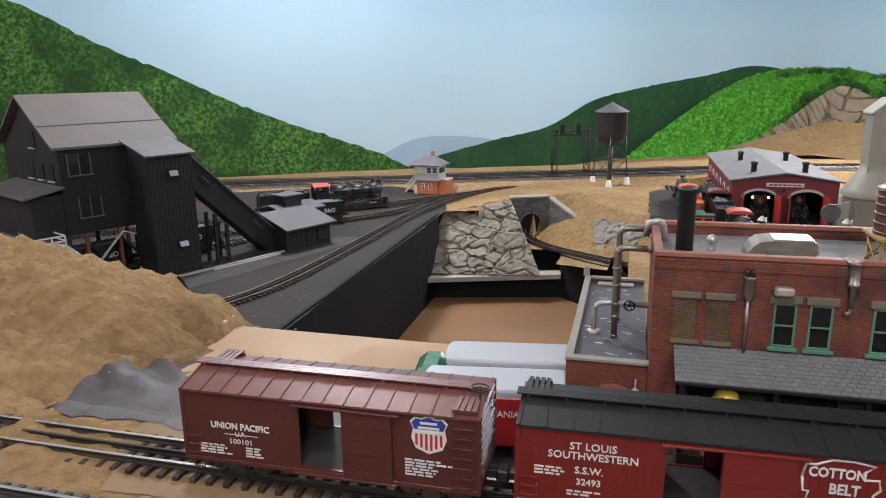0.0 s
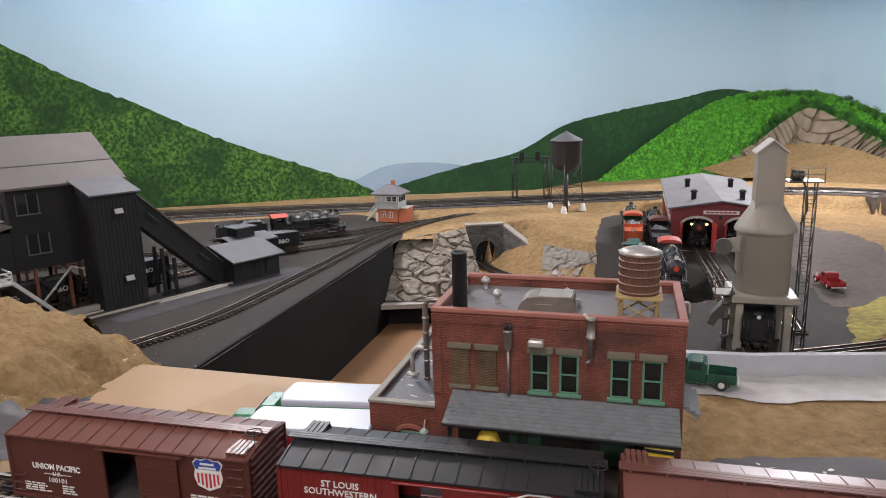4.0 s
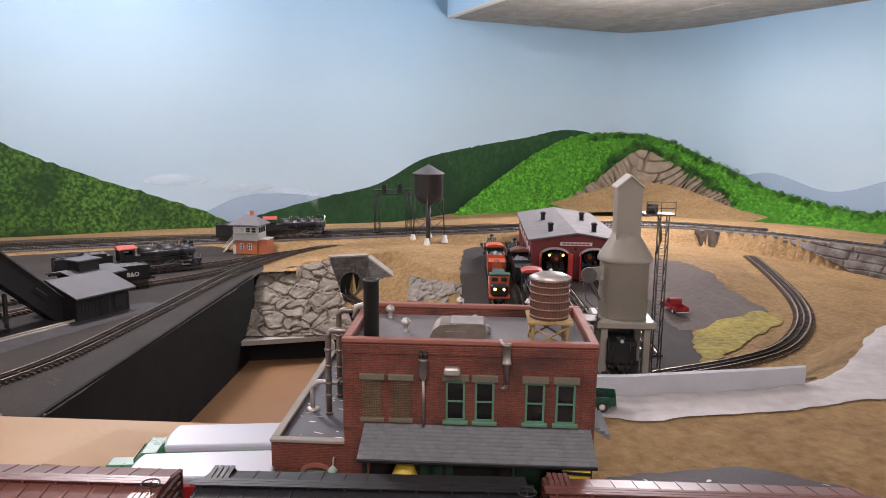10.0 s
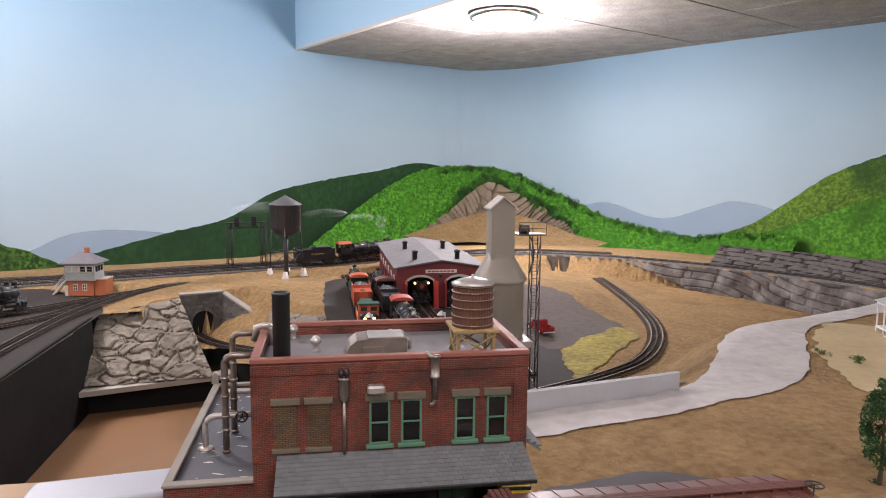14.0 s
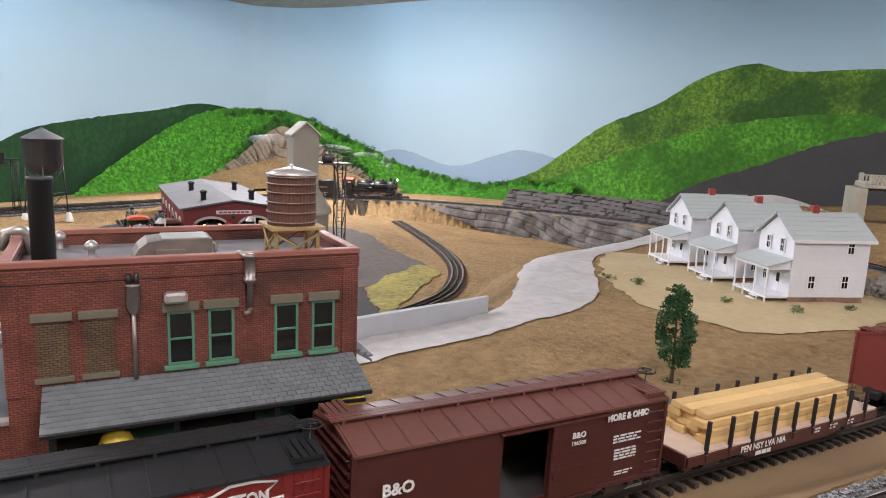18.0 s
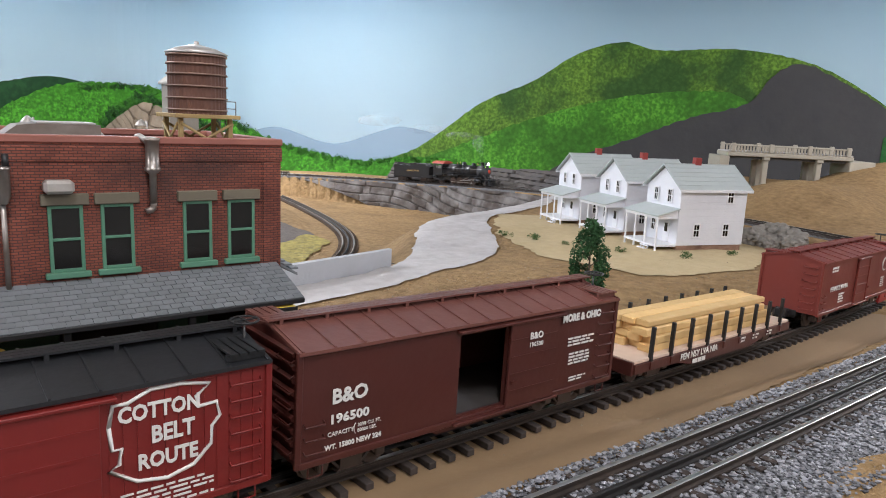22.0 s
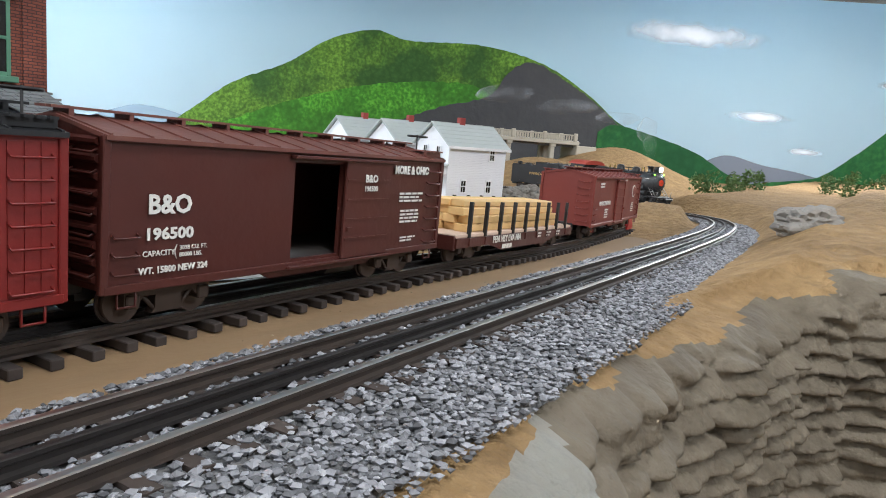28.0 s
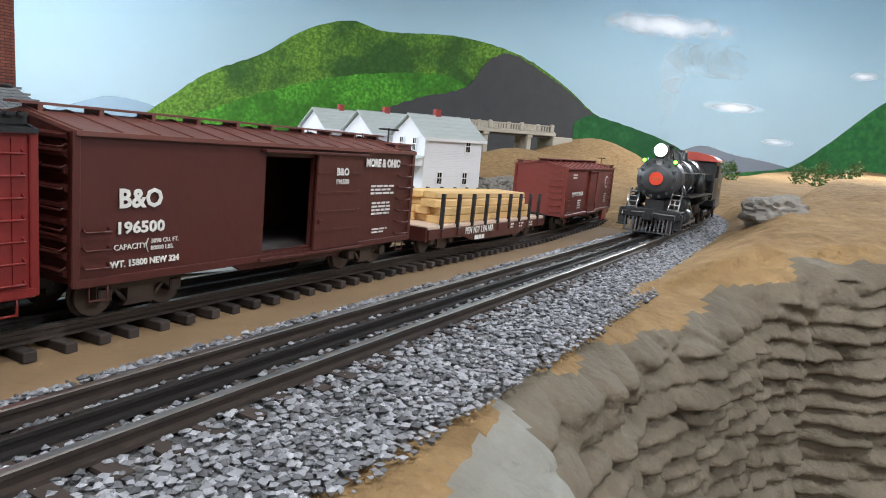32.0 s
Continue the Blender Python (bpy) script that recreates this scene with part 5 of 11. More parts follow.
def shield(parent, x, z, w, h, W=0.0635):
    """A railway shield emblem as plain coloured shapes."""
    out = [(-0.5, 0.32), (-0.38, 0.44), (-0.2, 0.42), (0, 0.5), (0.2, 0.42), (0.38, 0.44), (0.5, 0.32), (0.42, 0.15), (0.47, -0.1), (0.36, -0.36), (0, -0.5), (-0.36, -0.36), (-0.47, -0.1), (-0.42, 0.15)]
    y = -W / 2
    bm = prism(B(), [(x + a * w * 1.1, z + b * h * 1.08) for a, b in out], "y", y - 0.0005, y + 0.0003)
    part("emblem", bm, WHITE, parent, "white-edged shield emblem")
    bm = prism(B(), [(x + a * w, z + b * h) for a, b in out if b > -0.05] , "y", y - 0.0009, y)
    part("emblem_blue", bm, BLUE, parent, "blue shield field")
    for k in range(6):
        xx = x - 0.36 * w + k * 0.72 * w / 5
        d = abs(k - 2.5) / 2.5
        bm = box(B(), xx - 0.035 * w, xx + 0.035 * w, y - 0.0008, y, z - (0.46 - 0.16 * d) * h, z + 0.02 * h)
        part("emblem_stripe", bm, STRIPE, parent)
    for zz, ww in ((0.33, 0.5), (0.2, 0.62), (0.07, 0.55)):
        bm = box(B(), x - ww * w / 2, x + ww * w / 2, y - 0.0012, y, z + (zz - 0.03) * h, z + (zz + 0.035) * h)
        part("emblem_bar", bm, WHITE, parent)


BLUE = mat("emblem_blue", (0.03, 0.06, 0.3), 0.5, 0, 0.05, 60)
STRIPE = mat("emblem_red", (0.55, 0.03, 0.03), 0.5, 0, 0.05, 60)

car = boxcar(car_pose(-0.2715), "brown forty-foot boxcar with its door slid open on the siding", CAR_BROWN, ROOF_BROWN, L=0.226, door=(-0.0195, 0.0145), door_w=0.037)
letter(car, "UNION PACIFIC", -0.0665, 0.0475, 0.0072, bold=0.0002, sx=0.92)
letter(car, "U.P.", -0.0665, 0.0413, 0.0052)
letter(car, "100101", -0.0665, 0.0353, 0.0060, sx=1.1)
part("letter_rule", box(B(), -0.080, -0.053, -0.0322, -0.0316, 0.0404, 0.0408), WHITE, car)
bars(car, -0.1005, 0.0315, [0.020, 0.022, 0.019, 0.026], 0.0012, 0.0010)
bars(car, -0.063, 0.0315, [0.012, 0.012, 0.012, 0.014], 0.0012, 0.0010)
bars(car, 0.0605, 0.039, [0.026, 0.035, 0.02, 0.024, 0.022, 0.02], 0.0013, 0.0010)
shield(car, 0.078, 0.0585, 0.0245, 0.027)

car = boxcar(car_pose(-0.012), "oxide-red wood-sheathed boxcar with a black roof and open door", CAR_RED, ROOF_BLACK, L=0.243, boards=True, door=(-0.026, 0.008), door_w=0.043, ribs_end=False)
letter(car, "ST LOUIS", -0.072, 0.0625, 0.0075, bold=0.0001)
letter(car, "SOUTHWESTERN", -0.072, 0.0555, 0.0075, bold=0.0001)
letter(car, "S.S.W.", -0.074, 0.045, 0.0072, bold=0.0001)
letter(car, "32493", -0.074, 0.0365, 0.0066, bold=0.0001)
bars(car, -0.110, 0.046, [0.018, 0.02, 0.017], 0.0013, 0.0011)
bars(car, -0.088, 0.030, [0.022, 0.016], 0.0013, 0.0011)


def scroll_emblem(car, x, z, W=0.0635):
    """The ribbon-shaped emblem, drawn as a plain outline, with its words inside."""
    pts = [(-0.022, 0.008), (-0.0205, 0.0165), (-0.015, 0.0165), (-0.006, 0.0205), (0.006, 0.0205), (0.018, 0.0185), (0.012, 0.0135), (0.0135, 0.009), (0.021, 0.0095), (0.0225, 0.003), (0.019, -0.001), (0.0185, -0.009),
           (0.011, -0.0165), (0.0, -0.0195), (-0.012, -0.0175), (-0.0225, -0.0105), (-0.0185, -0.0085), (-0.0175, -0.002), (-0.021, -0.002), (-0.022, 0.008)]
    bm = B()
    for q, r in ((1.0, 0.0009),):
        pipe(bm, [Vector((x + a * q, -W / 2 - 0.0005, z + b * q)) for a, b in pts], r, 5)
    part("emblem", bm, WHITE, car, "white ribbon-shaped emblem")
    for words, dx, dz, s in (("COTTON", -0.0025, 0.0115, 0.0092), ("BELT", 0.0025, 0.0008, 0.0100), ("ROUTE", 0.0005, -0.0100, 0.0092)):
        letter(car, words, x + dx, z + dz, s, bold=0.0003, out=0.0010, sx=0.82)


scroll_emblem(car, 0.0765, 0.051)
bars(car, 0.058, 0.0290, [0.034, 0.040, 0.038, 0.030, 0.038], 0.0009, 0.0012)

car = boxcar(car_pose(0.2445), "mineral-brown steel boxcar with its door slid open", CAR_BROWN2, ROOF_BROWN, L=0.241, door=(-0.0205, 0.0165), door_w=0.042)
letter(car, "B&O", -0.0925, 0.0495, 0.0104, bold=0.0003)
letter(car, "196500", -0.0925, 0.0380, 0.0064, bold=0.0002, sx=1.22)
letter(car, "CAPACITY", -0.0972, 0.0305, 0.0032)
letter(car, "3098 CU. FT.", -0.0875, 0.0320, 0.0026, align="LEFT")
letter(car, "80000 LBS.", -0.0875, 0.0291, 0.0026, align="LEFT")
part("letter_brace", pipe(B(), [(-0.0884, -0.0323, 0.0333), (-0.0890, -0.0323, 0.0322), (-0.0894, -0.0323, 0.0305), (-0.0890, -0.0323, 0.0288), (-0.0884, -0.0323, 0.0277)], 0.00025, 5), WHITE, car)
letter(car, "WT. 15800 NEW 324", -0.0895, 0.0238, 0.0037, bold=0.0001)
letter(car, "MORE & OHIO", 0.1035, 0.0668, 0.0066, align="RIGHT", bold=0.0003, sx=0.90)
letter(car, "B&O", 0.0375, 0.0615, 0.0058, bold=0.00015, out=0.0042)
letter(car, "196500", 0.0375, 0.056, 0.0042, out=0.0042)
bars(car, 0.072, 0.0535, [0.026, 0.022, 0.026], 0.0012, 0.0010)
bars(car, 0.074, 0.043, [0.020, 0.022, 0.021, 0.02], 0.0012, 0.0010)
bars(car, 0.076, 0.0265, [0.017, 0.013], 0.0010, 0.0009)

car = boxcar(car_pose(0.866), "tuscan-red boxcar with closed door and a red wheel stop behind it", CAR_TUSC, CAR_TUSC, L=0.248, door=(-0.018, 0.018), door_w=0.001, ribs_end=False, panels=10)
bm = box(B(), -0.018, 0.018, -0.0340, -0.0320, 0.0185, 0.071, 0.0004)
for k in range(1, 5):
    box(bm, -0.017, 0.017, -0.0347, -0.0339, 0.0185 + 0.0105 * k - 0.0006, 0.0185 + 0.0105 * k + 0.0006)
part("closed_door", bm, CAR_TUSC, car)
letter(car, "PENNSYLVANIA", -0.07, 0.043, 0.0075, bold=0.0001)
bars(car, -0.098, 0.068, [0.018, 0.019], 0.0022, 0.0012)
bars(car, -0.068, 0.036, [0.017, 0.013, 0.016, 0.015], 0.0018, 0.0012)
bm = tube(B(), (0.085, -0.0325, 0.056), (0.085, -0.0318, 0.056), 0.0085, seg=24)
part("emblem", bm, WHITE, car, "round white emblem")
bm = tube(B(), (0.085, -0.0329, 0.056), (0.085, -0.0322, 0.056), 0.0065, seg=24)
part("emblem_field", bm, CAR_TUSC, car)
bars(car, 0.076, 0.04, [0.014, 0.012, 0.014, 0.013, 0.014], 0.0013, 0.0014)

# flat white sheet added to show as the pale gap under the boxcar
card = patch("white_card", [(0.205, -0.022), (0.29, -0.034), (0.365, -0.030), (0.372, 0.004), (0.215, 0.004)], SCUFF, "flat pale strip added behind the siding", 0.002, wobble=0.001, category="card", kind="")
stop = thing("wheel_stop", car_pose(1.012) @ pose(0, 0, -0.0052), "bright red cast bumper stop at the siding's end", "bumper stop")
RED_PLASTIC = mat("red_plastic", (0.42, 0.035, 0.03), 0.4, 0, 0.1, 40)
for s in (-1, 1):
    bm = prism(B(), [(-0.016, 0.0), (0.02, 0.0), (0.018, 0.006), (0.0, 0.022), (-0.006, 0.024), (-0.012, 0.008)], "y", s * 0.017 - 0.003, s * 0.017 + 0.003)
    part("side_casting", bm, RED_PLASTIC, stop)
part("crossbar", box(B(), -0.009, -0.003, -0.02, 0.02, 0.017, 0.024, 0.001), RED_PLASTIC, stop)


def flatcar():
    ob = thing("flatcar", car_pose(0.5355), "brown flatcar with a pale wooden deck and black stakes", "flatcar", "freight cars on the siding")
    L, W = 0.279, 0.058
    h = L / 2
    part("deck", box(B(), -h, h, -W / 2, W / 2, 0.0195, 0.0222, 0.0004), DECK, ob, "pale bare deck")
    for s in (-1, 1):
        y = s * W / 2
        bm = prism(B(), [(-h, 0.0195), (-h, 0.0125), (-h + 0.06, 0.0125), (-h + 0.085, 0.0075), (h - 0.085, 0.0075), (h - 0.06, 0.0125), (h, 0.0125), (h, 0.0195)], "y", y - 0.0016, y + 0.0016)
        part("side_sill", bm, CAR_BROWN2, ob)
        for k in range(9):
            x = -h + 0.022 + (L - 0.044) * k / 8
            part("stake_pocket", box(B(), x - 0.0022, x + 0.0022, y + s * 0.0012 - 0.0014, y + s * 0.0012 + 0.0014, 0.0135, 0.0195, 0.0003), CAR_BROWN2, ob)
            part("stake", box(B(), x - 0.0015, x + 0.0015, y + s * 0.0002 - 0.0014, y + s * 0.0002 + 0.0014, 0.0185, 0.046, 0.0003), BLACK, ob)
    part("underframe", box(B(), -h + 0.004, h - 0.004, -0.010, 0.010, 0.011, 0.0195), BLACK, ob)
    letter(ob, "PEN NSY LVA NIA", -0.045, 0.0162, 0.0078, W=0.0614, bold=0.0001)
    bars(ob, -0.055, 0.0118, [0.021], 0.0036, W=0.0614)
    bars(ob, 0.03, 0.0185, [0.009, 0.008], 0.0016, 0.0012, W=0.0614)
    bars(ob, 0.055, 0.0185, [0.012, 0.011], 0.0016, 0.0012, W=0.0614)
    bars(ob, 0.085, 0.0185, [0.010, 0.009], 0.0016, 0.0012, W=0.0614)
    for sx in (-1, 1):
        truck_part(ob, sx * (h - 0.036))
        coupler_part(ob, sx * (h - 0.002), sx)
        part("end_beam", box(B(), sx * h - 0.002, sx * h + 0.002, -W / 2, W / 2, 0.011, 0.0215, 0.0004), CAR_BROWN2, ob)
    return ob


flatcar()


def lumber_load():
    """Sawn boards stacked on the flatcar, each a part."""
    ob = thing("lumber_stack", car_pose(0.5355) @ pose(0, 0, 0.0222), "stack of fresh yellow sawn lumber on the flatcar", "lumber")
    rnd = random.Random(3)
    z = 0.0
    for layer, (n, w, h) in enumerate(((4, 0.0112, 0.0062), (4, 0.0112, 0.0062), (3, 0.0128, 0.0062), (3, 0.0112, 0.0055))):
        for k in range(n):
            y = (k - (n - 1) / 2) * (w + 0.0004)
            e0, e1 = -0.106 + rnd.uniform(-0.005, 0.004), 0.104 + rnd.uniform(-0.007, 0.006)
            bm = box(B(), e0, e1, y - w / 2, y + w / 2, z, z + h - 0.0003, 0.0007)
            for v in bm.verts:
                v.co += Vector((rnd.uniform(-0.0006, 0.0006), rnd.uniform(-0.0004, 0.0004), rnd.uniform(-0.0003, 0.0002)))
            part("board", bm, WOOD, ob)
        z += h
    return ob


lumber_load()

# ---------------------------------------------------------------- brick warehouse
def brick_material(name, c1, c2, mortar, bw=0.0042, bh=0.0015, soot=()):
    m = bpy.data.materials.new(name)
    m.use_nodes = True
    nd, ln = m.node_tree.nodes, m.node_tree.links
    b = nd["Principled BSDF"]
    b.inputs["Roughness"].default_value = 0.78
    tc = nd.new("ShaderNodeTexCoord")
    sep, comb, add = nd.new("ShaderNodeSeparateXYZ"), nd.new("ShaderNodeCombineXYZ"), nd.new("ShaderNodeMath")
    ln.new(tc.outputs["Object"], sep.inputs[0])
    add.operation = "ADD"
    ln.new(sep.outputs["X"], add.inputs[0])
    ln.new(sep.outputs["Y"], add.inputs[1])
    ln.new(add.outputs[0], comb.inputs[0])
    ln.new(sep.outputs["Z"], comb.inputs[1])
    br = nd.new("ShaderNodeTexBrick")
    br.inputs["Color1"].default_value, br.inputs["Color2"].default_value, br.inputs["Mortar"].default_value = (*c1, 1), (*c2, 1), (*mortar, 1)
    br.inputs["Scale"].default_value = 1.0
    br.inputs["Brick Width"].default_value, br.inputs["Row Height"].default_value = bw, bh
    br.inputs["Mortar Size"].default_value = 0.00026
    br.inputs["Mortar Smooth"].default_value = 0.3
    ln.new(comb.outputs[0], br.inputs["Vector"])
    n = nd.new("ShaderNodeTexNoise")
    n.inputs["Scale"].default_value, n.inputs["Detail"].default_value = 28, 8
    ln.new(tc.outputs["Object"], n.inputs["Vector"])
    mix = nd.new("ShaderNodeMix")
    mix.data_type = "RGBA"
    mix.blend_type = "MULTIPLY"
    mix.inputs["B"].default_value = (0.42, 0.36, 0.34, 1)
    mr = nd.new("ShaderNodeMapRange")
    mr.inputs["From Min"].default_value, mr.inputs["From Max"].default_value = 0.45, 0.75
    ln.new(n.outputs["Fac"], mr.inputs["Value"])
    ln.new(mr.outputs[0], mix.inputs["Factor"])
    ln.new(br.outputs["Color"], mix.inputs["A"])
    paint = mix.outputs["Result"]
    for x, z, rx, rz, much in soot:
        mp, ln3, fade, thick, smear = nd.new("ShaderNodeMapping"), nd.new("ShaderNodeVectorMath"), nd.new("ShaderNodeMapRange"), nd.new("ShaderNodeMath"), nd.new("ShaderNodeMix")
        mp.inputs["Location"].default_value, mp.inputs["Scale"].default_value = (-x / rx, 0, -z / rz), (1 / rx, 0, 1 / rz)
        ln.new(tc.outputs["Object"], mp.inputs[0])
        ln3.operation = "LENGTH"
        ln.new(mp.outputs[0], ln3.inputs[0])
        fade.interpolation_type = "SMOOTHSTEP"
        fade.inputs["From Min"].default_value, fade.inputs["From Max"].default_value = 0.1, 1.0
        fade.inputs["To Min"].default_value, fade.inputs["To Max"].default_value = much * 1.6, 0.0
        ln.new(ln3.outputs["Value"], fade.inputs["Value"])
        thick.operation, thick.use_clamp = "MULTIPLY", True
        ln.new(fade.outputs[0], thick.inputs[0])
        ln.new(n.outputs["Fac"], thick.inputs[1])
        smear.data_type = "RGBA"
        smear.inputs["B"].default_value = (0.022, 0.016, 0.014, 1)
        ln.new(paint, smear.inputs["A"])
        ln.new(thick.outputs[0], smear.inputs["Factor"])
        paint = smear.outputs["Result"]
    ln.new(paint, b.inputs["Base Color"])
    bp = nd.new("ShaderNodeBump")
    bp.invert = True
    bp.inputs["Distance"].default_value, bp.inputs["Strength"].default_value = 0.0008, 1.0
    ln.new(br.outputs["Fac"], bp.inputs["Height"])
    ln.new(bp.outputs[0], b.inputs["Normal"])
    return m


BRICK = brick_material("brick_red", (0.29, 0.082, 0.046), (0.205, 0.053, 0.032), (0.080, 0.033, 0.025), soot=((0.128, 0.154, 0.034, 0.017, 1.0), (0.083, 0.152, 0.03, 0.016, 0.5), (0.022, 0.145, 0.012, 0.03, 0.6), (0.105, 0.142, 0.01, 0.025, 0.6)))
BRICK_OLIVE = brick_material("bricked_in_window", (0.20, 0.125, 0.055), (0.14, 0.085, 0.042), (0.045, 0.03, 0.022))
BRICK_ORANGE = brick_material("brick_orange", (0.5, 0.15, 0.05), (0.42, 0.115, 0.045), (0.3, 0.14, 0.09), 0.006, 0.002)
COPING = mat("coping_red", (0.33, 0.12, 0.085), 0.6, 0, 0.3, 50, second=(0.22, 0.08, 0.06))
ROOF_TAR = mat("tar_roof", (0.13, 0.125, 0.135), 0.7, 0, 0.5, 40, 0.0006, 300, second=(0.24, 0.23, 0.235))
ANNEX_TAR = mat("annex_tar_roof", (0.06, 0.062, 0.075), 0.5, 0, 0.3, 40, 0.0004, 200, second=(0.11, 0.11, 0.12))
LINTEL = mat("olive_stone", (0.17, 0.145, 0.1), 0.8, 0, 0.3, 80, second=(0.1, 0.085, 0.06))
GREEN_FRAME = mat("green_paint", (0.095, 0.235, 0.145), 0.55, 0, 0.25, 90, second=(0.05, 0.13, 0.085))
DARK_GLASS = mat("dark_glass", (0.012, 0.011, 0.010), 0.12, 0, 0.2, 20)
STEEL = mat("weathered_steel", (0.42, 0.39, 0.36), 0.4, 0.75, 0.5, 90, 0.0002, 200, second=(0.14, 0.09, 0.06))
RUSTY_TIN = mat("rust_streaked_tin", (0.34, 0.30, 0.26), 0.5, 0.35, 0.5, 60, 0.0003, 200, second=(0.09, 0.055, 0.035))
STEEL_PALE = mat("galvanised", (0.62, 0.6, 0.57), 0.4, 0.6, 0.4, 90, second=(0.3, 0.24, 0.2))
STACK_BLACK = mat("stack_black", (0.03, 0.034, 0.036), 0.55, 0, 0.3, 60, second=(0.05, 0.055, 0.055))
SHINGLE = mat("slate_shingle", (0.165, 0.175, 0.18), 0.7, 0, 0.3, 90, 0.0002, 200, second=(0.11, 0.115, 0.12), per_object=0.12)
TANK_WOOD = mat("tank_staves", (0.13, 0.052, 0.03), 0.6, 0, 0.4, 90, 0.0003, 150, second=(0.07, 0.03, 0.02))
YELLOW_WOOD = mat("yellow_timber", (0.5, 0.36, 0.14), 0.7, 0, 0.5, 70, 0.0003, 150, second=(0.2, 0.12, 0.05))
YELLOW = mat("yellow_paint", (0.72, 0.5, 0.05), 0.5, 0, 0.2, 60, second=(0.5, 0.33, 0.04))
TRIM_STONE = mat("annex_coping", (0.3, 0.28, 0.24), 0.7, 0, 0.25, 60, second=(0.2, 0.18, 0.15))


def sash(parent, x, z, w, h, y=0.0):
    """A two-light sash window with lintel and sill, in a wall that faces -y."""
    win = part("window", box(B(), x - w / 2 - 0.003, x + w / 2 + 0.003, y - 0.0026, y + 0.002, z + h, z + h + 0.006, 0.0004), LINTEL, parent, "olive stone lintel over a green sash")
    part("sill", box(B(), x - w / 2 - 0.0025, x + w / 2 + 0.0025, y - 0.0034, y + 0.002, z - 0.003, z, 0.0004), GREEN_FRAME, win)
    t = 0.0018
    for nm, q in (("frame_side", (x - w / 2, x - w / 2 + t, z, z + h)), ("frame_side", (x + w / 2 - t, x + w / 2, z, z + h)), ("frame_top", (x - w / 2 + t, x + w / 2 - t, z + h - t, z + h)),
                  ("frame_bottom", (x - w / 2 + t, x + w / 2 - t, z, z + t)), ("meeting_rail", (x - w / 2 + t, x + w / 2 - t, z + h * 0.47, z + h * 0.47 + 0.0016))):
        part(nm, box(B(), q[0], q[1], y - 0.0012, y + 0.001, q[2], q[3], 0.0002), GREEN_FRAME, win)
    part("pane", box(B(), x - w / 2 + t, x + w / 2 - t, y - 0.0005, y + 0.0008, z + t, z + h * 0.47), DARK_GLASS, win)
    part("pane", box(B(), x - w / 2 + t, x + w / 2 - t, y - 0.0008, y + 0.0004, z + h * 0.47 + 0.0016, z + h - t), DARK_GLASS, win)
    return win


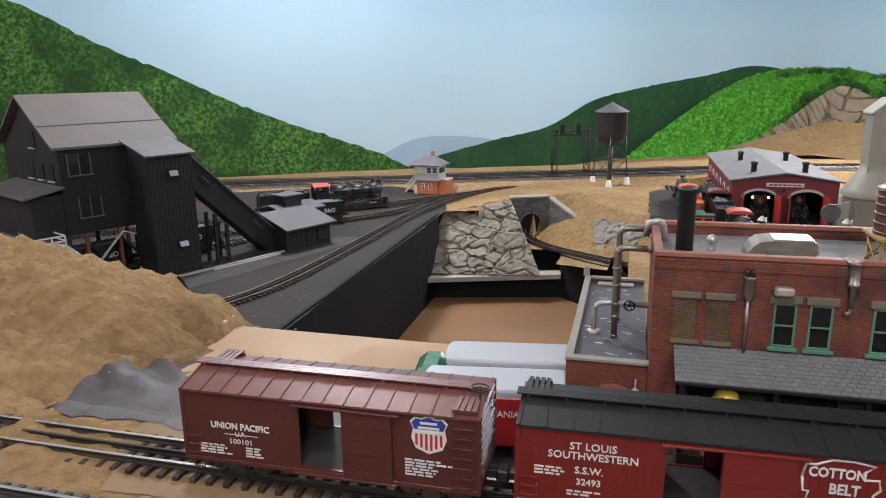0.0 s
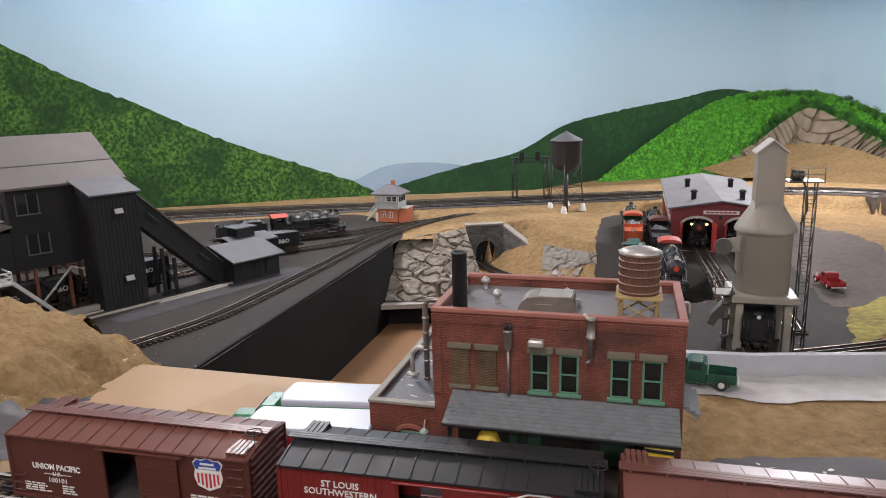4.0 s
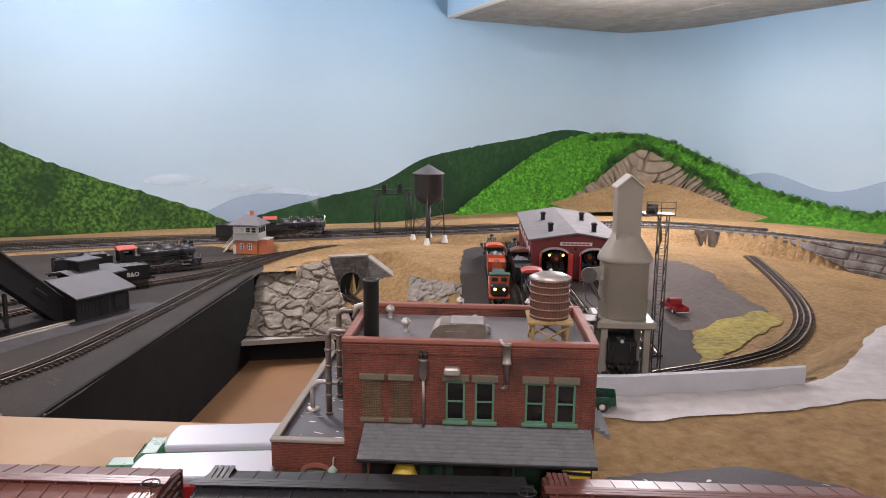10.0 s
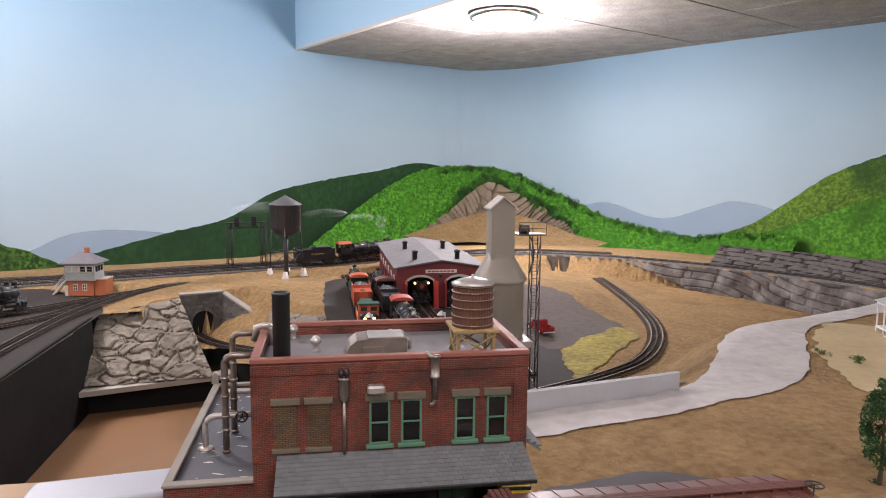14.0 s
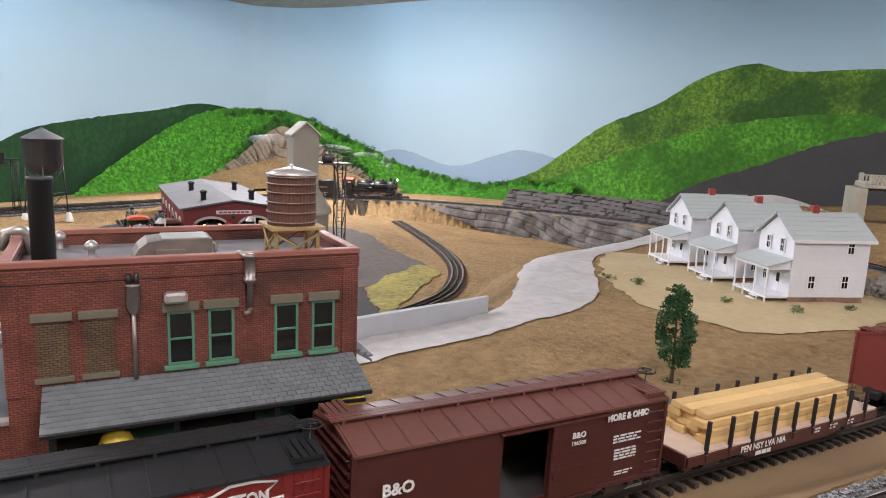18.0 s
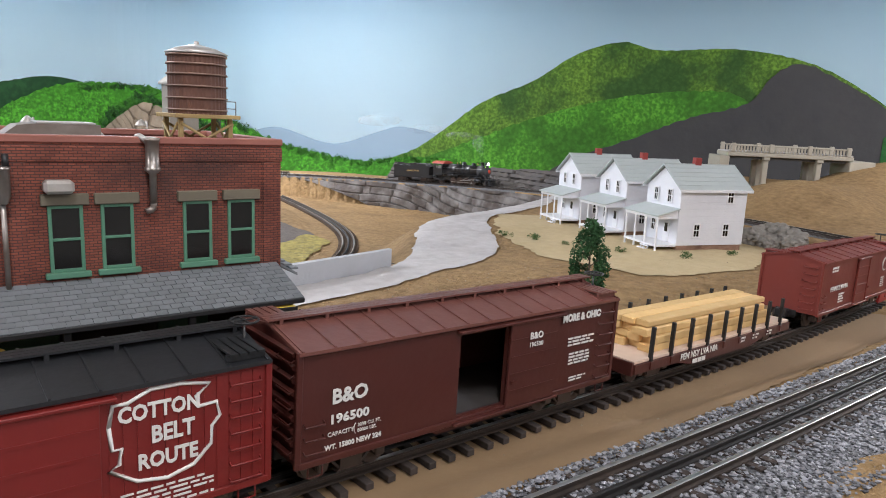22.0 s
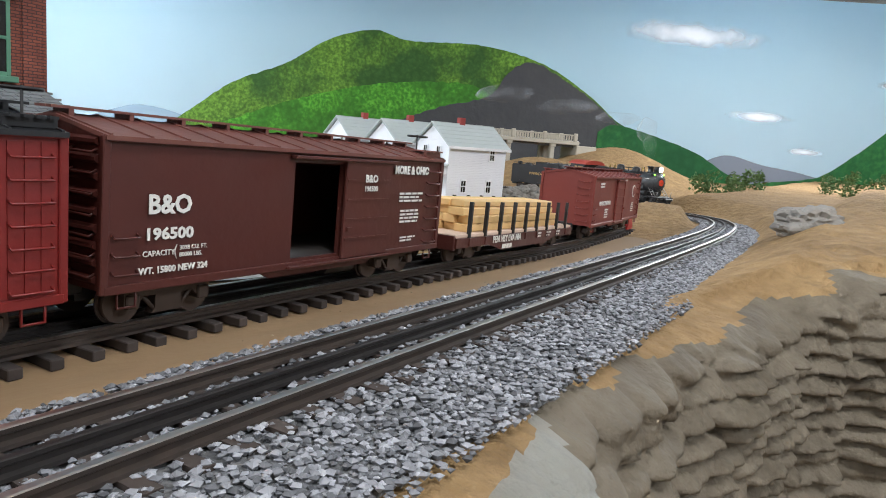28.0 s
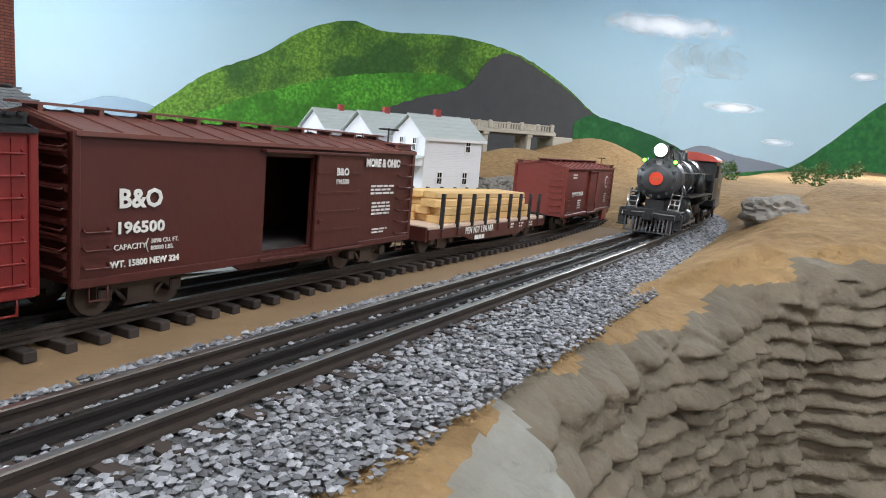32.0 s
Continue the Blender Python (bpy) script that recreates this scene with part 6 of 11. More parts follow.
def warehouse():
    ob = thing("brick_warehouse", pose(0, 0, 0), "two-storey red brick warehouse with flat roof and slate canopy", "warehouse")
    x0, x1, yb, zt = -0.0445, 0.172, 0.127, 0.170
    t = 0.005
    bm = box(B(), x0, x1, 0, t, 0.088, zt - 0.004)
    box(bm, x0, x0 + 0.022, 0, t, -0.004, 0.088)
    box(bm, x1 - 0.012, x1, 0, t, -0.004, 0.088)
    part("front_wall", bm, BRICK, ob)
    part("side_wall", box(B(), x0, x0 + t, t, yb - t, -0.06, zt - 0.004), BRICK, ob)
    part("side_wall", box(B(), x1 - t, x1, t, yb - t, -0.06, zt - 0.004), BRICK, ob)
    part("back_wall", box(B(), x0, x1, yb - t, yb, -0.06, zt - 0.004), BRICK, ob)
    # shade under the canopy is painted into this wall's dark colour
    part("recessed_wall", box(B(), x0 + t, x1 - t, 0.03, 0.033, -0.004, 0.09), SHADED_IN, ob, "recessed wall behind the dock, shade put into its dark colour")
    part("roof", box(B(), x0 + t, x1 - t, t, yb - t, zt - 0.016, zt - 0.012), ROOF_TAR, ob, "grey tar-and-gravel roof")
    for q in ((x0 - 0.001, x1 + 0.001, -0.001, t + 0.001), (x0 - 0.001, x1 + 0.001, yb - t - 0.001, yb + 0.001)):
        part("coping", box(B(), q[0], q[1], q[2], q[3], zt - 0.004, zt, 0.0006), COPING, ob, "red-brown coping")
    for q in ((x0 - 0.001, x0 + t + 0.001), (x1 - t - 0.001, x1 + 0.001)):
        part("coping", box(B(), q[0], q[1], t + 0.0012, yb - t - 0.0012, zt - 0.004, zt, 0.0006), COPING, ob, "red-brown coping")
    part("brick_band", box(B(), x0 - 0.0006, x1 + 0.0006, -0.0008, 0.001, zt - 0.0135, zt - 0.0055, 0.0002), BRICK, ob)
    for x in (x0 + 0.004, 0.0315, 0.089, x1 - 0.0075):
        part("pilaster", box(B(), x - 0.0042 if x > 0 else x0 - 0.0005, x + 0.0042, -0.0009, 0.001, 0.088, zt - 0.0138, 0.0002), BRICK, ob)
    for x in (-0.0195, 0.0055):
        part("bricked_window", box(B(), x - 0.0085, x + 0.0085, -0.0012, 0.001, 0.099, 0.1335, 0.0003), BRICK_OLIVE, ob, "bricked-in window in olive brick")
        part("lintel", box(B(), x - 0.011, x + 0.011, -0.0026, 0.001, 0.1335, 0.1385, 0.0004), LINTEL, ob)
        part("sill", box(B(), x - 0.0105, x + 0.0105, -0.0028, 0.001, 0.0955, 0.099, 0.0004), LINTEL, ob)
    for x in (0.0525, 0.0775, 0.1205, 0.1465):
        sash(ob, x, 0.0985, 0.0165, 0.0355)
    # slate canopy, shingle by shingle
    ya, za, yc, zc = -0.0008, 0.0930, -0.0405, 0.0795
    cx0, cx1 = -0.0265, 0.1690
    can = part("canopy", prism(B(), [(ya, za), (yc, zc), (yc, zc - 0.0018), (ya, za - 0.0018)], "x", cx0, cx1), SHINGLE, ob, "slate-grey shingled dock canopy")
    rows, n = 9, 33
    sl = math.atan2(za - zc, ya - yc)
    me_bm = box(B(), -(cx1 - cx0) / n / 2 + 0.00018, (cx1 - cx0) / n / 2 - 0.00018, -0.0027, 0.0025, 0, 0.0006)
    me = bpy.data.meshes.new("shingle")
    me_bm.to_mesh(me)
    me_bm.free()
    me.materials.append(SHINGLE)
    for r in range(rows):
        v = (r + 0.5) / rows
        for k in range(n):
            x = cx0 + (cx1 - cx0) * (k + 0.5) / n + (0.5 if r % 2 else 0) * (cx1 - cx0) / n * (1 if k < n - 1 else 0)
            o = new("shingle", me)
            o.parent = can
            o.matrix_basis = Matrix.Translation((x, yc + (ya - yc) * v, zc + (za - zc) * v + 0.0003)) @ Matrix.Rotation(sl - 0.06 + random.uniform(-0.015, 0.015), 4, "X")
    side = part("side_canopy", prism(B(), [(x1 + 0.0002, 0.0925), (x1 + 0.0145, 0.0835), (x1 + 0.0145, 0.0818), (x1 + 0.0002, 0.0908)], "y", 0.006, 0.058), SHINGLE, ob, "slate-grey shingled canopy on the end wall")
    for k in range(3):
        part("shingle_row", box(B(), x1 + 0.001 + 0.0045 * k, x1 + 0.006 + 0.0045 * k, 0.0062, 0.0578, 0.0928 - 0.0028 * k - 0.0012, 0.0928 - 0.0028 * k, 0, Matrix()), SHINGLE, side)
    part("canopy_edge", box(B(), cx0, cx1, yc - 0.0012, yc + 0.0006, zc - 0.0024, zc + 0.0002, 0.0003), BLACK, ob)
    for x in (cx0 + 0.006, 0.045, 0.105, cx1 - 0.008):
        part("canopy_post", box(B(), x - 0.0018, x + 0.0018, -0.0385, -0.035, -0.004, 0.079, 0.0003), BLACK, ob)
        part("canopy_beam", box(B(), x - 0.0015, x + 0.0015, -0.038, 0.028, 0.0755, 0.0775), BLACK, ob)
    part("dock", box(B(), x0 + 0.022, x1 - 0.004, -0.040, 0.03, 0.004, 0.019, 0.0006), mat("dock_boards", (0.09, 0.07, 0.055), 0.8, 0, 0.3, 60), ob, "dark timber loading dock")
    part("dock_door", box(B(), 0.104, 0.134, 0.0255, 0.0298, 0.019, 0.072, 0.0004), mat("door_green", (0.045, 0.12, 0.07), 0.6, 0, 0.2, 60), ob, "green dock door")
    part("dock_door", box(B(), 0.02, 0.05, 0.0255, 0.0298, 0.019, 0.072, 0.0004), mat("door_green", (0.045, 0.12, 0.07), 0.6), ob, "green dock door")
    # wall fittings
    x = 0.025
    part("downspout", tube(B(), (x, -0.0035, 0.091), (x, -0.0035, 0.139), 0.0013, seg=10), STEEL, ob)
    part("hopper_head", lathe(B(), [(0.0022, -0.004), (0.0038, 0.0), (0.0038, 0.0125), (0.0043, 0.0130), (0.0043, 0.0142), (0.0030, 0.0146), (0.0, 0.0146)], x, -0.0042, 0.140, 16), STEEL, ob, "rusty steel hopper head")
    for k in (-1, 1):
        part("vent_pipe", tube(B(), (x + k * 0.0021, -0.0040, 0.153), (x + k * 0.0021, -0.0040, 0.1605), 0.0016, seg=10), BLACK, ob)
    x = 0.0955
    part("flue", lathe(B(), [(0.0, 0.0), (0.0019, 0.0), (0.0019, 0.016), (0.0042, 0.018), (0.0042, 0.0195), (0.0036, 0.020), (0.0036, 0.0335), (0.0042, 0.034), (0.0042, 0.0355), (0.0, 0.0362)], x, -0.0046, 0.134, 18), STEEL, ob, "grey steel flue with a rusty collar")
    part("flue_outlet", pipe(B(), bend((x, -0.0046, 0.136), (x, -0.0046, 0.131), (x - 0.004, -0.0046, 0.1295), 0.002), 0.0018, 10), STEEL, ob)
    part("flue_elbow", pipe(B(), bend((x - 0.006, 0.008, 0.160), (x - 0.006, 0.002, 0.172), (x - 0.002, -0.0046, 0.167), 0.005), 0.0016, 10), STEEL_PALE, ob)
    part("vent_box", box(B(), 0.0425, 0.0565, -0.0085, 0.0005, 0.1405, 0.1475, 0.0016), STEEL_PALE, ob, "grey steel vent box")
    bm = pipe(B(), bend((x1, 0.07, 0.164), (x1 + 0.006, 0.07, 0.166), (x1 + 0.006, 0.07, 0.150), 0.003), 0.0015)
    part("overflow_pipe", bm, STEEL_PALE, ob)
    # roof fittings
    part("smokestack", lathe(B(), [(0.0, -0.002), (0.0068, -0.002), (0.0068, 0.058), (0.0072, 0.058), (0.0072, 0.060), (0.0058, 0.060), (0.0056, 0.045), (0, 0.045)], -0.0225, 0.017, zt - 0.012, 28), STACK_BLACK, ob, "tall black smokestack")
    part("stack_flashing", lathe(B(), [(0.0, 0.0), (0.0105, 0.0), (0.0102, 0.0012), (0.0074, 0.0018), (0, 0.0018)], -0.0225, 0.017, zt - 0.012, 24), GREY, ob)
    for x, y in ((0.003, 0.062), (-0.018, 0.108), (0.068, 0.078)):
        part("roof_vent", lathe(B(), [(0.0, 0.0), (0.0034, 0.0), (0.0026, 0.0012), (0.0022, 0.0065), (0.0046, 0.0075), (0.0046, 0.0105), (0.0028, 0.0125), (0.0008, 0.0138), (0, 0.0138)], x, y, zt - 0.012, 16), STEEL_PALE, ob, "mushroom roof vent")
    z = zt - 0.012
    bm = prism(B(), [(0.027, z), (0.0775, z), (0.0775, z + 0.0165), (0.044, z + 0.0165), (0.0365, z + 0.0155), (0.031, z + 0.0112), (0.028, z + 0.006)], "y", 0.032, 0.062)
    duct = part("air_unit", bm, RUSTY_TIN, ob, "rust-streaked rooftop air unit")
    part("access_panel", box(B(), 0.041, 0.060, 0.0305, 0.032, z + 0.0030, z + 0.0105, 0.0003), RUSTY_TIN, duct)
    part("top_panel", box(B(), 0.046, 0.0755, 0.034, 0.060, z + 0.0165, z + 0.0176, 0.0003), STEEL_PALE, duct)
    part("spout", pipe(B(), bend((0.0775, 0.05, z + 0.011), (0.082, 0.05, z + 0.011), (0.082, 0.05, z + 0.003), 0.003), 0.0014), STEEL_PALE, duct)
    for x, y in ((0.055, 0.124), (0.125, 0.124)):
        part("gooseneck_lamp", lathe(tube(B(), (x, y, zt - 0.006), (x, y, zt + 0.006), 0.0007, seg=6), [(0.0, 0.004), (0.0012, 0.0035), (0.0042, 0.0), (0.0044, -0.0006), (0, 0.0008)], x - 0.003, y + 0.003, zt + 0.003, 14), STEEL_PALE, ob, "pale green gooseneck lamp")
    # roof tank on its timber stand
    tank = thing("roof_water_tank", pose(0.1335, 0.0365, zt - 0.012), "dark red wooden water tank on a yellow timber stand", "water tank")
    for sx in (-1, 1):
        for sy in (-1, 1):
            part("leg", box(B(), sx * 0.0148 - 0.0014, sx * 0.0148 + 0.0014, sy * 0.0148 - 0.0014, sy * 0.0148 + 0.0014, 0, 0.0225, 0.0003), YELLOW_WOOD, tank)
    for sy in (-1, 1):
        for a, b in (((-0.0148, 0.002), (0.0148, 0.0195)), ((0.0148, 0.002), (-0.0148, 0.0195))):
            part("brace", tube(B(), (a[0], sy * 0.0165, a[1]), (b[0], sy * 0.0165, b[1]), 0.0009, seg=6), YELLOW_WOOD, tank)
            part("brace", tube(B(), (sy * 0.0165, a[0], a[1]), (sy * 0.0165, b[0], b[1]), 0.0009, seg=6), YELLOW_WOOD, tank)
    for k in range(9):
        y = -0.0185 + 0.037 * k / 8
        part("plank", box(B(), -0.0195, 0.0195, y - 0.0021, y + 0.0021, 0.0225 + random.uniform(0, 0.0003), 0.0250, 0.0003), YELLOW_WOOD, tank)
    bm = B()
    n = 40
    lo, hi = [], []
    for i in range(n * 2):
        a = 2 * math.pi * i / (n * 2)
        r = 0.0172 - (0.00035 if i % 2 else 0)
        lo.append(bm.verts.new((r * 1.0 * math.cos(a), r * math.sin(a), 0.0250)))
        hi.append(bm.verts.new((r * 0.985 * math.cos(a), r * 0.985 * math.sin(a), 0.0605)))
    for i in range(n * 2):
        bm.faces.new((lo[i], lo[(i + 1) % (2 * n)], hi[(i + 1) % (2 * n)], hi[i]))
    bm.faces.new(lo[::-1])
    bm.faces.new(hi)
    part("tub", bm, TANK_WOOD, tank, "dark red staved tub")
    for z in (0.0275, 0.0345, 0.0415, 0.0485, 0.0545, 0.0595):
        part("hoop", lathe(B(), [(0.0170, -0.0005), (0.0179, -0.0005), (0.0179, 0.0005), (0.0168, 0.0005)], 0, 0, z, 36), mat("hoop_iron", (0.3, 0.2, 0.15), 0.5, 0.5, 0.3, 90), tank)
    part("lid", lathe(B(), [(0.0180, 0.0605), (0.0184, 0.0612), (0.0120, 0.0640), (0.0, 0.0668)], 0, 0, 0, 36), STEEL_PALE, tank, "pale metal lid")
    part("hatch", lathe(B(), [(0.0016, 0.0), (0.0014, 0.0018), (0.0, 0.0024)], 0.0, 0.0, 0.0662, 12), STEEL_PALE, tank)
    # low annex
    an = thing("warehouse_annex", pose(0, 0, 0), "low brick annex with dark tar roof and rusty pipes", "annex")
    ax0, ax1, ayb, azt = -0.1125, -0.0455, 0.262, 0.072
    part("front_wall", box(B(), ax0, ax1 + 0.018, 0.008, 0.013, -0.01, azt - 0.003), BRICK, an)
    part("side_wall", box(B(), ax0, ax0 + 0.005, 0.013, ayb, -0.06, azt - 0.003), BRICK, an)
    part("back_wall", box(B(), ax0 + 0.005, ax1, ayb - 0.005, ayb, -0.06, azt - 0.003), BRICK, an)
    part("roof", box(B(), ax0 + 0.005, ax1, 0.013, ayb - 0.005, azt - 0.010, azt - 0.006), ANNEX_TAR, an, "dark tar roof with pale flecks")
    part("coping", box(B(), ax0 - 0.001, ax1 + 0.019, 0.0065, 0.0142, azt - 0.003, azt, 0.0005), TRIM_STONE, an)
    part("coping", box(B(), ax0 - 0.001, ax0 + 0.006, 0.0145, ayb, azt - 0.003, azt, 0.0005), TRIM_STONE, an)
    part("coping", box(B(), ax0 + 0.0062, ax1, ayb - 0.006, ayb + 0.001, azt - 0.003, azt, 0.0005), TRIM_STONE, an)
    part("finial", prism(B(), [(ax0 - 0.003, azt), (ax0 + 0.004, azt), (ax0 + 0.004, azt + 0.008), (ax0 + 0.0005, azt + 0.013), (ax0 - 0.003, azt + 0.008)], "y", ayb - 0.003, ayb + 0.003), TRIM_STONE, an, "pale stone finial")
    part("skylight", box(B(), ax0 + 0.015, ax1 - 0.012, ayb - 0.022, ayb - 0.012, azt - 0.006, azt - 0.003, 0.0006), STEEL_PALE, an, "pale skylight curb")
    arch = [(-0.0125 * math.cos(a), 0.006 * math.sin(a)) for a in [math.pi * i / 8 for i in range(9)]]
    part("window_arch", prism(B(), [(-0.072 + x * 1.15, 0.042 + z * 1.35) for x, z in arch] + [(-0.072 + x * 0.85, 0.042 + z * 0.75) for x, z in arch[::-1]], "y", 0.0062, 0.009), COPING, an)
    part("window_frame", box(B(), -0.0815, -0.0625, 0.0068, 0.009, 0.018, 0.0425, 0.0003), GREEN_FRAME, an)
    part("pane", box(B(), -0.0795, -0.0645, 0.0062, 0.0075, 0.020, 0.0405), DARK_GLASS, an)
    part("gooseneck_arm", pipe(B(), bend((-0.0545, 0.008, 0.056), (-0.0545, 0.0, 0.060), (-0.0545, -0.004, 0.052), 0.003), 0.0007, 6), STEEL_PALE, an)
    part("gooseneck_shade", lathe(B(), [(0.0, 0.003), (0.0012, 0.0028), (0.0045, -0.0012), (0.0046, -0.0018), (0.0, 0.0)], -0.0545, -0.004, 0.051, 16), mat("lamp_green", (0.3, 0.42, 0.33), 0.5), an, "pale green lamp shade")
    # pipes between annex roof and main building
    r = 0.0030
    for dy, zt2, xo in ((0.078, 0.1525, -0.075), (0.125, 0.1605, -0.074)):
        pts = bend((xo, dy, azt - 0.006), (xo, dy, zt2), (x0 + 0.001, dy, zt2), 0.008)
        part("steam_pipe", pipe(B(), pts, r, 12), STEEL, an, "rusty steel steam pipe")
        for z in (azt - 0.005, azt + 0.014, 0.098, 0.116, 0.132):
            part("pipe_collar", tube(B(), (xo, dy, z), (xo, dy, z + 0.0022), r * 1.3, seg=14), STEEL, an)
        part("pipe_flange", tube(B(), (x0 - 0.004, dy, zt2), (x0 + 0.0005, dy, zt2), r * 1.35, seg=14), STEEL, an)
    part("low_pipe", pipe(B(), bend((-0.094, 0.088, azt - 0.006), (-0.094, 0.088, 0.096), (x0 + 0.001, 0.088, 0.096), 0.010), 0.0026, 12), STEEL_PALE, an)
    part("low_pipe_foot", lathe(B(), [(0, 0), (0.0068, 0), (0.0068, 0.0016), (0.0034, 0.0030), (0, 0.0030)], -0.094, 0.088, azt - 0.006, 14), STEEL_PALE, an)
    bm = B()
    ring = [Vector((-0.062 + 0.0048 * math.cos(2 * math.pi * i / 14), 0.083, 0.096 + 0.0048 * math.sin(2 * math.pi * i / 14))) for i in range(15)]
    pipe(bm, ring, 0.0008, 6)
    for i in range(0, 14, 3):
        tube(bm, ring[i], (-0.062, 0.083, 0.096), 0.0005, seg=5)
    tube(bm, (-0.062, 0.082, 0.096), (-0.062, 0.088, 0.096), 0.0012, seg=8)
    part("valve_wheel", bm, BLACK, an, "black valve wheel")
    part("vent_elbow", pipe(B(), bend((x0 + 0.010, 0.09, zt - 0.012), (x0 + 0.008, 0.09, zt + 0.006), (x0 - 0.004, 0.09, zt + 0.004), 0.006) + [Vector((x0 - 0.006, 0.09, zt - 0.008))], 0.0034, 12), STEEL_PALE, an, "curved vent over the parapet")
    scuffs("annex_flecks", 40, ax0 + 0.01, ax1 - 0.004, 0.02, ayb - 0.03, 0.0003, 0.0035, "pale flecks on the annex roof", zf=lambda x, y: azt - 0.006)


warehouse()


def crate(m, label, material=YELLOW):
    ob = thing("crate", m, label, "crate", "dock freight")
    part("box", box(B(), -0.011, 0.011, -0.009, 0.009, 0, 0.018, 0.0004), material, ob)
    for s in (-1, 1):
        part("batten", box(B(), -0.0115, 0.0115, s * 0.0095 - 0.0006, s * 0.0095 + 0.0006, 0.0005, 0.003, 0.0002), BLACK, ob)
        part("batten", box(B(), -0.0115, 0.0115, s * 0.0095 - 0.0006, s * 0.0095 + 0.0006, 0.015, 0.0178, 0.0002), BLACK, ob)
        part("lid_flap", box(B(), -0.011, 0.011, s * 0.0046 - 0.0042, s * 0.0046 + 0.0042, 0.0182, 0.0192, 0.0002, Matrix.Rotation(s * 0.18, 4, "X")), material, ob)
    return ob


crate(pose(0.153, -0.033, 0.019) , "yellow wooden crate with open flaps on the dock")
crate(pose(0.153, -0.033, 0.0385, 0, 0, 8), "yellow wooden crate with open flaps stacked on another")
crate(pose(0.153, -0.0325, 0.058, 0, 0, -5), "yellow wooden crate with open flaps on the dock stack")
barrow = thing("hand_truck", pose(0.158, -0.062, 0.0, 0, 0, 20), "yellow two-wheeled hand truck beside the dock", "hand truck")
for s in (-1, 1):
    part("rail", pipe(B(), [(0.0, s * 0.005, 0.002), (0.004, s * 0.005, 0.022), (0.010, s * 0.0045, 0.030)], 0.0009, 6), YELLOW, barrow)
    part("wheel", tube(B(), (0.002, s * 0.0065, 0.0035), (0.002, s * 0.008, 0.0035), 0.0035, seg=14), BLACK, barrow)
part("toe_plate", box(B(), -0.007, 0.001, -0.006, 0.006, 0.001, 0.0018), YELLOW, barrow)
part("rung", box(B(), 0.003, 0.0045, -0.005, 0.005, 0.014, 0.0152), YELLOW, barrow)
sack = thing("sack_pile", pose(0.012, -0.03, 0.019), "yellow tarpaulin heap on the dock", "tarpaulin")
part("heap", lathe(B(), [(0.0, 0.0), (0.018, 0.0), (0.016, 0.03), (0.008, 0.05), (0, 0.055)], seg=14), YELLOW, sack)
for x in (0.028, 0.038):
    d = thing("dock_motor", pose(x, -0.03, 0.019), "black machinery on the dock", "machinery", "dock freight")
    part("housing", tube(B(), (-0.004, 0, 0.03), (0.004, 0, 0.03), 0.006, seg=16), BLACK, d)
    part("plinth", box(B(), -0.003, 0.003, -0.004, 0.004, 0, 0.026, 0.0004), BLACK, d)


# ---------------------------------------------------------------- road vehicles
TYRE = mat("tyre", (0.02, 0.02, 0.02), 0.8, 0, 0.1, 60)
RIM = mat("rim_white", (0.7, 0.7, 0.68), 0.4, 0.2, 0.1, 60)
GLASS = mat("car_glass", (0.02, 0.025, 0.03), 0.08, 0, 0.05, 20)


def wheel(parent, x, y, r, w, s):
    t = part("wheel", tube(B(), (x, y - w / 2, r), (x, y + w / 2, r), r, seg=20), TYRE, parent)
    part("hubcap", tube(B(), (x, y + s * w / 2, r), (x, y + s * (w / 2 + 0.0006), r), r * 0.55, r * 0.4, seg=16), RIM, t)
    return t


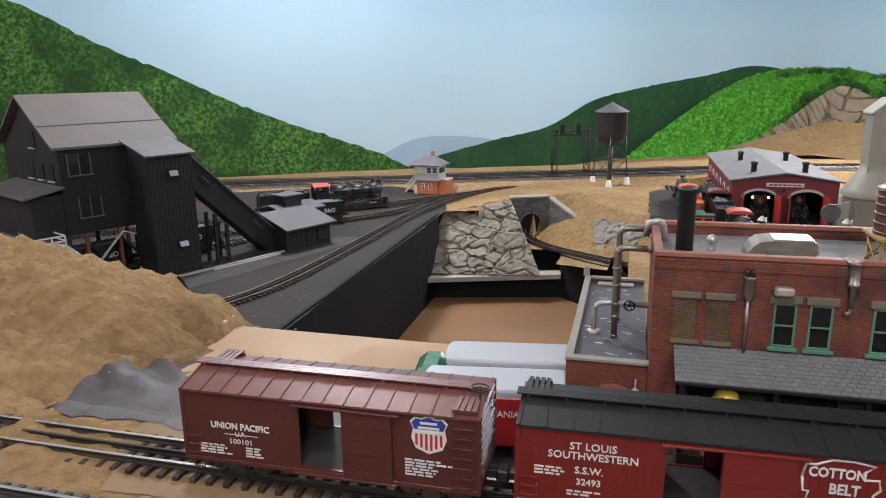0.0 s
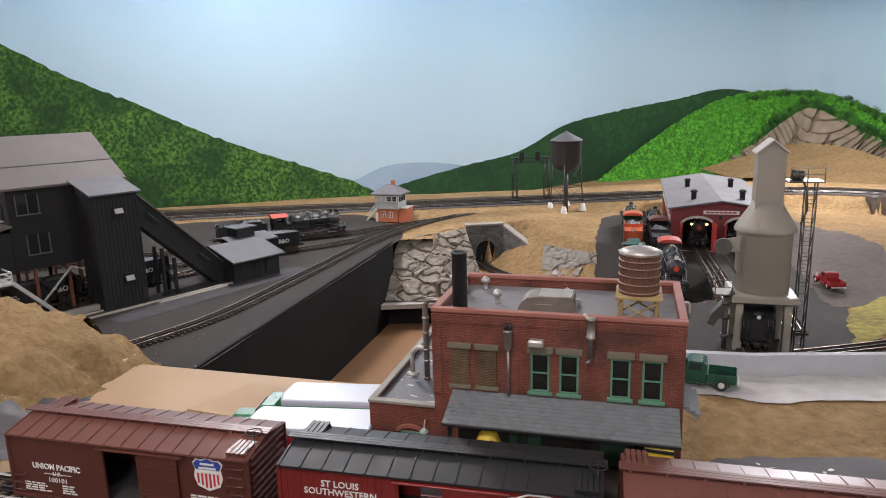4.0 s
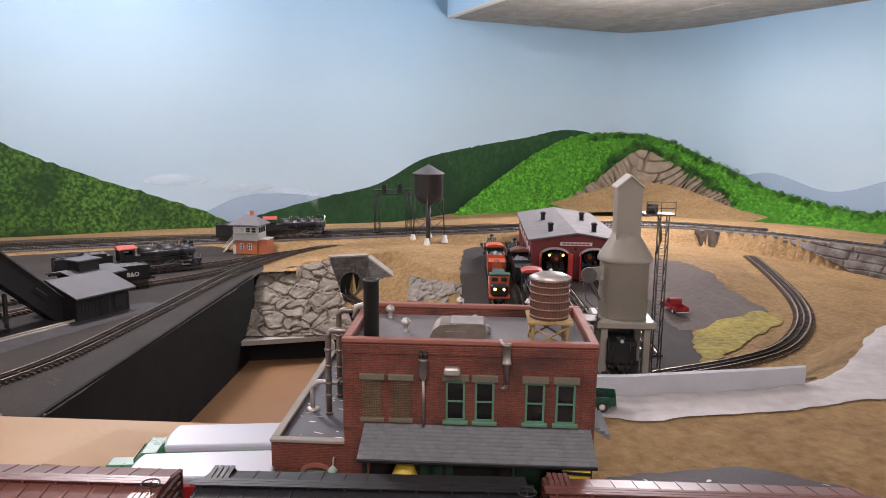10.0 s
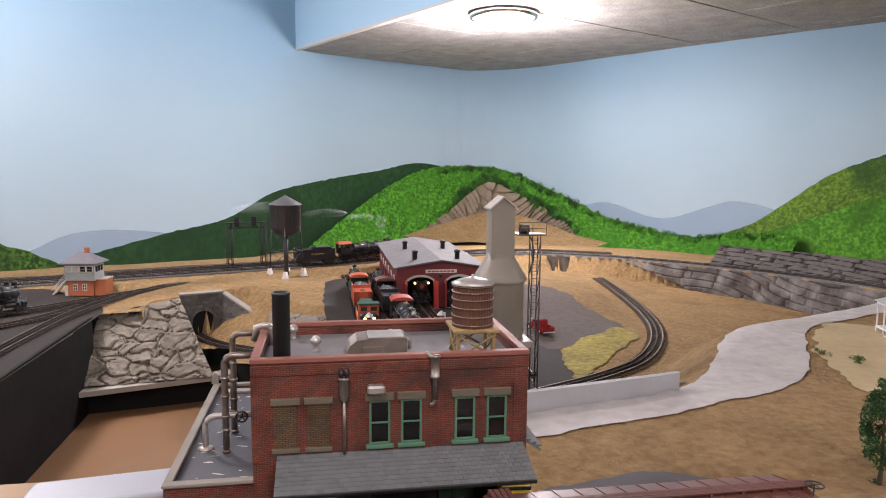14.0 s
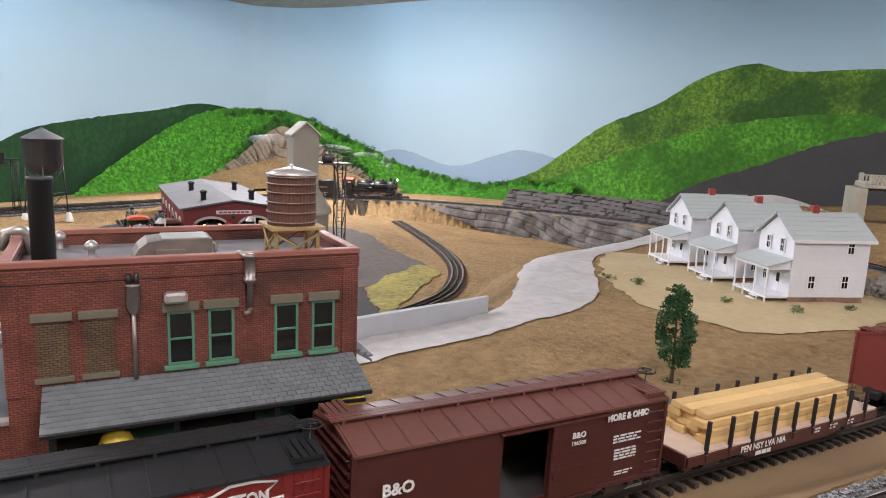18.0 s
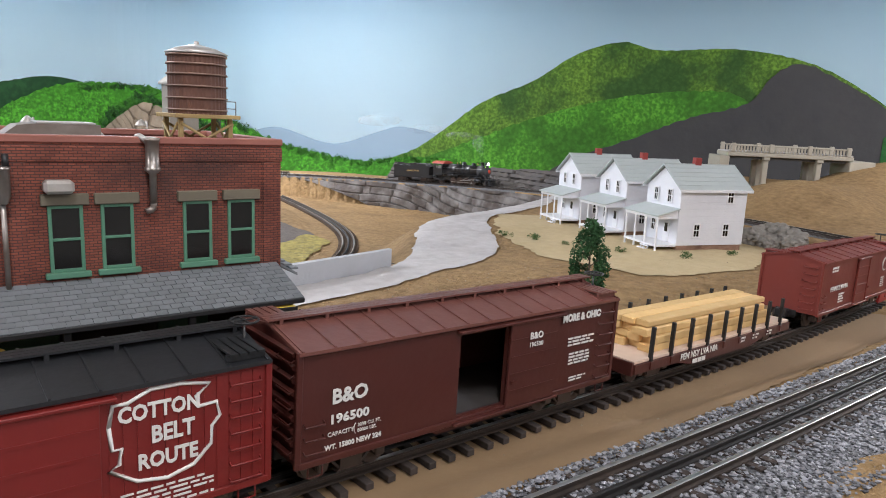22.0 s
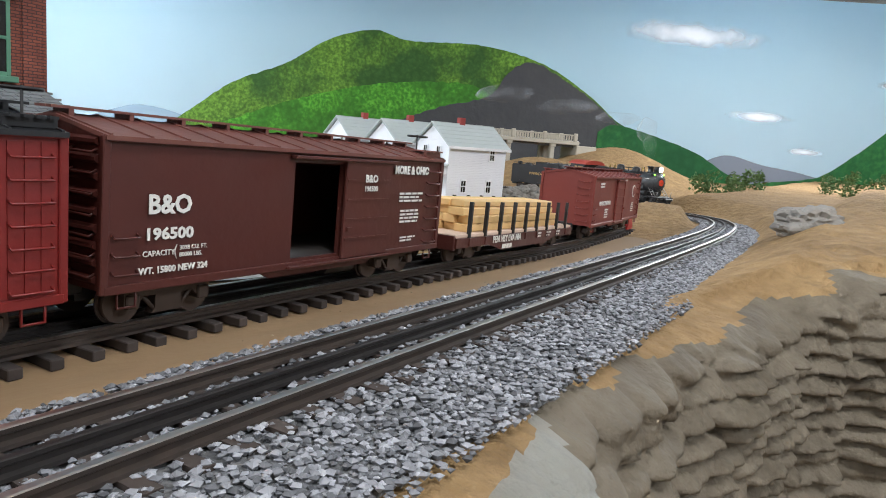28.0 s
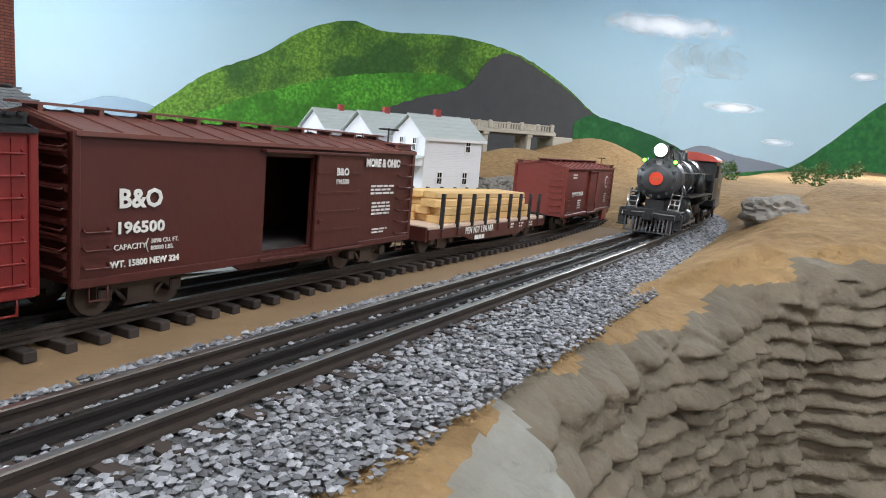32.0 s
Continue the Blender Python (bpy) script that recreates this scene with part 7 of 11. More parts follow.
def pickup(m, label, paint, name="pickup_truck"):
    """A rounded pre-war pickup: bonnet, cab, bed, fenders."""
    ob = thing(name, m, label, "pickup truck")
    part("hood", box(B(), 0.018, 0.049, -0.0125, 0.0125, 0.010, 0.0245, 0.0055), paint, ob)
    part("cab", prism(B(), [(-0.012, 0.010), (0.019, 0.010), (0.020, 0.024), (0.0135, 0.0355), (0.009, 0.0375), (-0.006, 0.0375), (-0.011, 0.0345), (-0.0125, 0.024)], "y", -0.0165, 0.0165), paint, ob)
    for s in (-1, 1):
        part("side_window", prism(B(), [(-0.006, 0.0255), (0.012, 0.0255), (0.0085, 0.034), (-0.005, 0.034)], "y", s * 0.0166 - 0.0003, s * 0.0166 + 0.0003), GLASS, ob)
        part("running_board", box(B(), -0.012, 0.022, s * 0.0195 - 0.003, s * 0.0195 + 0.003, 0.0075, 0.009, 0.0005), paint, ob)
        part("bed_side", box(B(), -0.050, -0.0135, s * 0.0185 - 0.0007, s * 0.0185 + 0.0007, 0.011, 0.0225, 0.0004), paint, ob)
        for x in (0.036, -0.032):
            arc = [(x + 0.0115 * math.cos(a), 0.008 + 0.0115 * math.sin(a)) for a in [math.pi * i / 8 for i in range(9)]]
            inner = [(x + 0.0088 * math.cos(a), 0.008 + 0.0088 * math.sin(a)) for a in [math.pi * i / 8 for i in range(8, -1, -1)]]
            part("fender", prism(B(), arc + inner, "y", s * 0.0185 - 0.0045, s * 0.0185 + 0.0045), paint, ob)
            wheel(ob, x, s * 0.0185, 0.0082, 0.0052, s)
        part("headlight", lathe(B(), [(0, 0.004), (0.0024, 0.0035), (0.003, 0.0), (0.002, -0.002), (0, -0.002)], 0.046, s * 0.0135, 0.0195, 12), RIM, ob)
    part("windscreen", prism(B(), [(-0.013, 0.0262), (0.013, 0.0262), (0.012, 0.0345), (-0.012, 0.0345)], "x", 0.0175, 0.0185), GLASS, ob)
    part("bed_floor", box(B(), -0.050, -0.0135, -0.0178, 0.0178, 0.010, 0.0115), paint, ob)
    part("tailgate", box(B(), -0.0512, -0.0500, -0.0182, 0.0182, 0.0112, 0.0222, 0.0003), paint, ob)
    part("front_board", box(B(), -0.0142, -0.0132, -0.0178, 0.0178, 0.0115, 0.0225), paint, ob)
    part("rear_bumper", box(B(), -0.0545, -0.0525, -0.018, 0.018, 0.0075, 0.0105, 0.0005), RIM, ob)
    part("grille", box(B(), 0.0488, 0.0496, -0.007, 0.007, 0.0115, 0.022, 0.0003), RIM, ob)
    part("chassis", box(B(), -0.05, 0.047, -0.008, 0.008, 0.006, 0.0102), BLACK, ob)
    return ob


PAINT_GREEN = mat("truck_green", (0.015, 0.07, 0.045), 0.22, 0, 0.08, 40)
PAINT_RED = mat("truck_red", (0.28, 0.02, 0.025), 0.22, 0, 0.08, 40)
pickup(pose(0.222, 0.412, land(0.22, 0.41) + 0.004, 0, 0, 172), "dark green vintage pickup truck parked on the concrete road", PAINT_GREEN)
pickup(pose(0.632, 1.40, land(0.632, 1.4) + 0.006, 0, 0, 100), "dark red vintage pickup truck in the engine yard", PAINT_RED)


def trailer_truck(m, label, body_paint, cab_paint, cab=True):
    ob = thing("delivery_truck", m, label, "delivery truck", "trucks beside the annex")
    L, W, H = 0.122, 0.052, 0.066
    out = [(-L / 2, 0.016), (L / 2, 0.016), (L / 2, H - 0.005), (L / 2 - 0.004, H), (-L / 2 + 0.004, H), (-L / 2, H - 0.005)]
    part("van_body", prism(B(), [(-W / 2, 0.016), (W / 2, 0.016), (W / 2, H - 0.006), (W / 2 - 0.003, H - 0.002), (-W / 2 + 0.003, H - 0.002), (-W / 2, H - 0.006)], "x", -L / 2, L / 2), body_paint, ob)
    n = 10
    ring = [(-L / 2 + 0.001, -W / 2 + 0.001)] + [(L / 2, -W / 2 + 0.001), (L / 2, W / 2 - 0.001)] + [(-L / 2 + 0.001, W / 2 - 0.001)]
    nose = [(-L / 2 - 0.006 * math.sin(math.pi * i / n), (W / 2 - 0.001) * math.cos(math.pi * i / n)) for i in range(n + 1)]
    bm = prism(B(), [(L / 2, -W / 2 + 0.001), (L / 2, W / 2 - 0.001)] + nose, "z", H - 0.004, H + 0.002)
    es = [e for e in bm.edges if abs(e.verts[0].co.z - H - 0.002) < 1e-5 and abs(e.verts[1].co.z - H - 0.002) < 1e-5]
    bmesh.ops.bevel(bm, geom=es, offset=0.0025, segments=2, affect="EDGES", profile=0.5)
    part("roof", bm, ROOF_WHITE, ob, "smooth pale grey roof")
    for x in (L / 2 - 0.02, L / 2 - 0.038, -L / 2 + 0.03):
        for s in (-1, 1):
            wheel(ob, x, s * (W / 2 - 0.004), 0.0095, 0.006, s)
    part("chassis", box(B(), -L / 2, L / 2, -0.012, 0.012, 0.009, 0.016), BLACK, ob)
    if cab:
        part("cab", box(B(), -L / 2 - 0.034, -L / 2 - 0.006, -0.024, 0.024, 0.012, 0.058, 0.007), cab_paint, ob)
        part("windscreen", box(B(), -L / 2 - 0.0348, -L / 2 - 0.0335, -0.017, 0.017, 0.042, 0.052, 0.0004), GLASS, ob)
        part("hood", box(B(), -L / 2 - 0.070, -L / 2 - 0.030, -0.015, 0.015, 0.012, 0.042, 0.007), cab_paint, ob)
        part("grille", box(B(), -L / 2 - 0.0715, -L / 2 - 0.0695, -0.008, 0.008, 0.013, 0.030, 0.0005), CHROME, ob)
        for s in (-1, 1):
            part("fender", box(B(), -L / 2 - 0.066, -L / 2 - 0.034, s * 0.019 - 0.006, s * 0.019 + 0.006, 0.014, 0.024, 0.005), cab_paint, ob)
            part("headlight", lathe(B(), [(0, 0.0035), (0.003, 0.002), (0.003, -0.002), (0, -0.003)], -L / 2 - 0.066, s * 0.0165, 0.031, 12), CHROME, ob)
            wheel(ob, -L / 2 - 0.050, s * 0.02, 0.0095, 0.006, s)
    return ob


ROOF_WHITE = mat("van_roof", (0.47, 0.50, 0.56), 0.35, 0, 0.08, 20)
VAN_RED = mat("van_red", (0.38, 0.02, 0.025), 0.3, 0, 0.08, 30)
CAB_GREEN = mat("cab_green", (0.03, 0.17, 0.075), 0.3, 0, 0.1, 30)
v = trailer_truck(pose(-0.172, 0.008, -0.0225, 0, 0, 8), "red delivery van with a smooth pale roof by the annex", VAN_RED, CAB_GREEN)
text_on(v, "PENNSYLVANIA RAILROAD", Matrix.Translation((0.012, -0.0264, 0.046)) @ FACE, 0.0082, WHITE, bold=0.0001)
v = trailer_truck(pose(-0.168, 0.074, -0.0235, 0, 0, 8), "green delivery van with a smooth pale roof and blue panel", CAB_GREEN, CAB_GREEN, cab=True)
part("side_panel", box(B(), 0.0, 0.03, -0.0266, -0.0258, 0.045, 0.060), mat("panel_blue", (0.05, 0.35, 0.7), 0.4), v, "bright blue side panel")
part("side_panel_white", box(B(), -0.022, -0.001, -0.0266, -0.0258, 0.045, 0.060), ROOF_WHITE, v)

# ---------------------------------------------------------------- plywood, pit and fascia
tagged(link_bm("plywood_deck", box(B(), -0.60, -0.12, 0.10, 0.268, -0.05, -0.034, 0.001), PLY), "bare tan plywood deck with a cut edge", "plywood deck", kind="structure")
tagged(link_bm("plywood_strip", prism(B(), [(-0.64, 0.235), (-0.605, 0.215), (-0.605, 0.275), (-0.64, 0.29)], "z", -0.046, -0.022), mat("fresh_cut_wood", (0.75, 0.58, 0.4), 0.6, 0, 0.2, 40)), "pale strip of fresh cut wood", "wood strip", kind="structure")
tagged(link_bm("cardboard_sheet", prism(B(), [(-0.42, 0.14), (-0.18, 0.12), (-0.16, 0.215), (-0.38, 0.235)], "z", -0.0337, -0.0315), mat("cardboard_sheet", (0.45, 0.29, 0.16), 0.7, 0, 0.2, 20)), "flat brown cardboard sheet lying on the plywood", "cardboard", kind="structure")
tagged(link_bm("pit_floor", box(B(), -0.8, 0.1, 0.24, 2.2, -0.47, -0.455), PLY_DARK), "glossy brown hardboard at the bottom of the pit", "board", kind="structure")


def fascia(name, pts, z0, z1, t=0.008, material=None, label="matt black fascia board around the pit"):
    line = spline([(p[0], p[1], 0) for p in pts], 0.04)
    bm = sweep(B(), line, [(-t, z0), (0, z0), (0, z1), (-t, z1)])
    return tagged(link_bm(name, bm, material or FASCIA), label, "fascia", kind="structure")


fascia("fascia_left", [(-0.66, 0.36), (-0.705, 0.5), (-0.712, 0.9), (-0.716, 1.3), (-0.72, 1.62), (-0.722, 1.78)], -0.46, -0.166)
fascia("fascia_right", [(-0.29, 1.80), (-0.2, 1.72), (-0.1, 1.645), (-0.062, 1.5), (-0.058, 0.9), (-0.058, 0.3)], -0.46, -0.30)
fascia("fascia_front", [(-0.70, 0.30), (-0.4, 0.292), (-0.13, 0.29)], -0.46, -0.05)
fascia("fascia_back", [(-0.72, 1.70), (-0.5, 1.75), (-0.29, 1.80)], -0.46, -0.375)
tagged(link_bm("pit_ledge", prism(B(), [(-0.72, 1.625), (-0.285, 1.765), (-0.29, 1.82), (-0.72, 1.70)], "z", -0.378, -0.362), mat("ledge_grey", (0.42, 0.39, 0.35), 0.7, 0, 0.3, 20, 0.001)), "pale grey board ledge below the rock wall", "ledge", kind="structure")


def rock_sheet(name, label, place, nu, nv, material, depth=0.02, crack=18.0, seed=0.0, category="rock wall"):
    """A cracked rock surface: place(u, v) gives point and outward direction."""
    bm = B()
    grid = []
    for i in range(nu + 1):
        col = []
        for j in range(nv + 1):
            p, n = place(i / nu, j / nv)
            p, n = Vector(p), Vector(n).normalized()
            q = Vector((p.x * crack, p.y * crack, p.z * crack * 1.5 + seed))
            q += 0.35 * Vector((noise.noise(q * 1.1), noise.noise(q * 1.3 + Vector((5, 0, 0))), noise.noise(q * 0.9)))
            dd, pp = noise.voronoi(q)
            edge = min(1.0, (dd[1] - dd[0]) * 6.5)
            tilt = noise.noise(pp[0] * 3.1) * 0.5
            slope = (q - pp[0]).dot(Vector((noise.noise(pp[0] * 5), noise.noise(pp[0] * 7), noise.noise(pp[0] * 9))))
            h = depth * (0.55 * edge ** 0.5 + tilt * 0.7 + 0.9 * slope) + depth * 0.22 * noise.noise(q * 2.6) + depth * 0.12 * noise.noise(q * 6)
            col.append(bm.verts.new(p + n * h))
        grid.append(col)
    for a, b in zip(grid, grid[1:]):
        for j in range(nv):
            bm.faces.new((a[j], b[j], b[j + 1], a[j + 1]))
    bmesh.ops.recalc_face_normals(bm, faces=bm.faces)
    return tagged(link_bm(name, bm, material, smooth=False), label, category, kind="structure")


def bedded_sheet(name, label, place, nu, nv, material, depth=0.02, beds=14.0, slant=0.5, length=3.0, seed=0.0, category="rock face"):
    """A rock surface of slanting beds with open cracks between the blocks; place(u, v) gives point, direction and the run along it."""
    bm = B()
    grid = []
    for i in range(nu + 1):
        col = []
        for j in range(nv + 1):
            p, n, run = place(i / nu, j / nv)
            p, n = Vector(p), Vector(n).normalized()
            tilt = slant * math.sin(run * 1.7 + seed)
            q = (p.z + tilt * (run % 40.0)) * beds + 0.8 * noise.noise(Vector((run * 3, p.z * 5, seed)))
            k = math.floor(q)
            bed = q - k
            dd, pp = noise.voronoi(Vector((run * length + k * 2.7, 0.5 + seed, k * 4.0)))
            edge = min(1.0, (dd[1] - dd[0]) * 5) ** 0.5
            lip = min(1.0, 5 * min(bed, 1 - bed)) ** 0.5
            h = depth * (1.1 * min(1.0, 1.5 * edge * lip) + 0.7 * noise.noise(Vector((pp[0].x * 2.1, k * 1.9, seed))) + 0.35 * bed) + depth * 0.3 * noise.noise(Vector((run * 11, p.z * 14, seed)))
            col.append(bm.verts.new(p + n * h))
        grid.append(col)
    for a, b in zip(grid, grid[1:]):
        for j in range(nv):
            bm.faces.new((a[j], b[j], b[j + 1], a[j + 1]))
    bmesh.ops.recalc_face_normals(bm, faces=bm.faces)
    return tagged(link_bm(name, bm, material), label, category, kind="structure")


def tunnel_rock(u, v):
    x = -0.735 + u * (0.235 + 0.15 * (1 - v))
    y = 1.675 + 0.06 * u + v * (0.22 + 0.05 * u)
    top = -0.185 + 0.03 * u
    lo = -0.362
    return (x, y, lo + (top - lo) * v), (0.1, -1, 0.45)


rock_sheet("rock_wall", "cracked pale grey plaster rock wall beside the tunnel", tunnel_rock, 90, 60, ROCK_WALL, 0.026, 15)
CUT_TOP = np.array([(6.3, -0.2), (6.45, -0.12), (6.6, -0.04), (6.78, 0.075), (6.93, 0.15), (7.03, 0.18), (7.12, 0.172), (7.3, 0.11), (7.51, 0.04), (7.7, -0.035), (7.86, -0.105), (7.97, -0.2)])


def cutting(u, v):
    s = 6.32 + 1.63 * u
    top = float(np.interp(s, CUT_TOP[:, 0], CUT_TOP[:, 1]))
    x, y = wall_at(s, 0.44 - 0.27 * v)
    return (x, y, -0.25 + (top + 0.25) * v), (0.05, -0.9, 0.35), s


bedded_sheet("rock_cutting", "tan rock cutting with slanting cracked beds", cutting, 190, 70, ROCK_TAN, 0.055, 13, 0.16, 4.0, 2.0)
hill("brown sandy bank at the foot of the rock cutting", [(6.0, -0.17), (6.3, -0.12), (6.6, -0.06), (6.9, -0.03), (7.3, -0.015), (7.7, -0.03), (7.95, -0.075), (8.15, -0.12), (8.4, -0.15)], -0.2, 0.40, 0.74, SAND, 0.006, name="sand_bank", category="bank")
rock_sheet("rock_ledge", "small grey rock outcrop on the sandy bank", lambda u, v: ((-0.19 + 0.2 * u, 1.86 - 0.12 * u + 0.1 * v, -0.30 + 0.10 * v), (0.2, -1, 0.6)), 40, 24, ROCK, 0.018, 22, 3.0)


RS = frames_along(REAR_PTS)[1]
I0 = int(np.argmin(np.hypot(REAR_PTS[:, 0] - 1.3, REAR_PTS[:, 1] - 2.57)))
I1 = int(np.argmin(np.hypot(REAR_PTS[:, 0] - 1.85, REAR_PTS[:, 1] - 1.3)))


def rear_wall(side, z0, z1, lean):
    def place(u, v):
        k = I0 + (I1 - I0) * u
        i = int(k)
        p = REAR_PTS[i] * (1 - (k - i)) + REAR_PTS[min(i + 1, len(REAR_PTS) - 1)] * (k - i)
        s = RS[i] * side
        zb, zt = p[2] + z0 * (0.04 + 0.96 * smooth(0.0, 0.45, u)) + 0.02 * smooth(0.1, 0.4, u) * noise.noise(Vector((k * 0.13, 4.1, 0))), p[2] + z1
        q = p + s * (0.028 + 0.03 * smooth(0.12, 0.32, u) + lean * (1 - v) * smooth(0.05, 0.3, u) + 0.012 * smooth(0.1, 0.3, u) * noise.noise(Vector((k * 0.2, 1.1, v * 1.5))))
        return (q[0], q[1], zb + (zt - zb) * v), (s[0], s[1], 0.25), k * 0.02
    return place


bedded_sheet("retaining_rock", "pale grey rock retaining wall below the main line", rear_wall(1, -0.12, -0.004, 0.03), 260, 44, ROCK_PALE, 0.008, 34, 0.012, 7, 1.0, "rock wall")
I0 = int(np.argmin(np.hypot(REAR_PTS[:, 0] - 1.62, REAR_PTS[:, 1] - 2.2)))
I1 = int(np.argmin(np.hypot(REAR_PTS[:, 0] - 1.8, REAR_PTS[:, 1] - 0.9)))


def slate_face(u, v):
    k = I0 + (I1 - I0) * u
    i = int(k)
    p = REAR_PTS[i] * (1 - (k - i)) + REAR_PTS[i + 1] * (k - i)
    q = p - RS[i] * (0.05 + 0.09 * v)
    return (q[0], q[1], p[2] - 0.01 + 0.08 * v), (-RS[i][0], -RS[i][1], 0.6), k * 0.02


bedded_sheet("slate_cutting", "dark layered slate cutting behind the main line", lambda u, v: (slate_face(u, v)[0], [-c for c in slate_face(u, v)[1][:2]] + [0.6], slate_face(u, v)[2]), 220, 34, ROCK_DARK, 0.014, 70, 0.003, 6, 7.0, "rock wall")


# ---------------------------------------------------------------- front cliff
def dice(*k):
    """A repeatable number from 0 to 1 for a lattice place."""
    return 0.5 + 0.5 * noise.cell(Vector((*[q * 1.37 + 0.11 for q in k],) + (0.5,) * (3 - len(k))))


def coursed(run, z):
    """Relief of rough, flat-bedded stones: undercut joints, blunt noses, courses that sag and pinch out."""
    w = z * 76 + 0.9 * noise.noise(Vector((run * 5, 0.4, z * 5))) + 0.35 * noise.noise(Vector((run * 17, 2.4, z * 9)))
    k = math.floor(w)
    f = w - k
    u = run * (12 + 9 * dice(k, 7)) + 10 * dice(k, 3) + 0.25 * noise.noise(Vector((run * 30, k, 1)))
    c = math.floor(u)
    g = u - c
    bulge = dice(k, c, 1)
    ends = min(1.0, min(g, 1 - g) * 5) ** 0.6
    nose = smooth(0.0, 0.16, f) * (1 - 0.75 * smooth(0.30, 1.0, f))
    return 0.006 * bulge + 0.0135 * nose * (0.4 + 0.6 * ends) * (0.45 + 0.7 * dice(c, k, 5))


def cliff():
    """The layered rock edge of the layout: flat-bedded courses under a lumpy plaster rim."""
    bm = B()
    grid = []
    nu, nv = 620, 240
    for i in range(nu + 1):
        x = 0.02 + 2.2 * (i / nu) ** 1.5
        c = cliff_edge(x)
        dx = float(np.interp(x + 0.06, CLIFF_X, CLIFF_Y) - np.interp(x - 0.06, CLIFF_X, CLIFF_Y))
        out = Vector((dx, -0.12, 0)).normalized()
        top = land(x, c + 0.034) + 0.002
        run = x + 1.2 * max(0.0, x - 0.44)
        nose = lump(x, 0, 0.165, 0, 0.05, 1, 1.0)
        rim = 0.075 + 0.05 * noise.noise(Vector((run * 8, 6.1, 0)))
        col = []
        for j in range(nv + 1):
            v = j / nv
            z = top - 0.46 * v ** 1.15
            deep = smooth(rim * 0.6, rim * 1.5, v) * (1 - 0.75 * nose * (1 - smooth(0.15, 0.4, v)))
            d2, p2 = noise.voronoi(Vector((run * 34 + 3, 1.5, z * 44)))
            crag = smooth(0.02, 0.06, v) * (1 - 0.75 * deep) * (0.010 * min(1, (d2[1] - d2[0]) * 2.2) ** 0.5 + 0.010 * noise.noise(Vector((p2[0].x * 5.3, p2[0].z * 3.1, 2.0))))
            h = 0.014 * noise.noise(Vector((run * 8, 0, z * 2))) + 0.005 * noise.noise(Vector((run * 19, 3, z * 4))) + deep * coursed(run, z) + crag
            h += 0.0026 * noise.noise(Vector((x * 60, 5, z * 90))) + 0.0014 * noise.noise(Vector((x * 140, 5, z * 170)))
            h += 0.016 * smooth(0.0, 0.07, v) + 0.016 * nose * smooth(0.02, 0.10, v) - 0.02 * smooth(0.3, 0.6, v) * nose + 0.02 * v
            if v < 0.03:
                h = -0.034 + (h + 0.034) * smooth(0.0, 0.03, v)
                z = max(z, land(x + out.x * h, c + out.y * h) + 0.0012) if v < 0.012 else z
            col.append(bm.verts.new((x + out.x * h, c + out.y * h, z)))
        grid.append(col)
    for a, b in zip(grid, grid[1:]):
        for j in range(nv):
            f = bm.faces.new((a[j], a[j + 1], b[j + 1], b[j]))
            x, z = a[j].co.x, a[j].co.z
            ragged = noise.noise(Vector((x * 24, 1.7, z * 16)))
            crust = 62 * lump(x, 0, 0.155, 0, 0.04, 1, 1.0) - 6 + 8 * ragged
            pale = j < crust
            sandy = 7 + 5 * ragged + 45 * smooth(0.135, 0.075, x)
            f.material_index = 2 if j < sandy else 1 if pale else 0
            f.smooth = True
    bmesh.ops.recalc_face_normals(bm, faces=bm.faces)
    return tagged(link_bm("rock_cliff", bm, [CLIFF, CLIFF_PALE, SAND]), "layered tan-grey rock cliff along the layout's edge", "cliff", kind="structure")


cliff()
tagged(link_bm("fascia_aisle", box(B(), -1.8, 0.04, -0.325, -0.318, -0.7, -0.02), FASCIA), "plain black layout edge board", "fascia", kind="structure")


def boulder(x, y, z, r, seed, label, sz=0.75):
    bm = B()
    bmesh.ops.create_icosphere(bm, subdivisions=4, radius=r)
    for v in bm.verts:
        q = v.co / r
        dd, pp = noise.voronoi(q * 1.6 + Vector((seed * 2.1, 0, 0)))
        k = 0.85 + 0.28 * noise.noise(pp[0] * 2.7) + 0.35 * min(0.5, dd[1] - dd[0]) + 0.12 * noise.noise(q * 4 + Vector((seed, 3, 0))) + 0.05 * noise.noise(q * 11)
        v.co = Vector((v.co.x * k * 1.2, v.co.y * k, v.co.z * k * sz))
    ob = link_bm("boulder", bm, ROCK)
    ob.location = (x, y, z)
    return tagged(ob, label, "boulder", "boulders")


for x, y, r, s in ((1.485, 0.40, 0.035, 1), (1.53, 0.345, 0.04, 2), (1.50, 0.325, 0.03, 3), (1.56, 0.40, 0.038, 4), (1.475, 0.36, 0.026, 5)):
    boulder(x, y, land(x, y) + r * 0.35, r, s, "grey boulder on the bank beside the last house")
boulder(0.86, -0.288, land(0.86, -0.288) + 0.002, 0.036, 6, "pale grey slab of rock bedded in sand by the main line", 0.62)


# ---------------------------------------------------------------- concrete retaining wall and road bridge
tagged(link_bm("retaining_wall", prism(B(), [(0.16, 0.452), (0.30, 0.462), (0.56, 0.520), (0.60, 0.532), (0.60, 0.541), (0.56, 0.531), (0.30, 0.474), (0.16, 0.464)], "z", -0.2, -0.026), mat("wall_concrete", (0.47, 0.48, 0.5), 0.7, 0, 0.35, 30, 0.0008, 120, second=(0.34, 0.34, 0.35))), "low weathered concrete retaining wall along the road", "retaining wall", kind="structure")
BRIDGE_C = mat("bridge_concrete", (0.44, 0.40, 0.32), 0.75, 0, 0.3, 30, 0.0008, 90, second=(0.30, 0.265, 0.21))


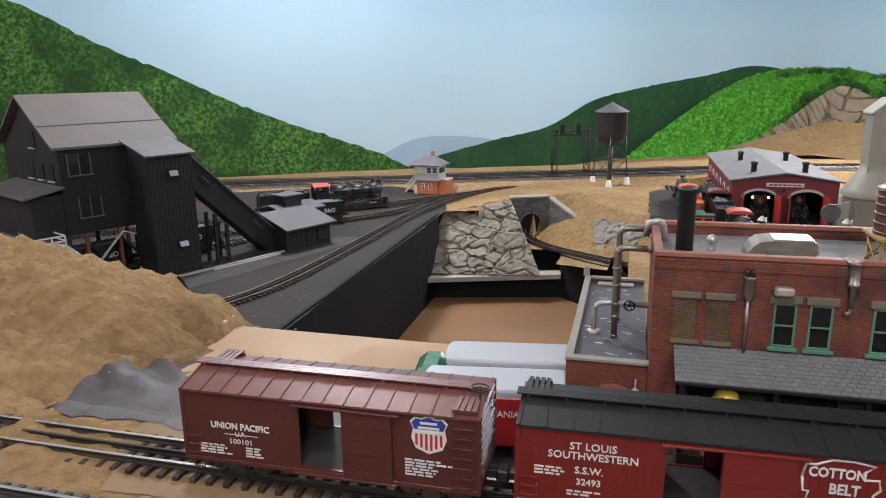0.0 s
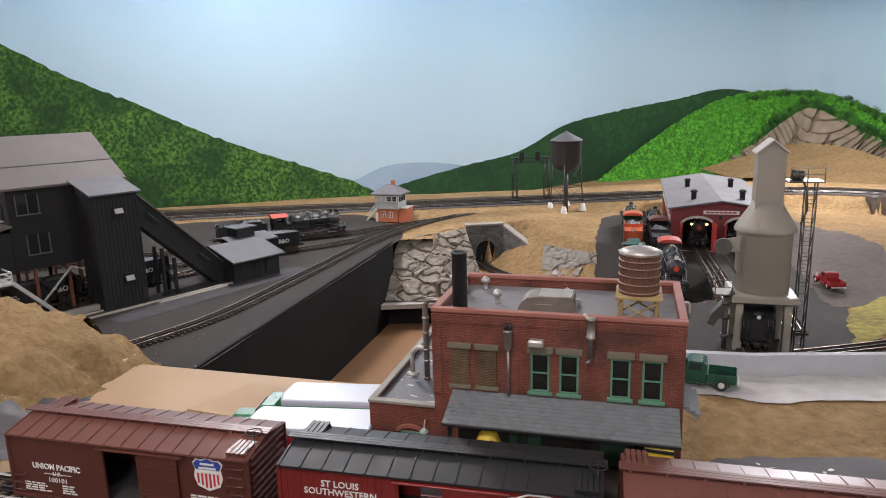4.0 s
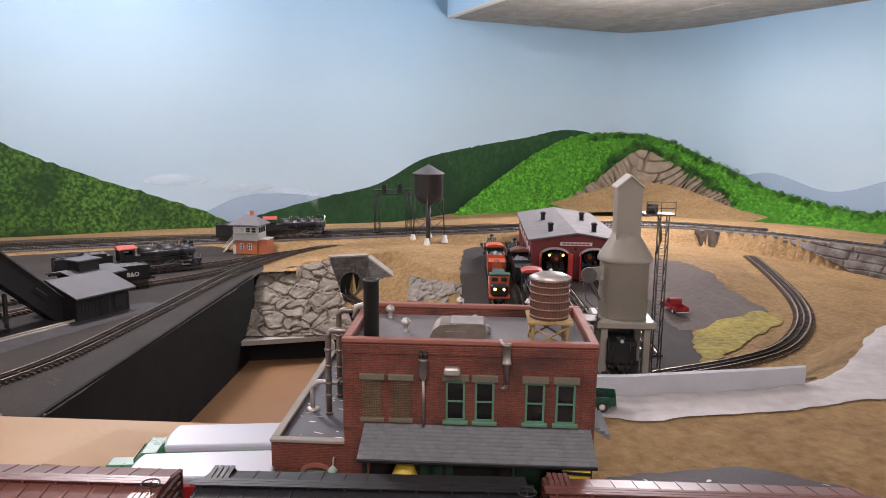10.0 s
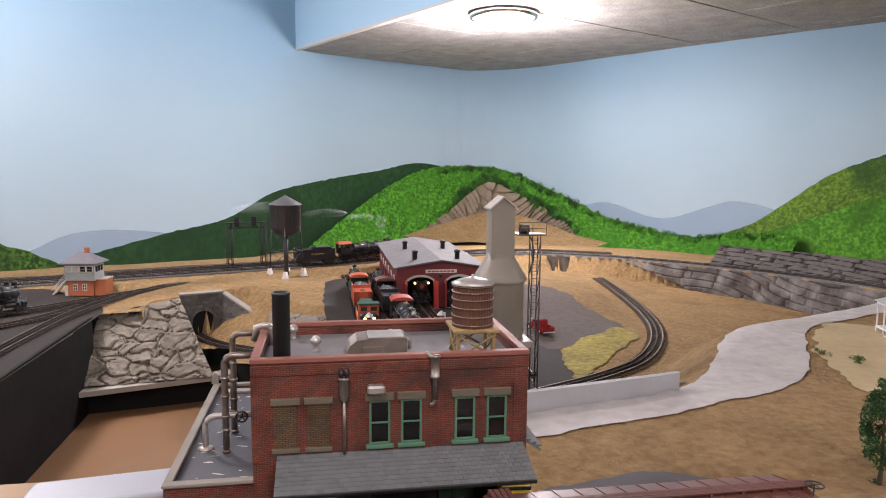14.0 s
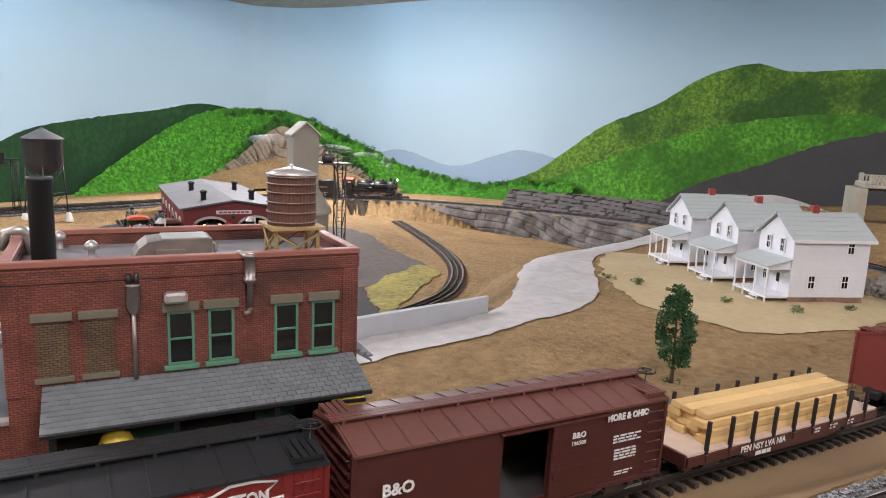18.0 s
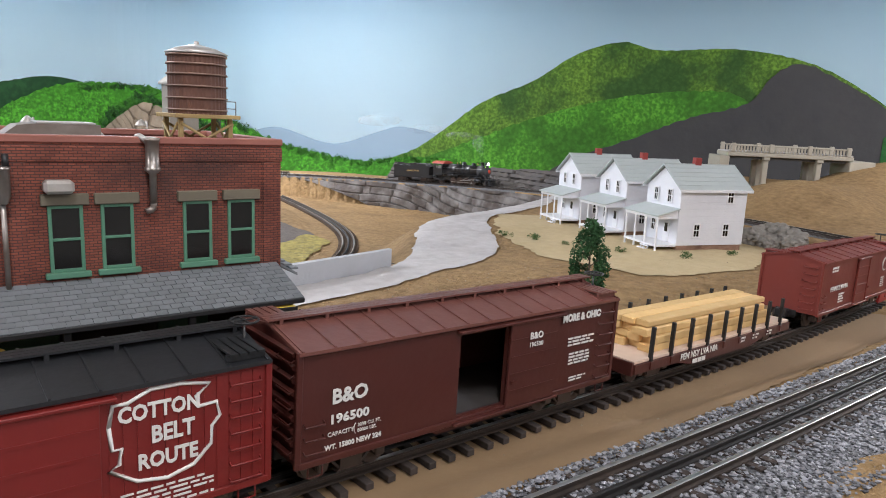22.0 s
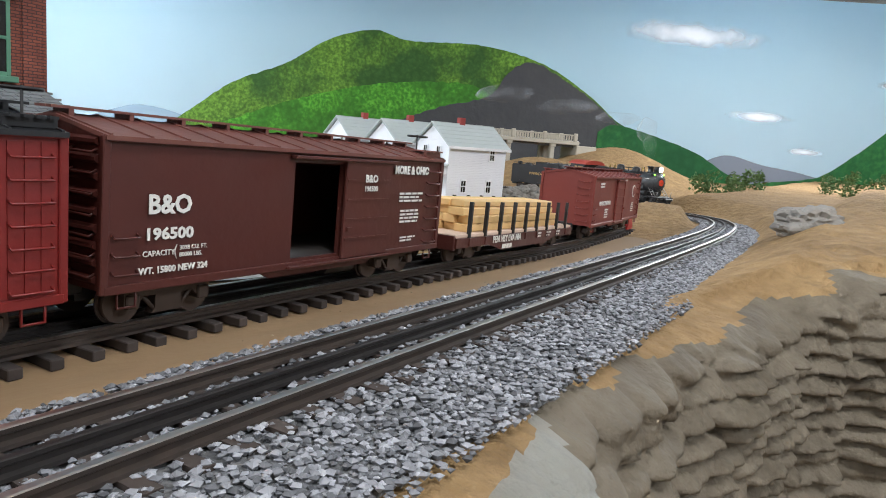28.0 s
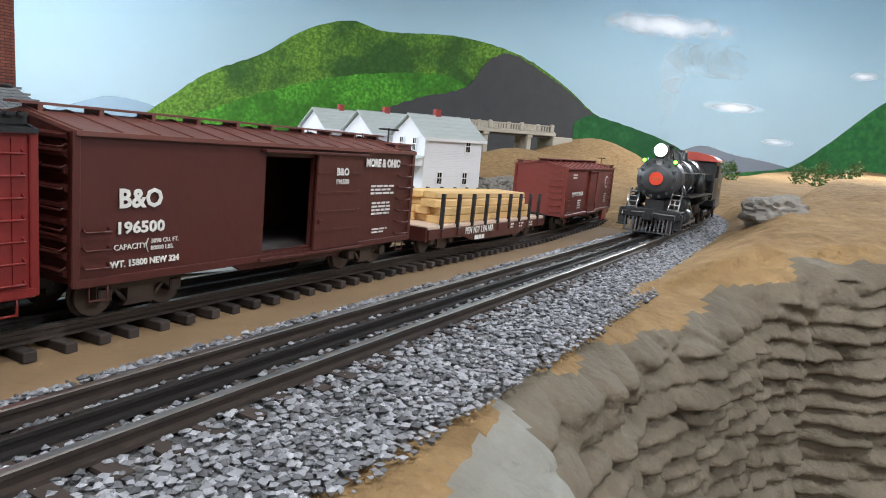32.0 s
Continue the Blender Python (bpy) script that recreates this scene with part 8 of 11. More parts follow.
def road_bridge():
    a, b = Vector((2.57, 1.12, 0.0)), Vector((2.88, 0.82, 0.0))
    L = (b - a).length
    ob = thing("road_bridge", pose(a.x, a.y, 0.118, 0, 0, math.degrees(math.atan2(b.y - a.y, b.x - a.x))), "cream concrete road bridge with balustrades and piers", "bridge")
    part("deck", box(B(), -0.02, L + 0.02, 0, 0.17, -0.024, -0.008, 0.002), BRIDGE_C, ob)
    part("road_surface", box(B(), -0.02, L + 0.02, 0.012, 0.158, -0.0078, -0.004), CONCRETE, ob)
    for y in (0.0, 0.162):
        part("rail_cap", box(B(), -0.01, L + 0.01, y, y + 0.009, 0.016, 0.021, 0.001), BRIDGE_C, ob)
        for k in range(36):
            x = (k + 0.5) * L / 36
            part("baluster", box(B(), x - 0.003, x + 0.003, y + 0.0025, y + 0.0065, -0.008, 0.0158), BRIDGE_C, ob)
        for x in (0.0, L / 3, 2 * L / 3, L):
            part("post", box(B(), x - 0.008, x + 0.008, y - 0.002, y + 0.011, -0.008, 0.027, 0.002), BRIDGE_C, ob)
    for x in (0.13, 0.33):
        part("pier_cap", box(B(), x - 0.012, x + 0.012, 0.0, 0.17, -0.036, -0.0242, 0.001), BRIDGE_C, ob)
        for y in (0.02, 0.085, 0.15):
            part("pier", box(B(), x - 0.010, x + 0.010, y - 0.012, y + 0.012, -0.22, -0.0362, 0.002), BRIDGE_C, ob)
    for k in range(4):
        part("girder", box(B(), 0.0, L, 0.02 + 0.04 * k, 0.03 + 0.04 * k, -0.034, -0.0242), mat("girder_dark", (0.08, 0.075, 0.07), 0.7), ob)
    for x0, x1 in ((-0.05, -0.012), (L + 0.005, L + 0.10)):
        part("abutment", box(B(), x0, x1, -0.005, 0.175, -0.24, -0.0245, 0.003), BRIDGE_C, ob)
    return ob


road_bridge()
patch("bridge_road", [(1.62, 1.12), (1.9, 1.2), (2.2, 1.24), (2.45, 1.2), (2.6, 1.34), (2.3, 1.4), (1.9, 1.33), (1.6, 1.24)], CONCRETE, "pale road ramp leading to the bridge", 0.003, wobble=0.01, category="road")


# ---------------------------------------------------------------- company houses
def clapboard():
    m = mat("white_clapboard", (0.78, 0.78, 0.82), 0.55, 0, 0.08, 60)
    nd, ln = m.node_tree.nodes, m.node_tree.links
    b = nd["Principled BSDF"]
    tc = nd.new("ShaderNodeTexCoord")
    sep = nd.new("ShaderNodeSeparateXYZ")
    ln.new(tc.outputs["Object"], sep.inputs[0])
    mul = nd.new("ShaderNodeMath")
    mul.operation = "MULTIPLY"
    mul.inputs[1].default_value = 1 / 0.0036
    ln.new(sep.outputs["Z"], mul.inputs[0])
    fr = nd.new("ShaderNodeMath")
    fr.operation = "FRACT"
    ln.new(mul.outputs[0], fr.inputs[0])
    bp = nd.new("ShaderNodeBump")
    bp.invert = True
    bp.inputs["Distance"].default_value, bp.inputs["Strength"].default_value = 0.0006, 0.8
    ln.new(fr.outputs[0], bp.inputs["Height"])
    ln.new(bp.outputs[0], b.inputs["Normal"])
    return m


CLAP = clapboard()
HOUSE_TRIM = mat("white_trim", (0.82, 0.82, 0.84), 0.5, 0, 0.05, 60)
HOUSE_ROOF = mat("pale_grey_roof", (0.47, 0.51, 0.50), 0.6, 0, 0.2, 50, 0.0003, 120, second=(0.38, 0.42, 0.41), per_object=0.05)
FOUND = brick_material("foundation_brick", (0.42, 0.25, 0.17), (0.36, 0.2, 0.13), (0.3, 0.2, 0.15), 0.0055, 0.002)
CHIM = mat("chimney_red", (0.33, 0.045, 0.035), 0.7, 0, 0.2, 60)


def house(m):
    """Gabled two-storey house; its front with the porch faces -x, the long side faces -y."""
    ob = thing("company_house", m, "white clapboard two-storey house with porch and grey roof", "house", "row of company houses")
    L, W, z0, ze, zr = 0.165, 0.113, 0.012, 0.130, 0.172
    t = 0.003
    part("foundation", box(B(), 0.002, L - 0.002, 0.002, W - 0.002, -0.012, z0), FOUND, ob, "tan brick foundation")
    part("side_wall", box(B(), 0, L, 0, t, z0, ze), CLAP, ob)
    part("side_wall", box(B(), 0, L, W - t, W, z0, ze), CLAP, ob)
    for x in (0, L - t):
        part("gable_wall", prism(B(), [(t, z0), (W - t, z0), (W - t, ze), (W / 2, zr - 0.003), (t, ze)], "x", x, x + t), CLAP, ob)
    ov = 0.008
    for s, y in ((-1, 0), (1, W)):
        y1 = y + s * ov
        z1 = ze - (zr - ze) * ov / (W / 2)
        part("roof_slope", prism(B(), [(y1, z1), (W / 2, zr), (W / 2, zr + 0.0025), (y1, z1 + 0.0025)], "x", -0.008, L + 0.008), HOUSE_ROOF, ob)
        part("fascia_board", box(B(), -0.008, L + 0.008, y1 - 0.0008, y1 + 0.0008, z1 - 0.003, z1 + 0.0028), HOUSE_TRIM, ob)
        for k in range(1, 6):
            v = k / 6
            part("roof_seam", box(B(), -0.0081, L + 0.0081, y1 + (W / 2 - y1) * v - 0.0004, y1 + (W / 2 - y1) * v + 0.0004, z1 + (zr - z1) * v + 0.0023, z1 + (zr - z1) * v + 0.0031), HOUSE_ROOF, ob)
    part("ridge_cap", box(B(), -0.008, L + 0.008, W / 2 - 0.0015, W / 2 + 0.0015, zr + 0.0015, zr + 0.0034), HOUSE_ROOF, ob)
    part("chimney", box(B(), 0.07, 0.085, W / 2 - 0.003, W / 2 + 0.009, zr - 0.008, zr + 0.016, 0.0005), CHIM, ob, "red brick chimney")

    def win(axis, u, z, w=0.0145, h=0.0255):
        def q(u0, u1, a0, a1, z0, z1):
            return box(B(), u0, u1, -a1, -a0, z0, z1, 0.0002) if axis == "y" else box(B(), -a1, -a0, u0, u1, z0, z1, 0.0002)
        wn = part("window", q(u - w / 2, u + w / 2, 0.0, 0.0012, z, z + h), DARK_GLASS, ob, "dark window with white trim")
        for nm, r in (("frame_side", (u - w / 2 - 0.002, u - w / 2 + 0.001, z - 0.002, z + h + 0.002)), ("frame_side", (u + w / 2 - 0.001, u + w / 2 + 0.002, z - 0.002, z + h + 0.002)),
                      ("frame_top", (u - w / 2, u + w / 2, z + h - 0.001, z + h + 0.0025)), ("sill", (u - w / 2 - 0.0028, u + w / 2 + 0.0028, z - 0.0025, z + 0.0006)), ("meeting_rail", (u - w / 2, u + w / 2, z + h * 0.48, z + h * 0.48 + 0.002)),
                      ):
            part(nm, q(r[0], r[1], 0.0012, 0.0026, r[2], r[3]), HOUSE_TRIM, wn)
        part("mullion", q(u - 0.0005, u + 0.0005, 0.0012, 0.0020, z, z + h), HOUSE_TRIM, wn)

    win("y", 0.045, 0.030)
    win("y", 0.118, 0.030)
    win("y", 0.122, 0.100)
    win("x", 0.034, 0.098, 0.0125, 0.026)
    win("x", 0.079, 0.098, 0.0125, 0.026)
    win("x", 0.079, 0.034, 0.0125, 0.026)
    part("front_door", box(B(), -0.0016, 0.0, 0.026, 0.045, z0 + 0.004, z0 + 0.046, 0.0003), HOUSE_TRIM, ob, "white front door")
    part("door_glass", box(B(), -0.0024, -0.0015, 0.031, 0.040, z0 + 0.024, z0 + 0.042), DARK_GLASS, ob)
    part("porch_floor", box(B(), -0.050, -0.0005, 0.0, W, 0.010, 0.0145, 0.0004), HOUSE_TRIM, ob)
    part("porch_roof", prism(B(), [(-0.054, 0.072), (-0.0005, 0.086), (-0.0005, 0.0885), (-0.054, 0.0745)], "y", -0.004, W + 0.004), HOUSE_ROOF, ob, "sloping grey porch roof")
    part("porch_beam", box(B(), -0.050, -0.046, -0.001, W + 0.001, 0.0665, 0.072, 0.0003), HOUSE_TRIM, ob)
    for y in (0.003, W - 0.003):
        part("porch_brace", prism(B(), [(-0.048, 0.0665), (-0.001, 0.0665), (-0.001, 0.084), (-0.048, 0.0715)], "y", y - 0.001, y + 0.001), CLAP, ob)
    for y in (0.003, W * 0.36, W * 0.68, W - 0.003):
        part("porch_post", box(B(), -0.0495, -0.0465, y - 0.0015, y + 0.0015, 0.0145, 0.0665, 0.0003), HOUSE_TRIM, ob)
        part("porch_pier", box(B(), -0.0495, -0.0465, y - 0.0015, y + 0.0015, -0.012, 0.010), HOUSE_TRIM, ob)
    for k in range(3):
        part("step", box(B(), -0.0535 - 0.007 * k, -0.0465 - 0.007 * k, 0.022, 0.048, 0.0072 - 0.0056 * k, 0.0096 - 0.0056 * k, 0.0003), HOUSE_TRIM, ob)
    for y in (0.024, 0.046):
        part("stringer", prism(B(), [(-0.05, 0.0072), (-0.07, -0.011), (-0.066, -0.011), (-0.05, 0.003)], "y", y - 0.0008, y + 0.0008), HOUSE_TRIM, ob)
    return ob


h3 = house(pose(1.213, 0.418, -0.058, 0, 0, -18))
copy_thing(h3, pose(1.256, 0.587, -0.058, 0, 0, -18))
copy_thing(h3, pose(1.294, 0.757, -0.058, 0, 0, -18))


# ---------------------------------------------------------------- tree and shrubs
LEAF = mat("dark_foliage", (0.016, 0.062, 0.02), 0.85, 0, 0.5, 200, 0.002, second=(0.04, 0.12, 0.03))
SHRUB = mat("shrub_green", (0.05, 0.10, 0.03), 0.9, 0, 0.5, 160, second=(0.10, 0.15, 0.04))
BARK = mat("bark", (0.10, 0.075, 0.045), 0.9, 0, 0.4, 90, 0.001)


def leaf_cloud(centres, n, size, seed):
    rnd = random.Random(seed)
    verts, faces = [], []
    for c, r in centres:
        for _ in range(int(n)):
            d = Vector((rnd.gauss(0, 1), rnd.gauss(0, 1), rnd.gauss(0, 1)))
            d = d.normalized() * r * (0.55 + 0.5 * rnd.random())
            p = Vector(c) + d
            a, b = Vector((rnd.gauss(0, 1), rnd.gauss(0, 1), rnd.gauss(0, 1))).normalized(), Vector((rnd.gauss(0, 1), rnd.gauss(0, 1), rnd.gauss(0, 1))).normalized()
            k = len(verts)
            s = size * (0.6 + 0.8 * rnd.random())
            verts += [p + a * s, p + b * s, p - a * s * 0.8, p - b * s * 0.7 + d * 0.12]
            faces += [(k, k + 1, k + 2, k + 3)]
    return verts, faces


def foliage_part(name, parent, centres, n, size, seed, material):
    v, f = leaf_cloud(centres, n, size, seed)
    me = bpy.data.meshes.new(name)
    me.from_pydata(v, [], f)
    me.materials.append(material)
    o = new(name, me)
    o.parent = parent
    return o


def tree(x, y, h):
    ob = thing("tree", pose(x, y, land(x, y)), "dark green bushy model tree with tapering trunk on the sand", "tree")
    bm = tube(B(), (0, 0, -0.004), (0.001, 0, 0.02 * h / 0.1), 0.0034, 0.0022, 8)
    tube(bm, (0.001, 0, 0.02 * h / 0.1), (0, 0.001, h * 0.75), 0.0022, 0.0006, 8)
    for k in range(9):
        a, z = 2.4 * k, h * (0.24 + 0.06 * k)
        r = 0.018 * (1 - 0.07 * k)
        tube(bm, (0, 0, z), (r * math.cos(a), r * math.sin(a), z + 0.009), 0.0010, 0.0004, 6)
    part("trunk", bm, BARK, ob)
    rnd = random.Random(5)
    cs = []
    for k in range(62):
        v = k / 61
        z = h * (0.24 + 0.72 * v)
        r = 0.024 * math.sin(math.pi * (0.22 + 0.72 * v)) ** 0.8
        a = rnd.uniform(0, 6.28)
        cs.append(((r * 0.8 * math.cos(a), r * 0.8 * math.sin(a), z), 0.0075 * rnd.uniform(0.75, 1.25)))
    foliage_part("crown", ob, cs, 110, 0.0017, 9, LEAF)
    foliage_part("undergrowth", ob, [((0.006, -0.004, 0.001), 0.006), ((-0.005, 0.003, 0.001), 0.005)], 40, 0.0016, 3, LEAF)
    return ob


tree(0.66, 0.166, 0.128)


def shrub(x, y, r, seed, label="low olive-green shrub on the sand"):
    ob = thing("shrub", pose(x, y, land(x, y)), label, "shrub", "shrubs")
    rnd = random.Random(seed)
    cs = [((rnd.uniform(-r, r), rnd.uniform(-r, r), rnd.uniform(0.1, 0.8) * r), r * rnd.uniform(0.3, 0.55)) for _ in range(8)]
    foliage_part("leaves", ob, cs, 60, r * 0.09, seed, SHRUB)
    return ob


for x, y, r, s in ((1.02, 0.72, 0.012, 1), (1.05, 0.66, 0.014, 2), (1.06, 0.58, 0.008, 3), (1.1, 0.47, 0.010, 4), (1.16, 0.36, 0.012, 5), (1.28, 0.33, 0.010, 6), (1.4, 0.31, 0.012, 7)):
    shrub(x, y, r, s)
for x, y, r, s in ((2.3, 0.1, 0.07, 11), (2.5, 0.02, 0.07, 12), (2.62, -0.22, 0.06, 13), (2.2, 0.02, 0.03, 14), (2.75, -0.3, 0.06, 15)):
    shrub(x, y, r, s, "bushy green shrub below the painted slope")

TREETOP = mat("flocked_tree_green", (0.030, 0.125, 0.014), 0.9, 0, 0.5, 90, second=(0.075, 0.26, 0.025), per_object=0.25)
TREETOP_DARK = mat("flocked_tree_dark", (0.014, 0.062, 0.012), 0.9, 0, 0.5, 90, second=(0.035, 0.13, 0.018), per_object=0.25)


def treetops():
    """Flocked trees that stand along the hill's crest and round the top of the rock cutting."""
    ob = bpy.data.objects["flocked_hill"]
    rnd = random.Random(12)
    meshes = []
    for k in range(8):
        cs = [((rnd.uniform(-0.022, 0.022), rnd.uniform(-0.012, 0.012), rnd.uniform(0.012, 0.05)), rnd.uniform(0.012, 0.02)) for _ in range(7)]
        v, f = leaf_cloud(cs, 55, 0.0042, 30 + k)
        me = bpy.data.meshes.new("treetop")
        me.from_pydata(v, [], f)
        me.materials.append(TREETOP_DARK if k % 2 else TREETOP)
        meshes.append(me)
    crest = np.array(CREST)
    for s in np.arange(6.55, 9.3, 0.034):
        top = float(np.interp(s, crest[:, 0], crest[:, 1]))
        x, y = wall_at(s, 0.055 + rnd.uniform(0, 0.03))
        spots = [(x, y, top - 0.045 + rnd.uniform(-0.008, 0.008), 0.8 + 0.3 * rnd.random())]
        if 6.45 < s < 7.95:
            cut = float(np.interp(s, CUT_TOP[:, 0], CUT_TOP[:, 1]))
            for off, up in ((0.20, 0.0), (0.165, 0.035)):
                x, y = wall_at(s + rnd.uniform(-0.02, 0.02), off)
                spots.append((x, y, cut + up + rnd.uniform(-0.006, 0.006), 0.75 + 0.35 * rnd.random()))
        for x, y, z, k in spots:
            t = new("treetop", rnd.choice(meshes if len(spots) > 1 else meshes[::2]))
            t.parent = ob
            t.matrix_basis = pose(x, y, z, 0, 0, rnd.uniform(0, 360)) @ Matrix.Scale(k, 4)


treetops()

# ---------------------------------------------------------------- coal mine
MINE = mat("mine_black_boards", (0.016, 0.0155, 0.0165), 0.6, 0, 0.3, 30, 0.0006, 160, second=(0.026, 0.025, 0.025), spec=0.25)
MINE_ROOF = mat("mine_brown_tarpaper", (0.11, 0.092, 0.087), 0.7, 0, 0.3, 20, 0.0006, 180, second=(0.09, 0.075, 0.07))
MINE_GREY = mat("mine_grey_tarpaper", (0.10, 0.10, 0.108), 0.6, 0, 0.3, 20, 0.0006, 180, second=(0.07, 0.07, 0.075))
MINE_WHITE = mat("weathered_white_timber", (0.55, 0.54, 0.53), 0.7, 0, 0.3, 60, 0.0004, 200, second=(0.34, 0.33, 0.32))
POST_BROWN = mat("rust_brown_timber", (0.17, 0.06, 0.035), 0.7, 0, 0.3, 60)
PANE_GREY = mat("grey_window_leaf", (0.45, 0.45, 0.48), 0.35, 0, 0.2, 60, second=(0.3, 0.3, 0.33))
# near-black colour stands in for the darkness inside openings that aren't cut through
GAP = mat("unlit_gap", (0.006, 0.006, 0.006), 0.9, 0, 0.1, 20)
COAL = mat("coal_lumps", (0.05, 0.05, 0.053), 0.45, 0, 0.5, 120, 0.002, 260, second=(0.12, 0.12, 0.125))
MM = pose(-1.186, 0.858, -0.172, 0, 0, 65)


def beam(bm, p0, p1, w, h=None):
    """A squared timber from p0 to p1."""
    p0, p1 = Vector(p0), Vector(p1)
    m = Matrix.Translation(p0) @ (p1 - p0).to_track_quat("Z", "Y").to_matrix().to_4x4()
    return box(bm, -w / 2, w / 2, -(h or w) / 2, (h or w) / 2, 0, (p1 - p0).length, 0, m)


def siding_grooves(parent, x0, x1, y, z0, z1, n, axis="x"):
    """Upright battens over the joints of a boarded wall."""
    for i in range(n):
        a = x0 + (x1 - x0) * (i + 0.5) / n
        if axis == "x":
            bm = box(B(), a - 0.0006, a + 0.0006, y - 0.0008, y, z0, z1)
        else:
            bm = box(B(), y - 0.0008, y, a - 0.0006, a + 0.0006, z0, z1)
        part("batten", bm, MINE, parent)


def hatch(parent, x, y, z, w=0.022, h=0.014, tilt=28):
    f = box(B(), x - w * 0.75, x + w * 0.75, y - 0.0015, y + 0.002, z - h * 1.2, z + h * 1.1)
    fr = part("window_recess", f, GAP, parent)
    bm = box(B(), -w / 2, w / 2, -0.001, 0.001, -h, 0, 0, pose(x, y - 0.003, z + h * 0.6, -tilt, 0, 0))
    part("window_leaf", bm, PANE_GREY, fr, "tilted pale grey window leaf")


def coal_mine():
    ob = thing("coal_mine", MM, "black-boarded coal mine tipple with brown tarpaper roofs on posts", "coal mine")
    bx0, bx1, by0, by1, zb, ze, zr = -0.153, 0.131, 0.115, 0.45, 0.122, 0.33, 0.445
    ym = 0.283
    # main body
    bm = prism(B(), [(by0, zb), (by1, zb), (by1, ze), (ym, zr - 0.006), (by0, ze)], "x", bx0, bx1)
    body = part("main_house", bm, MINE, ob)
    siding_grooves(body, bx0, bx1, by0, zb, ze, 26)
    for k, s in ((0, 1), (1, -1)):
        e, brk = (by0 - 0.014, 0.175) if s > 0 else (by1 + 0.014, 0.39)
        bm = prism(B(), [(e, ze - 0.004), (brk, ze + 0.042), (ym, zr), (ym, zr + 0.006), (brk, ze + 0.048), (e, ze + 0.002)], "x", bx0 - 0.016, bx1 + 0.012)
        part("roof", bm, MINE_ROOF, ob)
    bm = box(B(), bx0 - 0.0165, bx1 + 0.0125, 0.1735, 0.177, ze + 0.0445, ze + 0.0495)
    part("roof_seam", bm, MINE_GREY, ob)
    for x, z in ((-0.108, 0.290), (-0.094, 0.187)):
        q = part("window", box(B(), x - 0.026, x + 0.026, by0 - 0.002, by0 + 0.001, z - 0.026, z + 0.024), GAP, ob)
        for d in (-0.026, 0, 0.026):
            part("window_bar", box(B(), x + d - 0.0012, x + d + 0.0012, by0 - 0.004, by0 - 0.001, z - 0.026, z + 0.024), MINE_GREY, q)
        part("window_sill", box(B(), x - 0.029, x + 0.029, by0 - 0.006, by0 - 0.001, z - 0.029, z - 0.026), MINE_GREY, q)
        part("window_pane", box(B(), x - 0.024, x - 0.002, by0 - 0.003, by0 - 0.0022, z - 0.002, z + 0.022), GLASS, q)
    for y, z in ((0.16, 0.27), (0.22, 0.27), (0.28, 0.27), (0.25, 0.345)):
        bm = box(B(), bx0 - 0.0025, bx0 + 0.001, y - 0.014, y + 0.014, z - 0.02, z + 0.02)
        q = part("gable_window", bm, GAP, ob)
        part("window_sill", box(B(), bx0 - 0.007, bx0 - 0.001, y - 0.016, y + 0.016, z - 0.023, z - 0.02), PANE_GREY, q)
    # lean-to on the gable end
    part("lean_to", box(B(), -0.225, bx0, by0 + 0.004, by1 - 0.06, zb - 0.005, 0.222), MINE, ob)
    bm = prism(B(), [(-0.243, 0.219), (bx0 + 0.002, 0.236), (bx0 + 0.002, 0.241), (-0.243, 0.224)], "y", by0 - 0.012, by1 - 0.05)
    part("lean_to_roof", bm, MINE_ROOF, ob)
    # posts, braces, walkway and stairs
    for x in (-0.20, -0.11, -0.03, 0.05, 0.12):
        for y in (by0 + 0.006, 0.25, by1 - 0.01):
            part("post", beam(B(), (x, y, 0), (x, y, zb), 0.008), POST_BROWN, ob)
    for p0, p1 in (((-0.135, 0.10, 0.01), (-0.03, 0.10, 0.115)), ((-0.03, 0.10, 0.115), (0.03, 0.10, 0.09))):
        part("brace", beam(B(), p0, p1, 0.007, 0.003), MINE_WHITE, ob, "white diagonal brace")
    for p0, p1 in (((-0.11, 0.12, 0.0), (-0.03, 0.12, 0.1)), ((-0.11, 0.12, 0.1), (-0.03, 0.12, 0.0)), ((0.05, 0.12, 0.0), (-0.03, 0.12, 0.1))):
        part("brace", beam(B(), p0, p1, 0.005), MINE, ob)
    part("walkway", box(B(), -0.36, -0.185, 0.045, 0.112, 0.108, 0.113), MINE_WHITE, ob, "white timber walkway")
    for z in (0.126, 0.138):
        part("handrail", beam(B(), (-0.36, 0.047, z), (-0.187, 0.047, z), 0.003), MINE_WHITE, ob)
        part("handrail", beam(B(), (-0.187, 0.047, z), (-0.187, 0.11, z), 0.003), MINE_WHITE, ob)
    for i in range(7):
        x = -0.36 + 0.0288 * i
        part("handrail_post", beam(B(), (x, 0.047, 0.113), (x, 0.047, 0.139), 0.003), MINE_WHITE, ob)
    for y in (0.05, 0.075):
        part("stair_string", beam(B(), (-0.185, y, 0.112), (-0.085, y - 0.02, 0.0), 0.003, 0.008), MINE_WHITE, ob)
    for i in range(9):
        k = (i + 0.5) / 9
        x, y, z = -0.185 + 0.1 * k, 0.05 - 0.02 * k, 0.112 * (1 - k)
        part("stair_tread", box(B(), x - 0.004, x + 0.004, y, y + 0.025, z - 0.001, z + 0.001), MINE_WHITE, ob)
    # hoist tower
    bm = prism(B(), [(0.0, 0), (0.093, 0), (0.093, 0.328), (0.0, 0.303)], "x", 0.0, 0.118)
    tw = part("tower", bm, MINE, ob)
